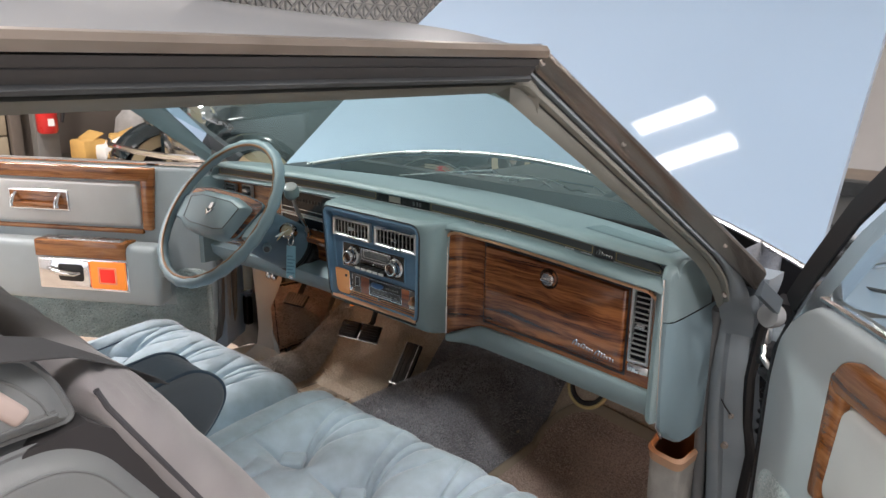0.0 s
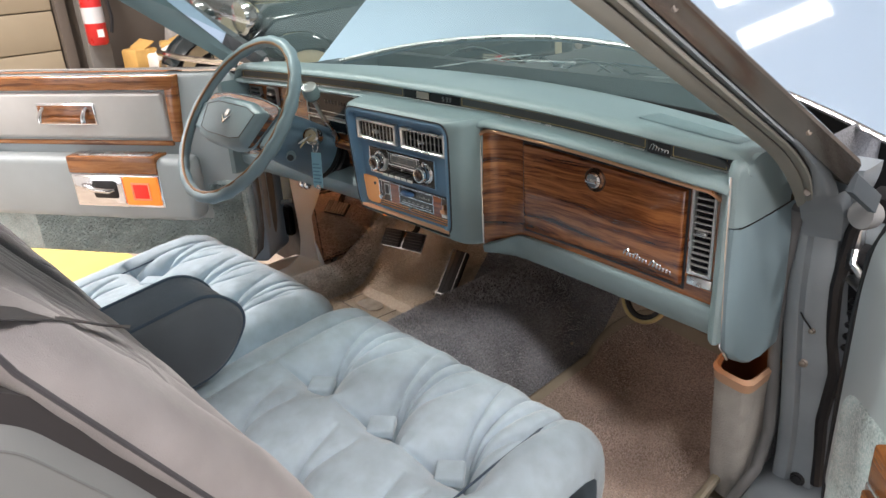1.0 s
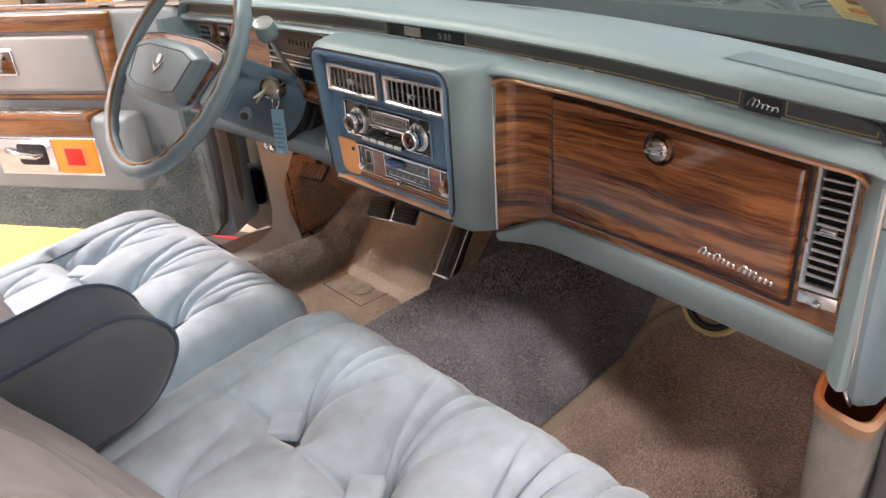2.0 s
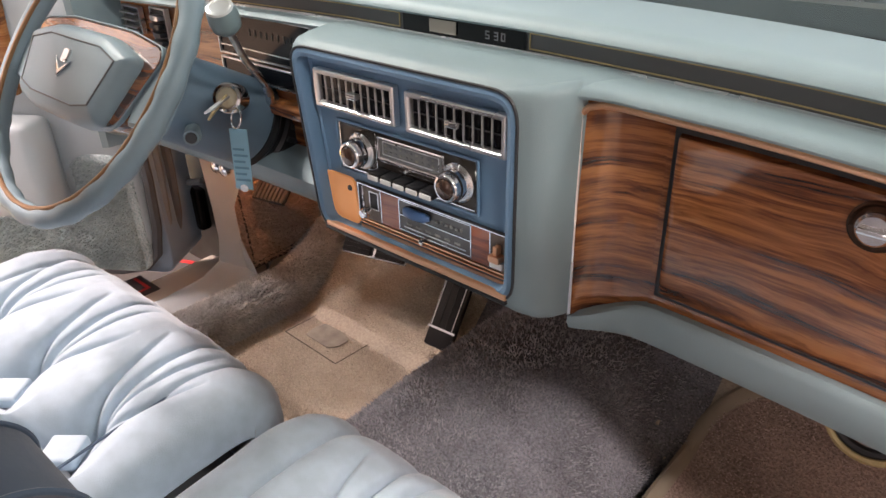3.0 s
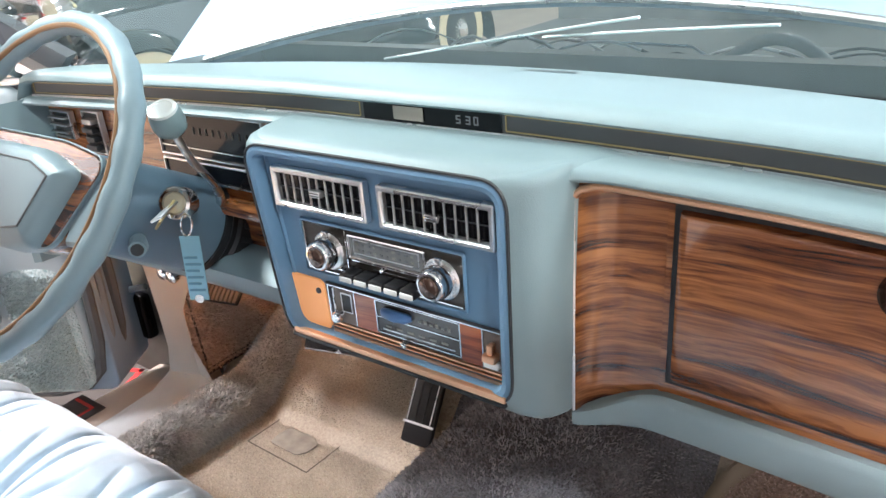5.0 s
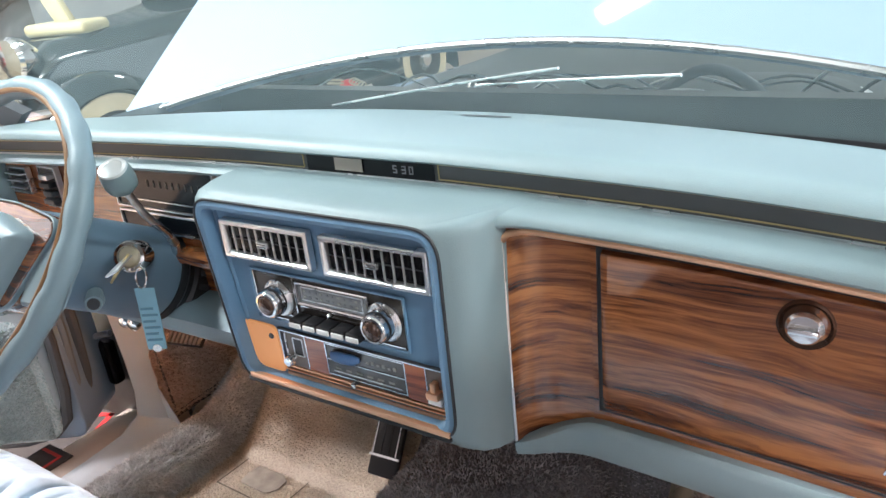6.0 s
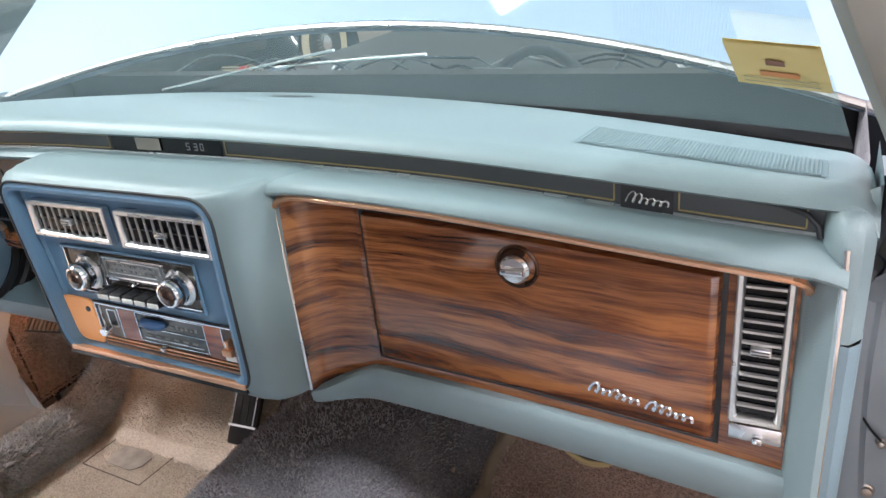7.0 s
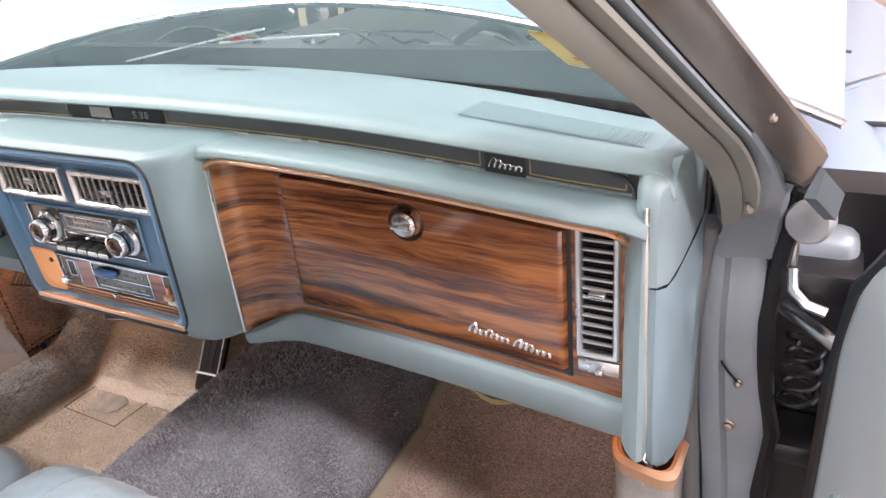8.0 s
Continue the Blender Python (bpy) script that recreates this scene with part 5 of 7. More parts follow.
wd = [Vector((0.45, 0.45, -0.75)), Vector((0.45, 0.45, -0.75)), Vector((0.5, 0.5, -0.7)), Vector((0.5, 0.6, -0.6)), Vector((0.45, 0.7, -0.5)), Vector((0.4, 0.8, -0.4)), Vector((0.3, 0.8, -0.35)), Vector((0.2, 0.8, -0.3))]
part("webbing", Geo().loft([[p + w.normalized() * 0.016, p + w.normalized() * 0.016 + Vector((0.001, 0, 0.0018)), p - w.normalized() * 0.016 + Vector((0.001, 0, 0.0018)), p - w.normalized() * 0.016] for p, w in zip(bl, wd)], closed=True, caps=True), WEBBING, belt)

arm = thing("centre_armrest", (-0.095, -0.62, 0.47), "dark blue velour armrest folded down between the seats", "armrest")
m = pose(-0.095, -0.62, 0.62, 6, 0, 0)
SIDE = [(-0.24, -0.10), (0.15, -0.10), (0.225, -0.01), (0.17, 0.062), (-0.24, 0.055)]
RX = m @ pose(0, 0, 0, 0, 0, 90)
core = moulding(Geo(), SIDE, [(0.0, -0.062), (0.0, 0.062)], 0.06, RX, close=False, n=8)
part("pad", core, VELOUR_DARK, arm, sharp=60)
for s in (-1, 1):
    part("side_panel", moulding(Geo(), SIDE, [(0.0, s * 0.062), (0.004, s * 0.070), (0.012, s * 0.074), (0.03, s * 0.075)], 0.06, RX, n=8), material("armrest_side", (0.135, 0.15, 0.175), 0.8, sheen=0.3, fine=0.0004, fine_scale=700), arm, "grey velour side panel")
    part("piping", Geo().tube([RX @ Vector((p.x, s * 0.064, p.y)) for p in rpoly(SIDE, 0.06, 8, -0.001)], 0.0035, 6, closed=True), VELOUR_DARK, arm)


# ---- doors ----
def door_frame(hinge, theta, side):
    a = radians(theta)
    d = Vector((side * math.sin(a), -math.cos(a), 0))
    n = Vector((-side * math.cos(a), -math.sin(a), 0))
    return Matrix((( d.x, -n.x, 0, hinge[0]), (d.y, -n.y, 0, hinge[1]), (0, 0, 1, 0), (0, 0, 0, 1)))


def slab(g, pts, y0, y1, r, m, rr=0.004):
    """A rounded panel standing in the door's plane: pts are (along, height), y is outwards."""
    return moulding(g, pts, [(0, y0), (0, y1 + rr), (rr * 0.4, y1 + rr * 0.3), (rr, y1)], r, m)


def car_door(name, hinge, theta, side, label):
    M = door_frame(hinge, theta, side)
    d = thing(name, (hinge[0], hinge[1], 0.3), label, "car door", "front doors")
    slab_ = lambda nm, pts, y0, y1, r, mat, lab="", rr=0.004, par=None: part(nm, slab(Geo(), pts, y0, y1, r, M, rr), mat, par or d, lab)
    u0 = 0.05 if side > 0 else 0.07
    slab_("door_shell", rect(u0 - 0.02, 1.36, 0.33, 0.925) if side < 0 else [(0.03, 0.28), (1.36, 0.28), (1.36, 0.925), (0.16, 0.925), (0.05, 0.83)], 0.16, 0.02, 0.03, PAINT)
    slab_("inner_panel", rect(u0, 1.33, 0.40, 0.945) if side < 0 else [(0.04, 0.40), (1.33, 0.40), (1.33, 0.945), (0.165, 0.940), (0.10, 0.905), (0.058, 0.85), (0.042, 0.77)], 0.03, 0.0, 0.03, VINYL, "pale blue vinyl door panel", 0.012)
    slab_("carpet_kick", rect(u0 + 0.03, 1.33, 0.30 if side > 0 else 0.342, 0.485), 0.025, -0.006, 0.02, TEAL_CARPET, "teal carpet along the door foot", 0.008)
    slab_("carpet_front", rect(u0 + 0.012, 0.34 if side > 0 else 0.214, 0.30 if side > 0 else 0.342, 0.615), 0.02, -0.004, 0.05, TEAL_CARPET, "", 0.006)
    for k, (yy, mt) in enumerate(((0.012, SEAL if side < 0 else BLACK), (0.045, JAMB if side < 0 else BLACK), (0.08, SEAL))):
        part("edge_seal", Geo().tube([M @ Vector((u + u0 - 0.006 * k, yy, z + (0.045 * ease(0.6, 0.3, z) if side < 0 else 0))) for u, z in ((0.30, 0.290), (0.10, 0.292), (0.04, 0.305), (0.008, 0.34), (-0.006, 0.42), (-0.012, 0.55), (-0.012, 0.72), (0.0, 0.90 if side < 0 else 0.82), (0.012 if side < 0 else 0.05, 0.905))], 0.011, 8), mt, d)
    if side > 0:
        slab_("wood_cap", [(0.252, 0.845), (1.32, 0.845), (1.32, 0.908), (0.305, 0.908), (0.27, 0.893)], 0.01, -0.014, 0.03, WOOD_DOOR, "glossy woodgrain rail", 0.006)
        slab_("wood_drop", [(0.240, 0.665), (0.280, 0.665), (0.300, 0.87), (0.255, 0.875)], 0.01, -0.0125, 0.012, WOOD_DOOR)
        slab_("padded_inset", [(0.280, 0.684), (1.30, 0.684), (1.30, 0.848), (0.305, 0.848)], 0.01, -0.020, 0.03, PALEVINYL, "pale grey padded inset", 0.012)
        slab_("wood_rule", rect(0.255, 1.31, 0.662, 0.680), 0.01, -0.0105, 0.006, WOOD_DOOR)
    else:
        slab_("wood_cap", [(0.27, 0.895), (1.32, 0.895), (1.32, 0.94), (0.25, 0.94)], 0.01, -0.014, 0.01, WOOD_DOOR, "glossy woodgrain rail", 0.006)
        slab_("wood_drop", [(0.27, 0.735), (0.305, 0.735), (0.30, 0.94), (0.25, 0.94)], 0.01, -0.012, 0.008, WOOD_DOOR)
        slab_("padded_inset", rect(0.31, 1.30, 0.745, 0.888), 0.01, -0.014, 0.018, PALEVINYL, "", 0.01)
        slab_("wood_rule", rect(0.305, 1.31, 0.722, 0.737), 0.01, -0.010, 0.004, WOOD_DOOR)
    slab_("pull_rim", rect(0.555, 0.775, 0.787, 0.857), -0.01, -0.0165, 0.004, CHROME)
    plate = slab_("pull_plate", rect(0.56, 0.77, 0.792, 0.852), -0.01, -0.018, 0.004, WOOD_DOOR)
    hdl = part("pull_handle", Geo().box((0.59, -0.046, 0.802), (0.74, -0.032, 0.818), 0.005, m=M), WOOD_DOOR, plate)
    for u in (0.585, 0.745):
        part("handle_post", Geo().tube([M @ Vector((u, -0.016, 0.842)), M @ Vector((u, -0.030, 0.834)), M @ Vector((u, -0.041, 0.818)), M @ Vector((u, -0.042, 0.802))], [0.006, 0.0065, 0.008, 0.0085], 10), CHROME, hdl)
    part("armrest", Geo().box((0.34 if side > 0 else 0.22, -0.085, 0.50), (1.28, 0.0, 0.70), 0.022, 3, m=M), VINYL, d)
    sw = part("switch_panel", Geo().box((0.325, -0.089, 0.652), (0.645, -0.02, 0.708), 0.005, m=M), WOOD_DOOR, d)
    part("switch_plate", Geo().box((0.345, -0.078, 0.7075), (0.60, -0.03, 0.7105), 0.001, m=M), BRIGHT, sw)
    for i in range(4):
        part("window_switch", Geo().box((0.41 + i * 0.055, -0.075, 0.704), (0.44 + i * 0.055, -0.055, 0.712), 0.002, m=M), CHROME, sw)
    hpl = part("handle_plate", slab(Geo(), rect(0.455, 0.63, 0.555, 0.645), -0.083, -0.093, 0.004, M, 0.003), CHROME, d)
    part("handle_cup", slab(Geo(), rect(0.475, 0.565, 0.575, 0.632), -0.092, -0.0945, 0.012, M, 0.001), BLACK, hpl)
    part("release_handle", Geo().tube([M @ Vector(p) for p in ((0.60, -0.094, 0.618), (0.585, -0.104, 0.614), (0.55, -0.108, 0.606), (0.50, -0.106, 0.602), (0.485, -0.097, 0.604))], [0.004, 0.008, 0.009, 0.008, 0.004], 10), CHROME, hpl)
    part("plate_rim", slab(Geo(), rect(0.322, 0.64, 0.545, 0.65), -0.07, -0.0875, 0.004, M, 0.002), CHROME, d)
    lamp = part("courtesy_lamp", Geo().box((0.33, -0.095, 0.555), (0.45, -0.083, 0.645), 0.003, m=M), LAMP_AMBER if side < 0 else WOOD_DOOR, d, "lit amber and red courtesy lamp" if side < 0 else "")
    if side < 0:
        for a_, b_, c_, e_ in ((0.358, 0.422, 0.572, 0.577), (0.358, 0.422, 0.623, 0.628), (0.358, 0.363, 0.577, 0.623), (0.417, 0.422, 0.577, 0.623)):
            part("lens_frame", Geo().box((a_, -0.0975, c_), (b_, -0.0935, e_), m=M), COPPER, lamp)
        part("red_lens", Geo().box((0.365, -0.098, 0.578), (0.415, -0.094, 0.622), 0.001, m=M), LAMP_RED, lamp)
    part("belt_moulding", Geo().tube([M @ Vector((u, 0.012, 0.952)) for u in span(0.0 if side < 0 else 0.16, 1.34, 8)], 0.007, 8), CHROME, d)
    fr_ = [(0.0, 0.95), (0.10, 1.018), (0.25, 1.12), (0.40, 1.212), (0.47, 1.245), (0.56, 1.265), (0.9, 1.275), (1.33, 1.27)]
    if side > 0:
        fr_ = [(0.105, 0.89), (0.16, 0.965), (0.25, 1.075), (0.35, 1.165), (0.44, 1.222), (0.56, 1.262), (0.9, 1.275), (1.33, 1.27)]
    part("window_frame", Geo().loft([[M @ Vector((u + du, y, z + dz)) for du, y, dz in ((-0.012, 0.005, 0.012), (-0.014, 0.03, 0.014), (0.0, 0.045, 0.0), (0.012, 0.04, -0.012), (0.014, 0.01, -0.014), (0.0, 0.0, 0.0))] for u, z in fr_], closed=True, caps=True), CHROME, d, "chrome window frame")
    part("frame_seal", Geo().loft([[M @ Vector((u + du, y, z + dz)) for du, y, dz in ((-0.036, 0.0, 0.036), (-0.038, 0.03, 0.038), (-0.014, 0.032, 0.014), (-0.012, 0.002, 0.012))] for u, z in fr_], closed=True, caps=True), SEAL if side < 0 else BLACK, d)
    pane = part("window_glass", Geo().loft([[M @ Vector((u, 0.022, 0.90)) for u, z in fr_], [M @ Vector((u, 0.022, z)) for u, z in fr_]]), SIDEGLASS, d) if side > 0 else None
    part("window_seal", Geo().box((0.0 if side < 0 else 0.16, 0.02, 0.93), (1.34, 0.04, 0.950), 0.004, m=M), SEAL, d)
    return M, d


DL, door_l = car_door("driver_door", (-0.80, 0.10), 57, -1, "open driver door with pale blue vinyl, woodgrain and a lit lamp")
DR, door_r = car_door("passenger_door", (0.815, 0.17), 42, 1, "open passenger door with pale blue vinyl and woodgrain trim")


# ---- door openings: hinge posts, seals, sills, hinges ----
SEAL_RUN = ((0.716, 0.214, 0.84), (0.706, 0.232, 0.80), (0.698, 0.234, 0.70), (0.700, 0.234, 0.60), (0.708, 0.232, 0.50), (0.716, 0.225, 0.40), (0.716, 0.19, 0.33), (0.712, 0.10, 0.305), (0.712, -0.3, 0.30), (0.712, -1.2, 0.30))


def hinge_post(side):
    def mir(x):
        return x if side > 0 else 2 * XC - x

    def sec(z):
        x = blend(0.728, 0.704, ease(0.36, 0.72, z)) + 0.02 * ease(0.80, 0.90, z)
        wv = 0.010 * math.exp(-((z - 0.56) / 0.07) ** 2) - 0.008 * math.exp(-((z - 0.44) / 0.05) ** 2)
        return [(mir(px), py, z) for px, py in ((x - 0.004, 0.33), (x - 0.004, 0.25), (x, 0.242), (x + 0.012, 0.238), (x + 0.024, 0.240), (x + 0.030, 0.250), (x + 0.040, 0.252), (x + 0.058 + wv, 0.251), (x + 0.066 + wv, 0.256), (x + 0.068 + wv, 0.27), (x + 0.068 + wv, 0.33))]

    # driver-side post coloured black to stand in for the shaded door gap
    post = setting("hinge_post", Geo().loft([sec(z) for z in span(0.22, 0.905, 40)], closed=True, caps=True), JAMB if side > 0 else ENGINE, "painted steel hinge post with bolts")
    setting("trim_door_seal", Geo().tube([(mir(x), y, z) for x, y, z in SEAL_RUN[:None if side > 0 else 6]], 0.011, 10), DOORSEAL)
    setting("trim_outer_seal", Geo().tube([(mir(x), y, z) for x, y, z in ((0.80, 0.27, 0.86), (0.785, 0.262, 0.80), (0.776, 0.262, 0.70), (0.782, 0.262, 0.60), (0.797, 0.262, 0.54), (0.79, 0.262, 0.44), (0.80, 0.262, 0.30))], 0.011, 8), BLACK)
    for x, z, r, mat in ((0.754, 0.612, 0.0045, BRONZE), (0.748, 0.545, 0.0065, BRONZE), (0.770, 0.30, 0.011, BLACK)):
        part("bolt", Geo().lathe([(r * 1.3, 0), (r * 1.3, 0.002), (r * 0.9, 0.003), (r * 0.9, 0.007), (r * 0.4, 0.008)], Matrix.Translation((mir(x), 0.2515, z)) @ pose(0, 0, 0, 90, 0, 0), 12), mat, post)
    part("wire", Geo().tube([(mir(0.732), 0.245, 0.645), (mir(0.741), 0.244, 0.632), (mir(0.753), 0.247, 0.617)], 0.0015, 6), BLACK, post)
    # black boxes added behind the hinges in place of the gap's shade
    setting("hinge_gap_black", Geo().box((min(mir(0.775), mir(1.02)), 0.33, 0.2), (max(mir(0.775), mir(1.02)), 0.40, 0.84)), BLACK)
    if side < 0:
        setting("fender_gap_fill", Geo().box((-1.13, 0.225, 0.25), (-0.868, 0.245, 0.90), 0.004), ENGINE)
    sill = [[(mir(x), y, z) for x, z in ((0.68, 0.225), (0.70, 0.29), (0.715, 0.297), (0.76, 0.295), (0.80, 0.285), (0.82, 0.262), (0.83, 0.15))] for y in span(-1.8, 0.30, 20)]
    setting("sill", Geo().loft(sill), JAMB if side > 0 else material("sill_vinyl", (0.55, 0.475, 0.42), 0.5, var=0.1), "painted steel door sill")
    scuff = [[(mir(x), y, 0.2985 + 0.003 * (i % 2)) for i, x in enumerate(span(0.722, 0.772, 12))] for y in span(-1.4, 0.12, 3)]
    if side > 0:
        part("sill_plate", Geo().loft(scuff), BRIGHT, bpy.data.objects["sill"])


hinge_post(1)
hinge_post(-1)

sp = thing("sill_mat", (-0.92, -0.1, 0.297), "thin dark mat with a red border on the door sill", "mat")
part("mat_body", Geo().box((-0.962, -0.25, 0.2975), (-0.874, 0.056, 0.3005), 0.001), material("mat_rubber", (0.055, 0.055, 0.06), 0.75, var=0.3, scale=25, fine=0.0008, fine_scale=300), sp)
part("border_line", Geo().box((-0.956, 0.036, 0.3003), (-0.892, 0.043, 0.3013)), RED, sp, "red border line")
part("border_line", Geo().box((-0.898, -0.23, 0.3003), (-0.891, 0.0362, 0.3013)), RED, sp, "red border line")

hg = thing("door_hinge", (0.82, 0.30, 0.60), "black steel door hinge with bright spring and rubber bumper", "door hinge", "door hinges")
part("upper_bracket", Geo().box((0.785, 0.25, 0.735), (0.865, 0.33, 0.775), 0.006), BLACK, hg)
part("bumper", Geo().lathe([(0.014, 0.0), (0.022, 0.004), (0.0235, 0.024), (0.021, 0.030), (0.001, 0.032)], Matrix.Translation((0.812, 0.252, 0.840)) @ pose(0, 0, 0, 80, 0, -15), 24), material("pale_rubber", (0.27, 0.28, 0.285), 0.5), hg)
part("arm", Geo().box((0.79, 0.262, 0.765), (0.80, 0.285, 0.83), 0.003), BRIGHT, hg)
part("link", Geo().box((-0.05, -0.008, -0.006), (0.05, 0.008, 0.006), 0.003, m=pose(0.825, 0.262, 0.70, 0, 12, -35)), BRIGHT, hg)
part("hook", Geo().tube([(0.797, 0.256, 0.775), (0.800, 0.244, 0.755), (0.815, 0.238, 0.742), (0.835, 0.236, 0.737)], 0.006, 8), BRIGHT, hg)
part("spring", Geo().tube([(0.82 + 0.02 * math.cos(a), 0.27 + 0.02 * math.sin(a), 0.58 + 0.0035 * a) for a in [i * 0.5 for i in range(60)]], 0.0035, 6), BLACK, hg)
part("lower_bracket", Geo().box((0.785, 0.255, 0.50), (0.87, 0.33, 0.53), 0.006), BLACK, hg)
hg2 = copy_thing(hg, pose(2 * XC - 0.82, 0.30, 0.55, 0, 0, 0))
hg2["label"] = "black steel hinge of the open driver door"
part("check_box", Geo().box((-0.972, 0.196, 0.37), (-0.902, 0.226, 0.475), 0.010, 3), GLOSSBLACK, hg2)
part("check_arm", Geo().tube([(-0.972, 0.20, 0.468), (-0.955, 0.194, 0.486), (-0.92, 0.196, 0.492), (-0.885, 0.21, 0.50)], 0.007, 8), BRIGHT, hg2)


def clothes(bm_name, n, spot, mat, parent, length, width, seed, label=""):
    """Short pile: many thin bent blades over a surface given by spot(rng) -> (place, normal)."""
    rng = random.Random(seed)
    v, f = [], []
    for _ in range(n):
        p, nr = spot(rng)
        nr = (nr + Vector((rng.uniform(-1, 1), rng.uniform(-1, 1), rng.uniform(-0.3, 0.6))) * 0.55).normalized()
        s = nr.orthogonal().normalized()
        s.rotate(Matrix.Rotation(rng.uniform(0, 6.28), 3, nr))
        l = length * rng.uniform(0.6, 1.3)
        bend = Vector((rng.uniform(-1, 1), rng.uniform(-1, 1), -0.3)) * l * 0.4
        o = len(v)
        w = s * width
        v += [p - w, p + w, p + nr * l * 0.6 + w * 0.8 + bend * 0.3, p + nr * l * 0.6 - w * 0.8 + bend * 0.3, p + nr * l + bend]
        f += [(o, o + 1, o + 2, o + 3), (o + 3, o + 2, o + 4)]
    me = bpy.data.meshes.new(bm_name)
    me.from_pydata(v, [], f)
    me.materials.append(mat)
    ob = new(bm_name, me)
    if parent is not None:
        ob.parent = parent
        ob.matrix_parent_inverse = Matrix.Translation(-parent.location)
    return tagged(ob, label, kind="stuff")


def pile_material(name, a, b):
    m = bpy.data.materials.new(name)
    m.use_nodes = True
    nt = m.node_tree
    bs = nt.nodes["Principled BSDF"]
    ge = nt.nodes.new("ShaderNodeNewGeometry")
    tc = nt.nodes.new("ShaderNodeTexCoord")
    no = nt.nodes.new("ShaderNodeTexNoise")
    no.inputs["Scale"].default_value = 14
    nt.links.new(tc.outputs["Object"], no.inputs["Vector"])
    mx = nt.nodes.new("ShaderNodeMath")
    mx.operation = "MULTIPLY_ADD"
    mx.inputs[1].default_value = 0.45
    nt.links.new(ge.outputs["Random Per Island"], mx.inputs[0])
    sb = nt.nodes.new("ShaderNodeMath")
    sb.operation = "MULTIPLY_ADD"
    sb.inputs[1].default_value, sb.inputs[2].default_value = 1.3, -0.37
    nt.links.new(no.outputs["Fac"], sb.inputs[0])
    nt.links.new(sb.outputs[0], mx.inputs[2])
    rp = nt.nodes.new("ShaderNodeValToRGB")
    rp.color_ramp.elements[0].color, rp.color_ramp.elements[1].color = (*a, 1), (*b, 1)
    nt.links.new(mx.outputs[0], rp.inputs["Fac"])
    nt.links.new(rp.outputs["Color"], bs.inputs["Base Color"])
    bs.inputs["Roughness"].default_value = 0.9
    bs.inputs["Specular IOR Level"].default_value = 0.15
    return m


TAN_PILE = pile_material("tan_pile", (0.64, 0.57, 0.475), (0.86, 0.80, 0.71))
GREY_PILE = pile_material("grey_pile", (0.22, 0.235, 0.265), (0.60, 0.62, 0.66))
SHAG_PILE = pile_material("shag_pile", (0.36, 0.365, 0.36), (0.95, 0.955, 0.945))
BROWN_PILE = pile_material("brown_pile", (0.55, 0.40, 0.32), (0.94, 0.78, 0.67))
MAT_PILE = pile_material("mat_pile", (0.45, 0.36, 0.32), (0.78, 0.67, 0.61))
TEAL_PILE = pile_material("teal_pile", (0.46, 0.56, 0.57), (0.86, 0.94, 0.94))

# ---- carpets ----
def floor_spot(x0, x1, y0, y1, lift):
    def spot(r):
        x, y = r.uniform(x0, x1), r.uniform(y0, y1)
        e = 0.005
        n = Vector((floor_z(x - e, y) - floor_z(x + e, y), floor_z(x, y - e) - floor_z(x, y + e), 2 * e)).normalized()
        return Vector((x, y, floor_z(x, y) + lift)), n
    return spot


clothes("floor_carpet_pile", 90000, floor_spot(-0.78, -0.22, -0.12, 0.60, 0.0), TAN_PILE, None, 0.0042, 0.0008, 1, "tan carpet pile on the driver side floor")
clothes("tunnel_carpet_pile", 26000, floor_spot(-0.235, 0.222, -0.2, 0.60, 0.012), GREY_PILE, None, 0.007, 0.0012, 2, "dark grey carpet pile over the tunnel")

mat_p = thing("floor_mat", (0.43, 0.2, 0.22), "brown-grey carpet floor mat with a beige bound edge", "floor mat")


def mat_outline(inset):
    c = [(0.205, -0.20), (0.66, -0.20), (0.66, 0.44), (0.30, 0.47), (0.215, 0.40)]
    return rpoly(c, 0.05, 6, inset)


g = Geo()
cx, cy = 0.44, 0.13
loops = []
for k in (1.0, 0.94, 0.8, 0.6, 0.4, 0.2, 0.02):
    loops.append([(cx + (p.x - cx) * k, cy + (p.y - cy) * k, floor_z(cx + (p.x - cx) * k, cy + (p.y - cy) * k) + 0.014) for p in mat_outline(0.0)])
g.loft([[(x, y, z - 0.012) for x, y, z in loops[0]]] + loops, closed=True)
part("mat_body", g, MATCARPET, mat_p)
part("bound_edge", Geo().loft([[(p.x, p.y, floor_z(p.x, p.y) + h) for p in mat_outline(i)] for i, h in ((-0.004, 0.004), (-0.004, 0.015), (0.002, 0.021), (0.012, 0.021), (0.018, 0.014))], closed=True), material("beige_binding", (0.33, 0.29, 0.22), 0.6), mat_p, "beige binding")
clothes("mat_cover", 22000, floor_spot(0.235, 0.64, -0.12, 0.43, 0.013), MAT_PILE, mat_p, 0.007, 0.0012, 3)

# heel pad in the driver's carpet
hp_ = thing("heel_pad", (-0.53, 0.25, 0.22), "worn rubber heel pad set in the tan carpet", "heel pad")
part("pad_seam", Geo().tube([(-0.622, 0.192, 0.2225), (-0.452, 0.187, 0.2225), (-0.447, 0.283, 0.2225), (-0.617, 0.287, 0.2225)], 0.0014, 6, closed=True), material("seam_thread", (0.16, 0.14, 0.11), 0.8), hp_)
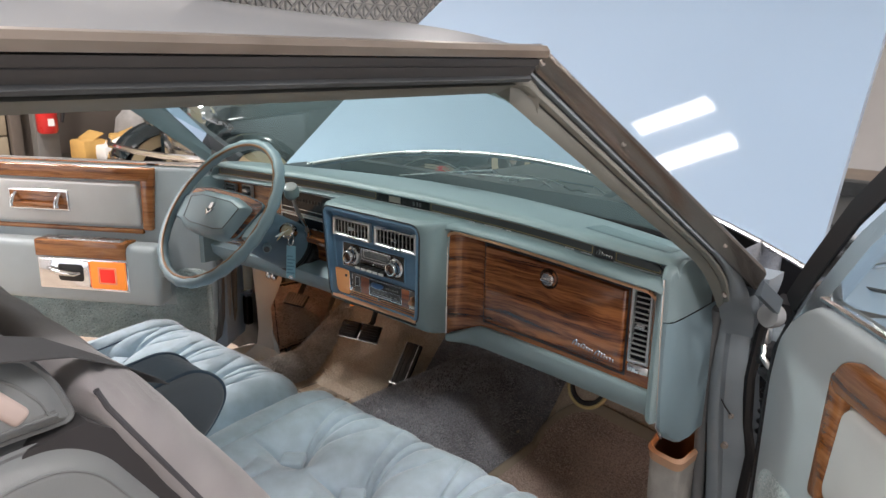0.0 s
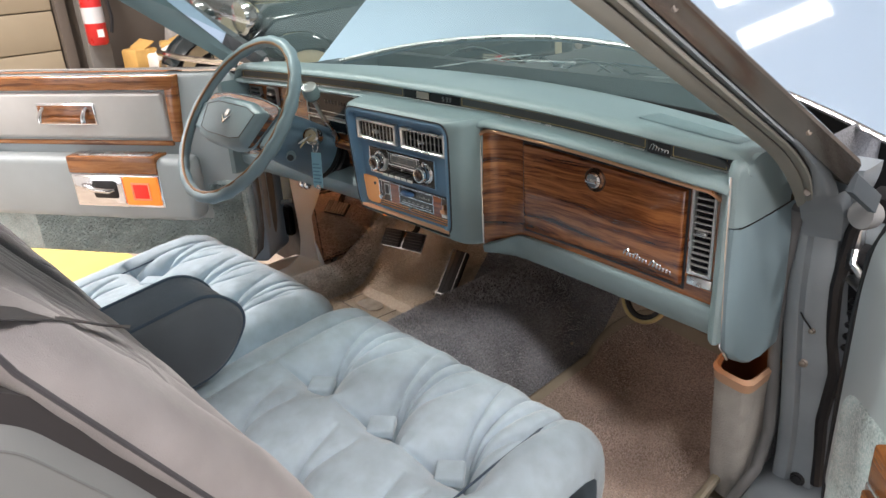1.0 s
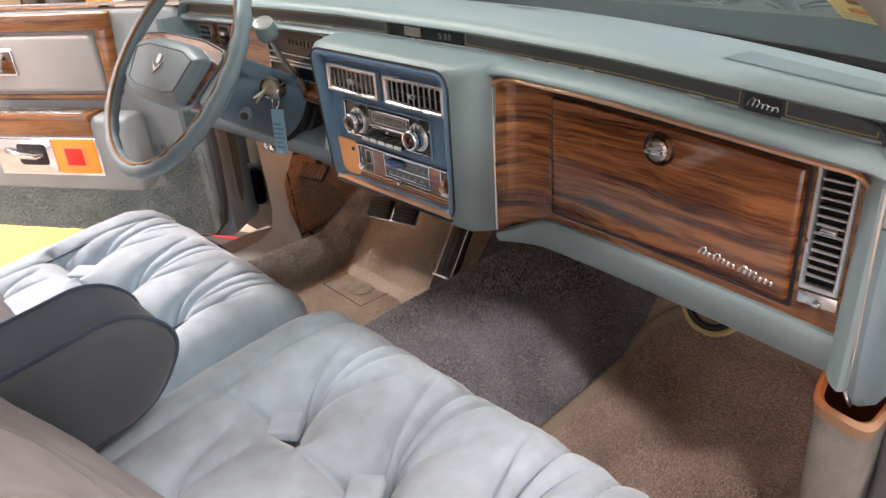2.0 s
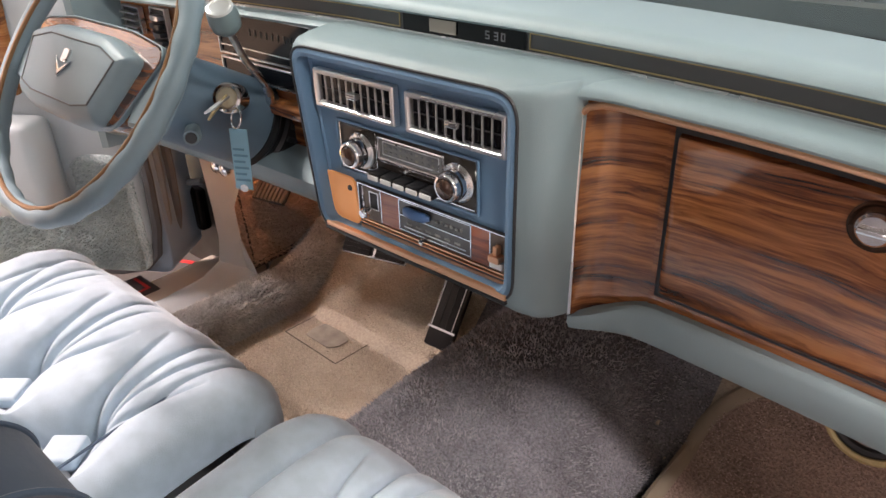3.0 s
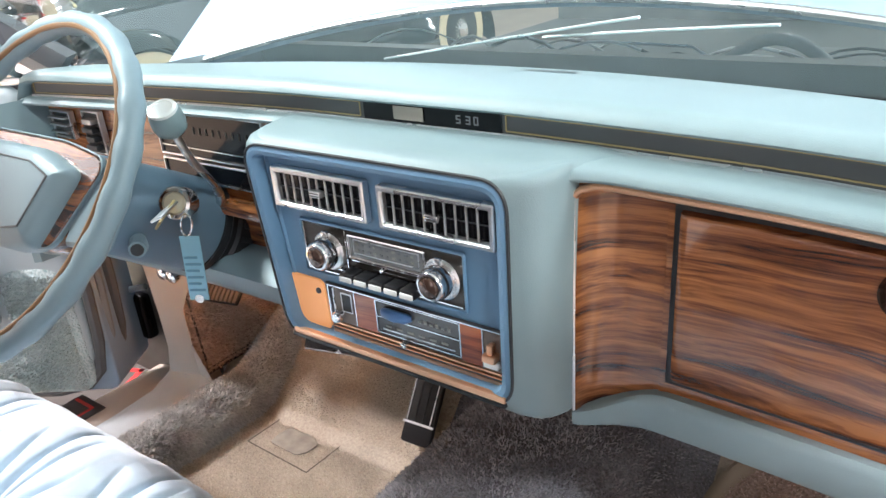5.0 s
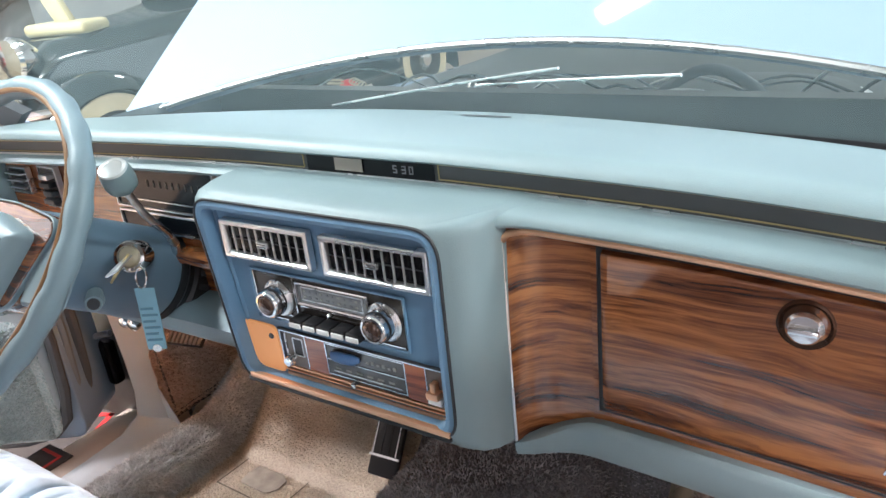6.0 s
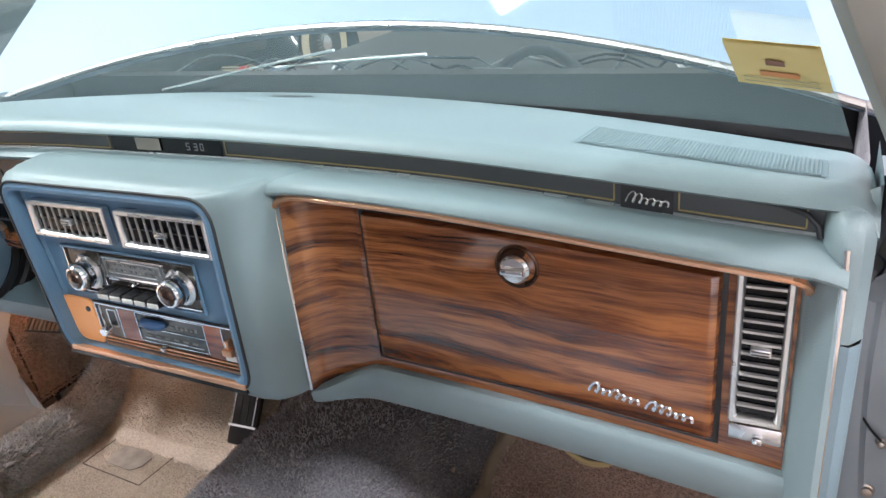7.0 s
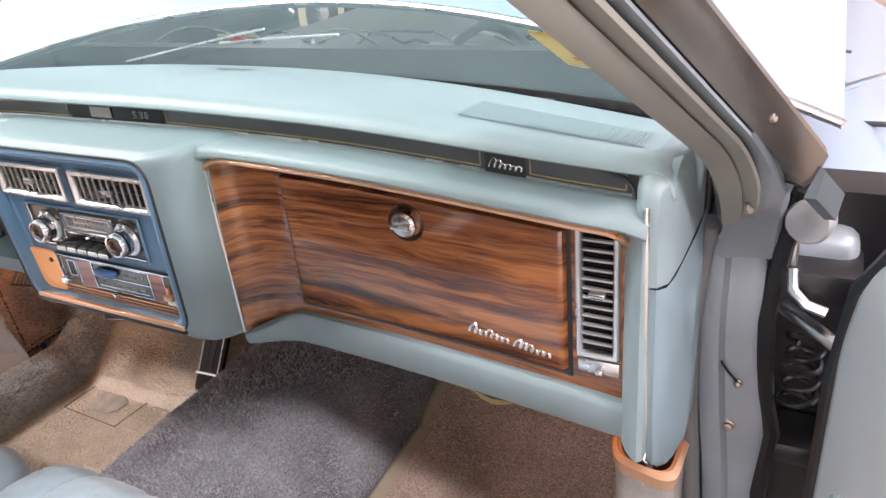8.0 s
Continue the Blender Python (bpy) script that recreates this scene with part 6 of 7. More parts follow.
part("pad_centre", moulding(Geo(), [(-0.578, 0.213), (-0.505, 0.211), (-0.490, 0.228), (-0.488, 0.256), (-0.512, 0.268), (-0.575, 0.266), (-0.582, 0.24)], [(0, 0.0), (0, -0.0025), (0.003, -0.0032)], 0.006, Matrix(((1, 0, 0, 0), (0, 0, 1, 0), (0, -1, 0, 0.222), (0, 0, 0, 1)))), material("worn_rubber", (0.36, 0.335, 0.285), 0.6, var=0.25, scale=30), hp_)

# shag roll along the driver's sill and the brown pile panel above it
roll = thing("sill_carpet", (-0.72, 0.1, 0.24), "thick dark grey shag carpet rolled over the inner sill", "carpet")


def roll_c(t):
    y = blend(-0.22, 0.50, t)
    return Vector((blend(-0.740, -0.705, t), y, 0.25 + 0.62 * max(0.0, y - 0.29)))


rr = [[roll_c(t) + Vector((math.cos(a) * 0.052, 0, math.sin(a) * 0.052)) for a in span(-0.9, math.pi + 0.4, 14)] for t in span(0, 1, 14)]
part("roll_body", Geo().loft(rr), SHAG, roll)


def roll_spot(r):
    t, a = r.uniform(0, 1), r.uniform(-0.8, math.pi)
    n = Vector((math.cos(a), 0, math.sin(a)))
    return roll_c(t) + n * 0.051, n


clothes("shag_cover", 36000, roll_spot, SHAG_PILE, roll, 0.0115, 0.0017, 4)

kick = thing("kick_panel", (-0.80, 0.34, 0.25), "brown carpeted kick panel with dark piping beside the pedals", "kick panel")
KP = [Vector((-0.827, 0.222, 0.52)), Vector((-0.80, 0.232, 0.29)), Vector((-0.765, 0.40, 0.315)), Vector((-0.775, 0.50, 0.52))]
rows = [[KP[0].lerp(KP[3], s).lerp(KP[1].lerp(KP[2], s), t) for s in span(0, 1, 12)] for t in span(0, 1, 10)]
back = [[p + Vector((-0.025, 0, 0)) for p in r] for r in rows]
part("panel", Geo().loft(rows).loft(back).loft([rows[0], back[0]]).loft([rows[-1], back[-1]]).loft([[r[0] for r in rows], [r[0] for r in back]]), material("kick_carpet", (0.62, 0.46, 0.37), 0.95, var=0.25, scale=8, fine=0.004, fine_scale=260, fine_col=0.8, sheen=0.2, spec=0.1), kick)
part("piping", Geo().tube(rows[-1][::-1] + [r[0] for r in rows[::-1]][1:] + rows[0][1:], 0.004, 6), BLACK, kick)
part("piping", Geo().tube([p + Vector((0.002, 0.018, 0.012)) for p in rows[-1][::-1]] + [r[1] + Vector((0.003, 0.004, 0)) for r in rows[::-1]][1:], 0.0025, 6), DARK, kick)


def kick_spot(r):
    s, t = r.random(), r.random()
    p = KP[0].lerp(KP[3], s).lerp(KP[1].lerp(KP[2], s), t)
    return p, Vector((0.95, -0.25, 0.2)).normalized()


clothes("kick_cover", 9000, kick_spot, BROWN_PILE, kick, 0.010, 0.0012, 5)
# side wall under the dashboard on both sides
setting("wall_side_left", Geo().loft([[(-0.865, y, z) for z in span(0.22, 0.93, 6)] for y in span(0.24, 0.62, 6)]), JAMB)
setting("wall_side_right", Geo().loft([[(0.705, y, z) for z in span(0.22, 0.93, 6)] for y in span(0.24, 0.62, 6)]), GREYCARPET)
COVER = (((-0.850, 0.19, 0.74), (-0.80, 0.29, 0.72)), ((-0.846, 0.19, 0.66), (-0.80, 0.285, 0.63)), ((-0.838, 0.19, 0.562), (-0.802, 0.272, 0.54)), ((-0.826, 0.19, 0.459), (-0.808, 0.228, 0.455)), ((-0.818, 0.187, 0.387), (-0.800, 0.226, 0.375)), ((-0.818, 0.178, 0.335), (-0.790, 0.226, 0.305)), ((-0.816, 0.116, 0.306), (-0.775, 0.14, 0.304)), ((-0.815, 0.021, 0.3005), (-0.770, 0.025, 0.3025)), ((-0.815, -0.12, 0.2995), (-0.768, -0.12, 0.3015)))
rows = []
for a, b in COVER:
    a, b = Vector(a), Vector(b)
    m_ = a.lerp(b, 0.5) + Vector((0.004, -0.004, 0.001))
    rows.append([a + Vector((-0.022, 0.035, -0.004)), a + Vector((-0.006, 0.004, -0.001)), a, m_, b, b + (Vector((0.035, 0.006, -0.016)) if b.z < 0.31 else Vector((0.001, 0.004, -0.002)))])
setting("jamb_cover", Geo().loft(rows), material("jamb_vinyl", (0.50, 0.545, 0.575), 0.5, var=0.06, fine=0.0003, fine_scale=800), "pale vinyl cover sweeping from the hinge post to the sill")

# ---- pedals ----
brake = thing("brake_pedal", (-0.45, 0.36, 0.30), "wide black rubber brake pedal with chrome edging", "pedal")
BM = pose(-0.455, 0.33, 0.435, 52, 0, 14)
part("pad_frame", Geo().box((-0.075, -0.0295, -0.002), (0.075, 0.0295, 0.004), 0.0025, m=BM), CHROME, brake)
for s in (-1, 1):
    rb = part("rubber", Geo().box((s * 0.039 - 0.034, -0.027, 0.002), (s * 0.039 + 0.034, 0.027, 0.011), 0.004, m=BM), BLACK, brake)
    for i in range(6):
        part("rib", Geo().box((s * 0.039 - 0.031, -0.024 + i * 0.0088, 0.011), (s * 0.039 + 0.031, -0.0195 + i * 0.0088, 0.0135), m=BM), BLACK, rb)
part("arm", Geo().tube([BM @ Vector((0, 0, -0.008)), BM @ Vector((0, 0.05, -0.05)), Vector((-0.455, 0.45, 0.62))], 0.009, 8), BLACK, brake)
gas = thing("accelerator_pedal", (-0.28, 0.31, 0.24), "long black accelerator pedal with chrome ribs", "pedal")
GM = pose(-0.278, 0.350, 0.350, 54, 0, 4)
part("pad", Geo().box((-0.032, -0.086, -0.008), (0.032, 0.09, 0.006), 0.006, m=GM), BLACK, gas)
for i in range(4):
    part("rib", Geo().box((-0.027 + i * 0.0165, -0.045, 0.006), (-0.0255 + i * 0.0165, 0.09, 0.0075), m=GM), BRIGHT if i in (0, 3) else DARK, gas)
part("cross_bar", Geo().box((-0.032, -0.05, 0.006), (0.032, -0.046, 0.009), m=GM), BRIGHT, gas)
park = thing("parking_brake_pedal", (-0.74, 0.31, 0.46), "small ribbed parking brake pedal under the dashboard", "pedal")
PM = pose(-0.74, 0.29, 0.485, 40, 0, 12)
part("pad", Geo().box((-0.045, -0.024, -0.006), (0.045, 0.024, 0.004), 0.004, m=PM), BLACK, park)
for i in range(8):
    part("rib", Geo().box((-0.04 + i * 0.0108, -0.021, 0.004), (-0.0335 + i * 0.0108, 0.021, 0.007), m=PM), BRONZE, park)
part("arm", Geo().tube([PM @ Vector((0, 0.01, -0.004)), Vector((-0.76, 0.36, 0.55)), Vector((-0.78, 0.42, 0.66))], 0.009, 8), BLACK, park)
hr = thing("hood_release", (-0.56, 0.13, 0.64), "chrome knob pair under the knee panel", "pull knob")
for i in (0, 1):
    part("knob", Geo().lathe([(0.010, 0), (0.012, 0.004), (0.012, 0.012), (0.008, 0.015)], Matrix.Translation((-0.60 + i * 0.025, 0.10, 0.648)) @ pose(0, 0, 0, 100, 0, 0), 14), CHROME, hr)

# ---- map pocket at the passenger's feet and a brass ring under the dashboard ----
pk = thing("map_pocket", (0.66, 0.28, 0.30), "tan-lined map pocket on the passenger kick panel", "map pocket")
PK = [(0.628, 0.165), (0.70, 0.150), (0.705, 0.36), (0.625, 0.35), (0.610, 0.26)]
outer_ = lambda z, i: [Vector((p.x, p.y, z)) for p in rpoly(PK, 0.025, 5, i)]
part("pocket_shell", Geo().loft([outer_(0.25, 0.012), outer_(0.30, 0.004), outer_(0.42, 0.0), outer_(0.515, -0.002)], closed=True), material("pocket_cloth", (0.36, 0.35, 0.33), 0.9, var=0.15, scale=20, fine=0.002, fine_scale=300), pk)
part("pocket_rim", Geo().loft([outer_(0.505, -0.003), outer_(0.524, -0.006), outer_(0.530, 0.0), outer_(0.524, 0.006), outer_(0.50, 0.005)], closed=True), material("tan_binding", (0.50, 0.30, 0.19), 0.6), pk, "tan bound rim")
part("lining", Geo().loft([outer_(0.518, 0.006), outer_(0.42, 0.008), outer_(0.32, 0.010)], closed=True), material("brown_lining", (0.17, 0.08, 0.045), 0.8), pk)
rg = thing("fuse_cover_ring", (0.45, 0.20, 0.60), "brass-edged black ring fixed under the dashboard", "ring")
part("collar", Geo().tube([(0.455 + 0.048 * math.cos(a), 0.205 + 0.02 * math.sin(a), 0.595 + 0.045 * math.sin(a)) for a in [i * math.pi / 16 for i in range(32)]], 0.005, 8, closed=True), GOLD, rg)
part("throat", Geo().tube([(0.455 + 0.041 * math.cos(a), 0.207 + 0.018 * math.sin(a), 0.595 + 0.038 * math.sin(a)) for a in [i * math.pi / 16 for i in range(32)]], 0.006, 8, closed=True), BLACK, rg)

# ---- small things on the dashboard ----
def pad_z(x, y):
    pr = [(p[1], p[2]) for p in pad_ring(x)][:6]
    for (ya, za), (yb_, zb_) in zip(pr, pr[1:]):
        if yb_ <= y <= ya:
            return blend(za, zb_, (ya - y) / (ya - yb_))
    return pr[0][1] if y > pr[0][0] else pr[-1][1]


def grille_y(x, t):
    return 0.124 - 0.205 * (x - 0.468) + t * (0.069 - 0.10 * (x - 0.468))


gr = part("defroster_grille", Geo().loft([[(x, grille_y(x, t), pad_z(x, grille_y(x, t)) + 0.0008) for x in span(0.464, 0.670, 8)] for t in span(-0.03, 1.03, 7)]), GRILLE, dash, "ribbed grille in the top pad")
for i in range(64):
    x = 0.469 + i * 0.0031
    part("rib", Geo().loft([[(x + dx, grille_y(x, t), pad_z(x, grille_y(x, t)) + h) for dx, h in ((0, 0.0006), (0.0003, 0.0017), (0.0014, 0.0017), (0.0017, 0.0006))] for t in span(0.02, 0.98, 4)]), PAD, gr)
part("sun_sensor", Geo().loft([[(x, y, pad_z(x, y) + 0.001) for x in span(-0.02, 0.05, 5)] for y in (0.285, 0.297)]), STRIP, dash)
# bright script on the glove box door, drawn as plain cursive loops
def loops(x0, z0, w, h, n, seed, place, r, parent, mat, name):
    rng = random.Random(seed)
    pts, tall = [], [1.0] + [rng.choice((0.5, 0.55, 0.9, 0.6)) for _ in range(n - 1)]
    for i in range(n):
        for k in range(14):
            a = k / 14 * 2 * math.pi
            up = h * tall[i] * (0.5 - 0.5 * math.cos(a))
            pts.append(place(x0 + w * (i + k / 14) / n - 0.30 * w / n * math.sin(a) + 0.35 * up, z0 + up))
    return part(name, Geo().tube(pts, r, 6), mat, parent)


loops(0.492, 0.7535, 0.046, 0.0115, 7, 3, lambda x, z: on_face(x, z - 0.06 * (x - 0.49), 0.0105), 0.0016, glove, CHROME, "script")
loops(0.546, 0.7525, 0.040, 0.0105, 6, 5, lambda x, z: on_face(x, z - 0.06 * (x - 0.49), 0.0105), 0.0016, glove, CHROME, "script")
loops(0.523, 0.951, 0.034, 0.010, 6, 7, lambda x, z: (x, 0.0945 + yo(x), z + zo(x)), 0.0008, dash, BRIGHT, "badge")
# clock window: dim sensor plate and a bar of figures that cannot be read
part("clock_inset", Geo().box((-0.072, 0.0945, 0.9505), (-0.032, 0.0955, 0.965)), material("smoked_plate", (0.36, 0.33, 0.28), 0.4), dash)
def digit(x, z, w, h, segs, y):
    """One seven-segment figure of the clock, from its lit bars."""
    g_, k_ = Geo(), 0.0007
    for c in segs:
        x0_, x1_, z0_, z1_ = {"a": (x, x + w, z + h, z + h), "g": (x, x + w, z + h / 2, z + h / 2), "d": (x, x + w, z, z), "f": (x, x, z + h / 2, z + h), "b": (x + w, x + w, z + h / 2, z + h), "e": (x, x, z, z + h / 2), "c": (x + w, x + w, z, z + h / 2)}[c]
        g_.box((x0_ - k_, y - 0.0005, z0_ - k_), (x1_ + k_, y, z1_ + k_))
    part("clock_digit", g_, CLOCK_GLOW, dash)


digit(0.010, 0.953, 0.0042, 0.0075, "afgcd", 0.0962)
digit(0.022, 0.953, 0.0042, 0.0075, "abgcd", 0.0962)
digit(0.0315, 0.953, 0.0042, 0.0075, "abcdef", 0.0962)
# courtesy lamps under the dashboard, warm
for x, y, z, e in ((0.61, 0.20, 0.632, 0.25), (-0.66, 0.24, 0.635, 0.6), (-0.165, 0.05, 0.672, 0.09)):
    cl_ = thing("courtesy_lamp", (x, y, z), "small lit warm courtesy lamp under the dashboard", "courtesy lamp", "courtesy lamps")
    part("housing", Geo().box((x - 0.02, y - 0.012, z + 0.002), (x + 0.02, y + 0.012, z + 0.02), 0.003), BLACK, cl_)
    part("bulb", Geo().lathe([(0.002, -0.006), (0.005, -0.004), (0.005, 0.002)], Matrix.Translation((x, y, z)), 10), LAMP_AMBER, cl_)
    ld = bpy.data.lights.new("courtesy_glow", "POINT")
    ld.energy, ld.color, ld.shadow_soft_size = e, (1.0, 0.42, 0.13), 0.012
    new("courtesy_glow", ld).location = (x, y, z - 0.014)

# ---- stickers on the glass ----
pp = thing("paper_sheet", (0.63, 0.0, 1.06), "yellow paper notice tucked at the windshield corner", "paper")
q = [Vector(p) for p in ((0.602, -0.006, 1.081), (0.657, -0.014, 1.076), (0.667, 0.066, 1.031), (0.605, 0.080, 1.036))]
part("sheet", Geo().loft([[q[0], q[1]], [q[3], q[2]]]).loft([[p + Vector((0, 0.001, 0.0015)) for p in (q[0], q[1])], [p + Vector((0, 0.001, 0.0015)) for p in (q[3], q[2])]]), PAPER, pp)
for t, s0, s1, mt in ((0.35, 0.4, 0.6, material("brown_ink", (0.25, 0.12, 0.08), 0.7)), (0.62, 0.3, 0.72, material("orange_ink", (0.7, 0.3, 0.1), 0.7)), (0.75, 0.1, 0.9, material("grey_ink", (0.4, 0.38, 0.25), 0.7)), (0.85, 0.1, 0.9, material("grey_ink", (0.4, 0.38, 0.25), 0.7))):
    a, b_ = q[0].lerp(q[3], t), q[1].lerp(q[2], t)
    h = (q[3] - q[0]) * (0.06 if t < 0.7 else 0.012)
    up = Vector((0, -0.0008, -0.0012))
    part("print_bar", Geo().loft([[a.lerp(b_, s0) - h + up, a.lerp(b_, s1) - h + up], [a.lerp(b_, s0) + h + up, a.lerp(b_, s1) + h + up]]), mt, pp)

# ---- engine bay ----
ac = thing("air_cleaner", (0.15, 1.1, 0.5), "black round air cleaner with a bright rim", "air cleaner")
AM = Matrix.Translation((0.17, 1.12, 0.70))
part("drum", Geo().lathe([(0.21, 0.0), (0.22, 0.02), (0.22, 0.10), (0.20, 0.13), (0.05, 0.15), (0.001, 0.15)], AM, 40), ENGINE, ac)
part("rim", Geo().tube([AM @ Vector((0.222 * math.cos(a), 0.222 * math.sin(a), 0.11)) for a in [i * math.pi / 20 for i in range(40)]], 0.006, 6, closed=True), BRIGHT, ac)
part("stand", Geo().lathe([(0.07, -0.36), (0.07, 0.0)], AM, 20), ENGINE, ac)
hs = thing("radiator_hose", (0.1, 0.95, 0.8), "thick arched hose with a shiny top in the engine bay", "hose")
part("hose", Geo().tube([(0.0 + 0.28 * t, 0.98 - 0.06 * t, 0.80 + 0.105 * math.sin(math.pi * min(t * 0.9 + 0.08, 1))) for t in span(-0.1, 1.05, 16)], 0.012, 10), material("hose_grey", (0.35, 0.36, 0.37), 0.25), hs)
rng = random.Random(8)
for i in range(9):
    x, y = rng.uniform(-0.6, 0.62), rng.uniform(0.72, 1.1)
    pts = [(x + 0.10 * k * rng.uniform(0.7, 1.3), y + rng.uniform(-0.03, 0.03), 0.83 + 0.045 * math.sin(k * 1.1 + i)) for k in range(5)]
    w_ = thing("engine_cable", (x, y, 0.8), "thin bright-edged cable across the engine bay", "cable", "engine cables")
    part("cable", Geo().tube(pts, rng.uniform(0.003, 0.006), 6), BRIGHT if i % 3 == 0 else ENGINE, w_)
PALEWIRE = material("pale_wire", (0.55, 0.57, 0.56), 0.3, var=0.1)
for i in range(22):
    x, y = rng.uniform(-0.75, 0.66), rng.uniform(0.66, 1.05)
    ln, ar, tw = rng.uniform(0.12, 0.42), rng.uniform(0.02, 0.10), rng.uniform(-0.2, 0.2)
    pts = [(x + ln * (k / 9 - 0.5), y + tw * (k / 9 - 0.5) + 0.006 * math.sin(k * 0.8 + i), 0.835 + ar * math.sin(math.pi * k / 9) + 0.003 * math.sin(k * 0.9 + i)) for k in range(10)]
    w_ = thing("engine_wire", (x, y, 0.78), "thin pale wire looped over the engine", "wire", "engine wires")
    part("wire", Geo().tube(pts, rng.uniform(0.0018, 0.004), 6), (PALEWIRE, BRIGHT, ENGINE)[i % 3], w_)
    part("clip", Geo().box((pts[0][0] - 0.006, pts[0][1] - 0.006, 0.775), (pts[0][0] + 0.006, pts[0][1] + 0.006, pts[0][2] + 0.004), 0.001), ENGINE, w_)
for i in range(12):
    x, y = rng.uniform(-0.5, 0.25), rng.uniform(0.50, 0.60)
    ln, tw = rng.uniform(0.10, 0.4), rng.uniform(-0.08, 0.08)
    pts = [(x + ln * (k / 7 - 0.5), y + tw * (k / 7 - 0.5), 0.862 - 0.2 * (y + tw * (k / 7 - 0.5) - 0.5) + 0.008 * math.sin(k * 1.3 + i)) for k in range(8)]
    w_ = thing("engine_wire", (x, y, 0.86), "thin pale wire looped over the engine", "wire", "engine wires")
    part("wire", Geo().tube(pts, rng.uniform(0.001, 0.002), 6), (PALEWIRE, BRIGHT)[i % 2], w_)
for i in range(10):
    x, y, s_ = rng.uniform(-0.7, 0.62), rng.uniform(0.7, 1.2), rng.uniform(0.03, 0.07)
    w_ = thing("engine_fitting", (x, y, 0.74), "small dark and bright fitting on the engine", "engine part", "engine fittings")
    part("body", Geo().box((-s_, -s_ * 0.6, 0.0), (s_, s_ * 0.6, s_ * 0.9), 0.008, m=pose(x, y, 0.778, 0, 0, rng.uniform(-40, 40))), ENGINE, w_)
    part("cap", Geo().lathe([(s_ * 0.45, 0.0), (s_ * 0.45, 0.014), (s_ * 0.3, 0.02), (0.0005, 0.021)], Matrix.Translation((x, y, 0.777 + s_ * 0.9)), 14), BRIGHT if i % 2 else PALEWIRE, w_)
cw = thing("washer_bottle", (0.5, 0.85, 0.7), "pale round reservoir beside the cowl", "reservoir")
part("body", Geo().lathe([(0.06, 0.0), (0.075, 0.03), (0.075, 0.09), (0.055, 0.12), (0.001, 0.13)], Matrix.Translation((0.50, 0.86, 0.775)), 24), material("pale_plastic", (0.45, 0.47, 0.46), 0.4), cw)
part("bracket", Geo().box((0.47, 0.83, 0.35), (0.53, 0.89, 0.78), 0.005), ENGINE, cw)
for x0, x1 in ((-0.62, -0.08), (0.0, 0.50)):
    wp = thing("wiper", (x0, 0.40, 0.93), "black wiper arm and blade resting at the foot of the glass", "wiper", "wipers")
    part("arm", Geo().tube([(x, yb(x) + 0.06, 0.925 + 0.003 * math.sin(i)) for i, x in enumerate(span(x0, x1, 8))], 0.004, 6), BLACK, wp)
    part("blade", Geo().tube([(x, yb(x) + 0.04, 0.932) for x in span(x0 - 0.02, x1 - 0.05, 8)], 0.003, 6), BLACK, wp)

wp = thing("wiper", (-0.30, 0.36, 0.95), "bright wiper arm lying across the outside of the windshield", "wiper", "wipers")
part("arm", Geo().tube([screen_pt(blend(-0.30, 0.16, k), blend(0.015, 0.235, k), 0.010) for k in span(0, 1, 16)], 0.0017, 6), BRIGHT, wp)
part("blade", Geo().tube([screen_pt(blend(0.02, 0.30, k), blend(0.165, 0.245, k), 0.005) for k in span(0, 1, 12)], 0.0016, 6), BRIGHT, wp)

# ---- things in the garage ----
gd = thing("garage_door", (-5.3, -1.3, 0), "cream sectional garage door, shut", "garage door")
for i in range(8):
    part("panel", Geo().box((-5.34, -3.6, 0.02 + i * 0.30), (-5.28, 0.86, 0.312 + i * 0.30), 0.012), CREAM, gd)
part("track", Geo().box((-5.30, 0.87, 0.0), (-5.22, 0.95, 2.8), 0.006), WALLBROWN, gd)
gp = tagged(part("steel_post", Geo().box((-5.1, 0.97, 0.0), (-4.98, 1.14, 4.19), 0.008), material("post_paint", (0.16, 0.16, 0.155), 0.5)), "grey steel post beside the garage door", kind="structure")
ex = thing("fire_extinguisher", (-4.9, 1.03, 0.62), "red fire extinguisher hung on the post", "fire extinguisher")
EM_ = Matrix.Translation((-4.90, 1.03, 0.66))
part("cylinder", Geo().lathe([(0.06, 0.0), (0.075, 0.02), (0.075, 0.33), (0.06, 0.38), (0.025, 0.41)], EM_, 24), RED, ex)
part("label_band", Geo().lathe([(0.0758, 0.16), (0.0764, 0.165), (0.0764, 0.27), (0.0758, 0.275)], EM_, 24), material("silver_label", (0.55, 0.56, 0.58), 0.4), ex)
part("tag", Geo().box((-4.826, 1.01, 0.72), (-4.82, 1.055, 0.775)), WHITE, ex)
part("valve", Geo().box((-4.93, 1.01, 1.07), (-4.87, 1.06, 1.12), 0.008), BRIGHT, ex)
part("handle", Geo().tube([(-4.90, 1.03, 1.11), (-4.87, 1.09, 1.13), (-4.86, 1.15, 1.10)], 0.01, 8), BLACK, ex)
part("hose", Geo().tube([(-4.89, 1.06, 1.08), (-4.86, 1.14, 1.02), (-4.86, 1.15, 0.85), (-4.87, 1.13, 0.74)], 0.014, 8), BLACK, ex)
part("bracket", Geo().box((-4.99, 1.0, 0.8), (-4.96, 1.07, 0.95), 0.004), BLACK, ex)
sh = thing("workbench", (-5.0, 1.7, 0.0), "dark low workbench against the brown wall", "workbench")
part("top", Geo().box((-5.3, 1.18, 0.40), (-4.6, 2.4, 0.44), 0.006), WALLBROWN, sh)
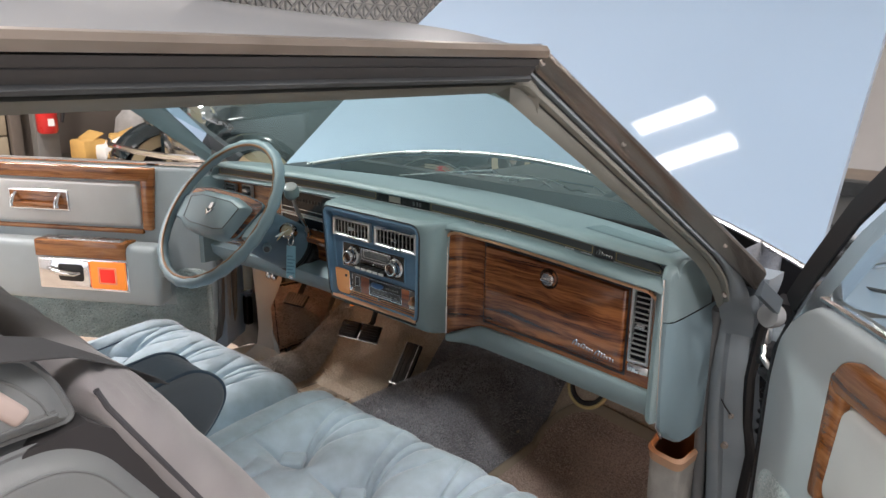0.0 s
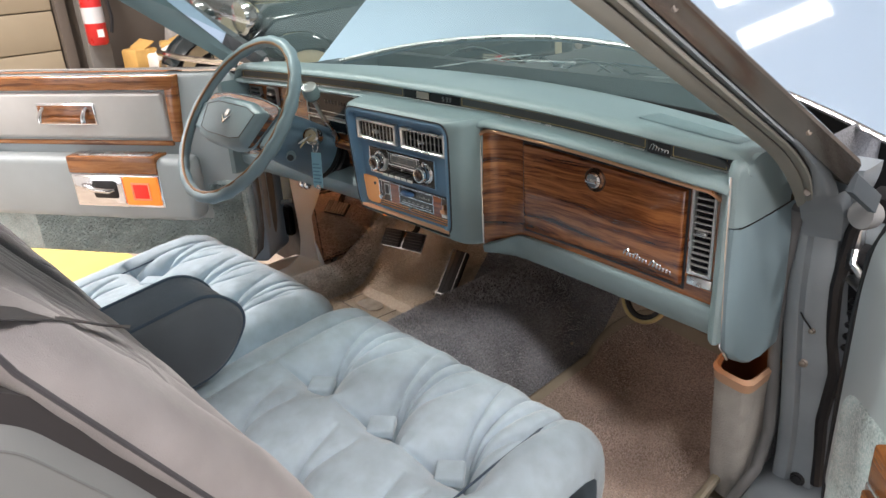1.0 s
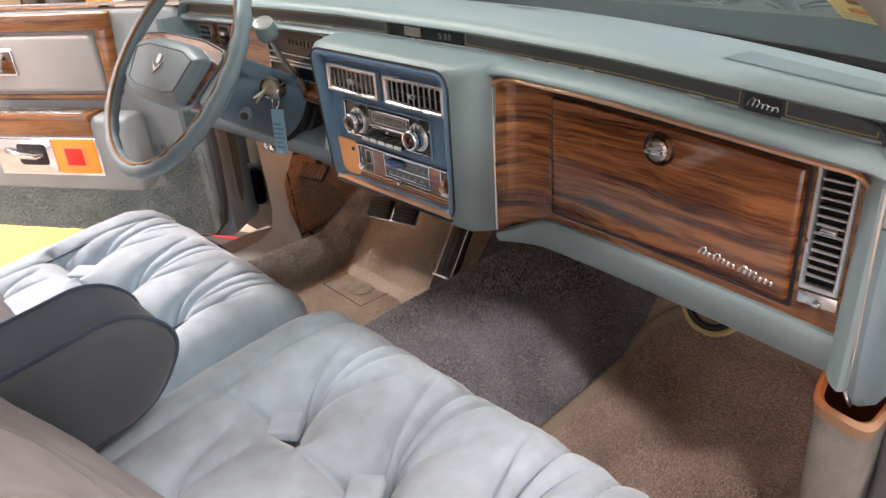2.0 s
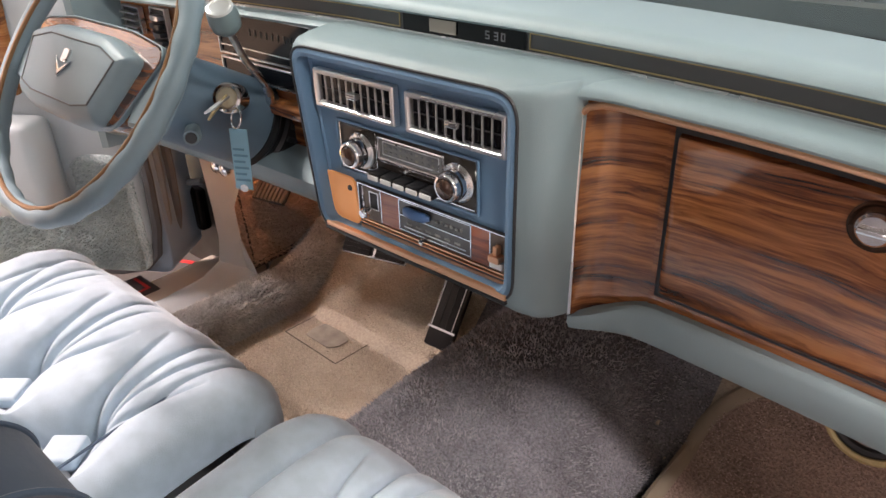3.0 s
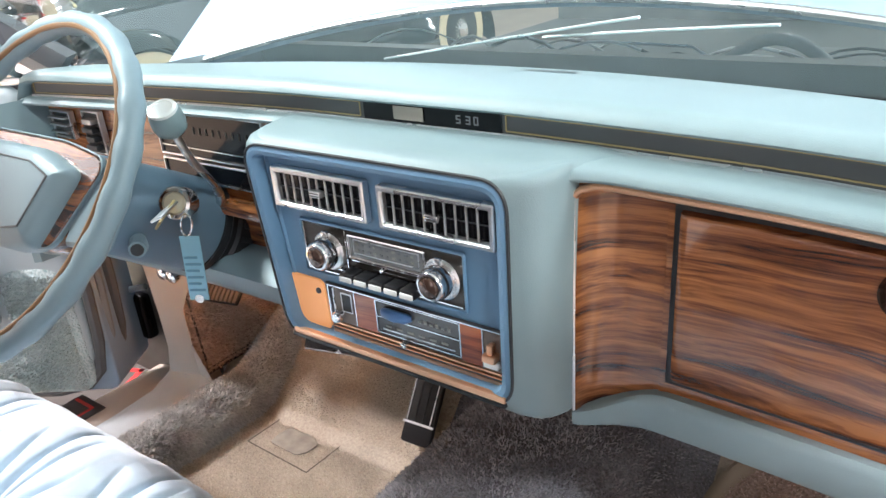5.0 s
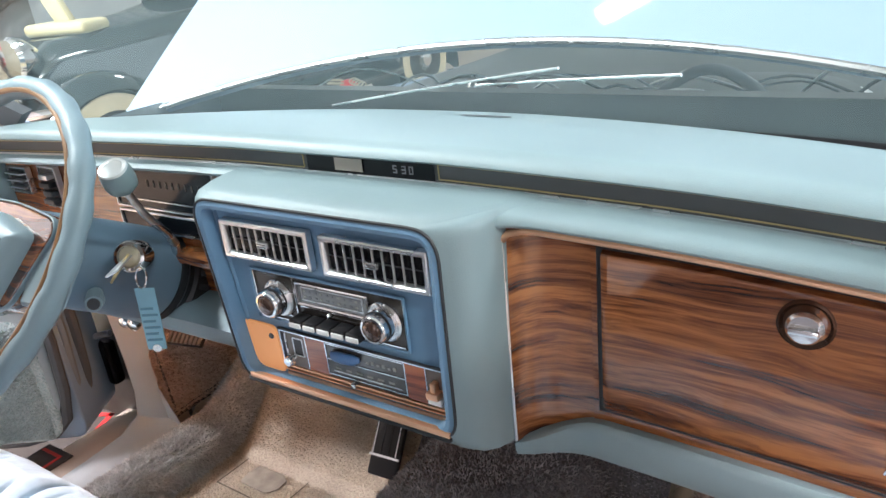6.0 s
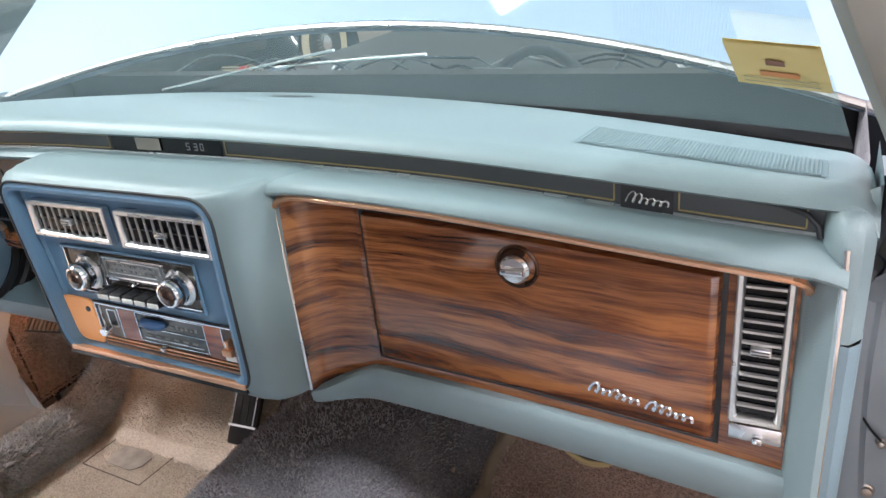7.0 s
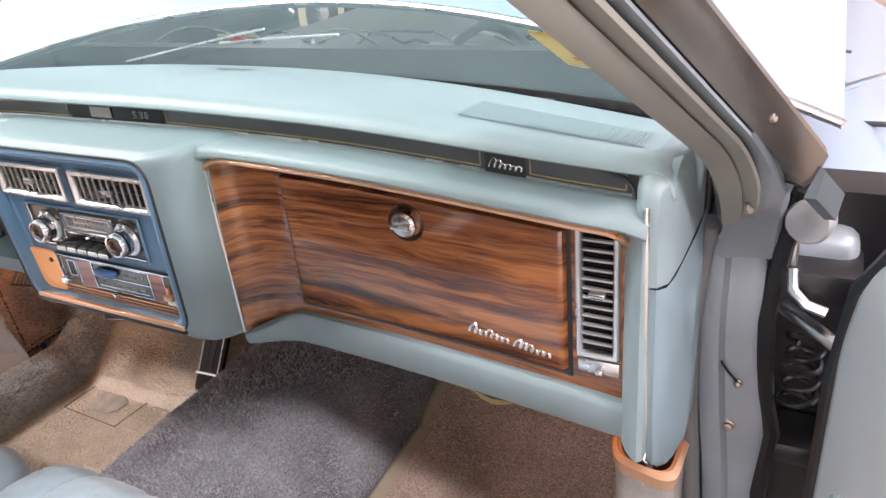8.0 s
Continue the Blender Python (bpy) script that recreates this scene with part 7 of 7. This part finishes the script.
for x in (-5.25, -4.66):
    for y in (1.24, 2.34):
        part("leg", Geo().box((x - 0.03, y - 0.03, 0), (x + 0.03, y + 0.03, 0.40), 0.004), WALLBROWN, sh)
for nm, lab, cat, mt, spots in (("cardboard_box", "crumpled yellow-brown cardboard box on the workbench", "box", material("cardboard", (0.55, 0.33, 0.10), 0.8), ((-4.85, 1.30, 0.16, 12), (-4.80, 1.56, 0.19, -20))), ("paper_pile", "heap of white paper on the workbench", "paper", WHITE, ((-4.72, 1.42, 0.12, 5),))):
    for x, y, hgt, rz in spots:
        t_ = thing(nm, (x, y, 0.44), lab, cat)
        part("body", Geo().box((-0.10, -0.10, 0.0), (0.10, 0.10, hgt), 0.02, 2, m=pose(x, y, 0.44, 0, 0, rz)), mt, t_)
        part("flap", Geo().box((-0.09, -0.02, 0.0), (0.09, 0.10, 0.012), 0.004, m=pose(x, y, 0.44 + hgt, 28, 5, rz)), mt, t_)
bagg = thing("sack", (-4.9, 1.75, 0.44), "grey crumpled sack leaning on the wall", "sack")
bg = Geo().lathe([(0.05, 0), (0.17, 0.02), (0.20, 0.15), (0.17, 0.30), (0.10, 0.40), (0.02, 0.42)], Matrix.Translation((-4.9, 1.75, 0.44)), 24)
bg.v = [(x + 0.03 * noise.noise((x * 9, y * 9, z * 9)), y + 0.03 * noise.noise((y * 9, z * 9, x * 7)), z + 0.02 * noise.noise((x * 5, z * 8, y * 8))) for x, y, z in bg.v]
part("cloth", bg, material("sack_cloth", (0.30, 0.29, 0.28), 0.9, var=0.2), bagg)
ym = tagged(part("yellow_floor_mat", Geo().box((-2.9, -0.75, 0.0), (-1.95, 0.05, 0.012), 0.004), YELLOW), "yellow sheet lying on the garage floor", "floor sheet")
dm = thing("dark_floor_mat", (-1.5, 0.25, 0.0), "dark mat with a red line on the garage floor", "floor mat")
part("mat", Geo().box((-0.30, -0.20, 0.0), (0.30, 0.20, 0.012), 0.004, m=pose(-1.56, 0.18, 0, 0, 0, 24)), material("mat_black", (0.06, 0.05, 0.045), 0.8), dm)
for p0, p1 in (((-0.24, 0.14), (0.24, 0.14)), ((0.24, 0.14), (0.24, -0.14)), ((-0.24, -0.14), (0.24, -0.14))):
    part("red_line", Geo().box((min(p0[0], p1[0]) - 0.008, min(p0[1], p1[1]) - 0.008, 0.012), (max(p0[0], p1[0]) + 0.008, max(p0[1], p1[1]) + 0.008, 0.0135), m=pose(-1.56, 0.18, 0, 0, 0, 24)), RED, dm)


def whitewall(car, x, y, r=0.335):
    m = Matrix.Translation((x, y, r)) @ pose(0, 0, 0, 0, 90, 0)
    w = part("wheel", Geo().lathe([(r * 0.98, -0.075), (r, -0.05), (r, 0.05), (r * 0.97, 0.07), (r * 0.93, 0.078)], m, 40), BLACK, car)
    part("whitewall", Geo().lathe([(r * 0.94, 0.0755), (r * 0.93, 0.081), (r * 0.68, 0.084), (r * 0.66, 0.07)], m, 40), material("cream_rubber", (0.72, 0.62, 0.42), 0.6), w)
    part("hub", Geo().lathe([(r * 0.20, 0.05), (r * 0.18, 0.10), (0.001, 0.11)], m, 20), CHROME, w)
    for k in range(18):
        a = k * math.pi / 9
        part("spoke", Geo().tube([m @ Vector((r * 0.16 * math.cos(a), r * 0.16 * math.sin(a), 0.08)), m @ Vector((r * 0.67 * math.cos(a + 0.15), r * 0.67 * math.sin(a + 0.15), 0.06))], 0.004, 5), BRIGHT, w)


oc = thing("vintage_car", (-3.7, 3.1, 0.0), "glossy black vintage car with cream whitewall tyres", "car")
for wy in (1.69, 4.55):
    whitewall(oc, -3.12, wy)
    whitewall(oc, -4.42, wy)


def body_ring(y, w, z0, z1, rnd=0.12):
    return [Vector((-3.78 + p.x, y, p.y)) for p in rpoly([(-w, z0), (w, z0), (w * 0.92, z1), (-w * 0.92, z1)], rnd, 6)]


part("body", Geo().loft([body_ring(1.55, 0.36, 0.42, 0.80), body_ring(1.7, 0.42, 0.36, 0.92), body_ring(2.6, 0.52, 0.34, 0.98), body_ring(2.9, 0.62, 0.32, 1.02), body_ring(4.4, 0.64, 0.32, 1.02), body_ring(5.1, 0.52, 0.40, 0.90), body_ring(5.35, 0.35, 0.48, 0.72)], closed=True, caps=True), CARBLACK, oc)
part("cabin", Geo().loft([body_ring(2.95, 0.58, 1.0, 1.06), body_ring(3.15, 0.56, 1.0, 1.44, 0.1), body_ring(4.2, 0.55, 1.0, 1.46, 0.12), body_ring(4.7, 0.48, 0.95, 1.1, 0.1)], closed=True, caps=True), CARBLACK, oc)
for wy in (1.69, 4.55):
    for x in (-3.14, -4.42):
        arc = []
        for a in span(-0.25, math.pi + 0.35, 20):
            c = Vector((x, wy + 0.44 * math.cos(a), 0.335 + 0.43 * math.sin(a)))
            arc.append([c + Vector((dx, 0, -abs(dx) ** 2 * 5)) for dx in span(-0.14, 0.14, 7)])
        part("mudguard", Geo().loft(arc), CARBLACK, oc)
for x in (-3.05, -4.5):
    part("running_board", Geo().box((x - 0.12, 2.1, 0.30), (x + 0.12, 4.1, 0.35), 0.015), CARBLACK, oc)
for z in (0.52, 0.62):
    part("bumper_bar", Geo().tube([(-4.45, 1.30, z), (-4.2, 1.20, z), (-3.78, 1.17, z), (-3.36, 1.20, z), (-3.1, 1.30, z), (-3.06, 1.42, z)], 0.022, 8), CHROME, oc)
for x in (-4.12, -3.44):
    hl = part("headlamp", Geo().lathe([(0.03, -0.12), (0.10, -0.04), (0.115, 0.02), (0.10, 0.04), (0.001, 0.055)], Matrix.Translation((x, 1.5, 0.86)) @ pose(0, 0, 0, 90, 0, 0), 24), CHROME, oc)
part("grille", Geo().box((-4.0, 1.50, 0.42), (-3.56, 1.545, 0.86), 0.03), CHROME, oc)
ws_ = thing("winged_sign", (-2.9, 3.38, 0.0), "small red and cream winged sign on a thin stand", "sign")
WSM = pose(-2.9, 3.38, 0.355, 0, 0, 62)
part("shield", moulding(Geo(), [(-0.06, -0.05), (0.03, -0.07), (0.08, 0.0), (0.02, 0.04), (-0.05, 0.03)], [(0, 0.012), (0, -0.004), (0.004, -0.008)], 0.02, WSM), RED, ws_)
for k in range(4):
    part("wing", moulding(Geo(), [(-0.15, 0.05 - k * 0.022), (-0.03, 0.03 - k * 0.022), (-0.03, 0.044 - k * 0.022), (-0.14, 0.062 - k * 0.022)], [(0, 0.006), (0, -0.010)], 0.004, WSM), CREAM, ws_)
    part("wing", Geo().tube([WSM @ Vector((0.04 + 0.03 * math.cos(a) + 0.02 * k, -0.012, 0.02 - 0.012 * k + 0.02 * math.sin(a))) for a in [i_ * math.pi / 6 for i_ in range(12)]], 0.005, 6, closed=True), CREAM, ws_)
part("stand", Geo().tube([(-2.89, 3.385, 0.0), (-2.89, 3.385, 0.34)], 0.008, 8), BRIGHT, ws_)
crm = thing("cream_cushion", (-3.5, 1.95, 0.95), "cream leather cushion resting on the vintage car hood", "cushion")
part("base", Geo().box((-0.20, -0.12, 0.0), (0.20, 0.12, 0.07), 0.03, 3, m=pose(-3.62, 1.92, 0.93, 0, 0, 20)), material("cream_leather", (0.62, 0.53, 0.30), 0.5), crm)
part("upright", Geo().box((-0.05, -0.03, 0.0), (0.05, 0.03, 0.22), 0.015, 2, m=pose(-3.64, 1.94, 0.98, 0, -24, 20)), material("cream_leather", (0.62, 0.53, 0.30), 0.5), crm)
sgn = thing("display_sign", (-4.95, 3.6, 0.0), "tall pale display sign with a red emblem", "sign")
part("board", moulding(Geo(), [(-0.16, 0.0), (0.16, 0.0), (0.18, 0.7), (0.09, 1.05), (-0.09, 1.05), (-0.18, 0.7)], [(0, 0.03), (0, 0.0), (0.006, -0.006)], 0.05, pose(-4.95, 3.6, 0.02, 0, 0, 80)), material("sign_cream", (0.55, 0.52, 0.44), 0.6), sgn)
part("emblem", moulding(Geo(), rect(-0.09, 0.09, 0.62, 0.80), [(0, -0.004), (0, -0.010)], 0.085, pose(-4.95, 3.6, 0.02, 0, 0, 80)), RED, sgn)
rs = thing("road_sign", (-3.0, 1.9, 0.0), "red and cream wedge-shaped sign on a stand", "sign")
part("board", moulding(Geo(), [(-0.25, 0.0), (0.22, -0.16), (0.26, -0.02), (-0.20, 0.14)], [(0, 0.012), (0, 0.0)], 0.01, pose(-4.75, 3.1, 0.62, 0, 0, 80)), RED, rs)
part("face", moulding(Geo(), [(-0.20, 0.03), (0.20, -0.08), (0.24, 0.04), (-0.16, 0.13)], [(0, -0.002), (0, -0.006)], 0.01, pose(-4.75, 3.1, 0.63, 0, 0, 80)), CREAM, rs)
part("stand", Geo().tube([(-4.74, 3.1, 0.0), (-4.74, 3.1, 0.62)], 0.02, 8), BRIGHT, rs)
# pale pierced-block screen high on the wall
scr = thing("block_screen", (-6.9, 5.5, 1.4), "white pierced decorative block screen along the wall", "block screen")
part("frame", Geo().box((-7.003, 3.6, 1.3), (-6.88, 8.9, 2.9), 0.01), WHITE, scr)
BLK = None
for iy in range(20):
    for iz in range(7):
        if BLK is None:
            gg = Geo()
            for s in (-1, 1):
                gg.box((-0.02, -0.13, -0.012), (0.02, 0.13, 0.012), m=pose(0, 0, 0, 45 * s, 0, 0))
            gg.box((-0.018, -0.11, 0.098), (0.018, 0.11, 0.11))
            gg.box((-0.018, 0.098, -0.11), (0.018, 0.11, 0.11))
            BLK = mesh_of("block", fix(gg), material("block_grey", (0.45, 0.46, 0.47), 0.7))
        ob = new("block", BLK)
        ob.parent = scr
        ob.matrix_parent_inverse = Matrix.Translation(-scr.location)
        ob.location = (-6.86, 3.75 + iy * 0.22, 1.42 + iz * 0.22)

# ---- looped pile on the driver door's carpet ----
def door_spot(u0, u1, z0, z1, y):
    def spot(r):
        return DL @ Vector((r.uniform(u0, u1), y, r.uniform(z0, z1))), (DL.to_3x3() @ Vector((0, -1, 0.1))).normalized()
    return spot


clothes("door_carpet_cover", 6000, door_spot(0.10, 0.208, 0.352, 0.60, -0.004), TEAL_PILE, door_l, 0.008, 0.0014, 11)
clothes("door_foot_cover", 9000, door_spot(0.21, 0.9, 0.346, 0.48, -0.006), TEAL_PILE, door_l, 0.008, 0.0014, 12)
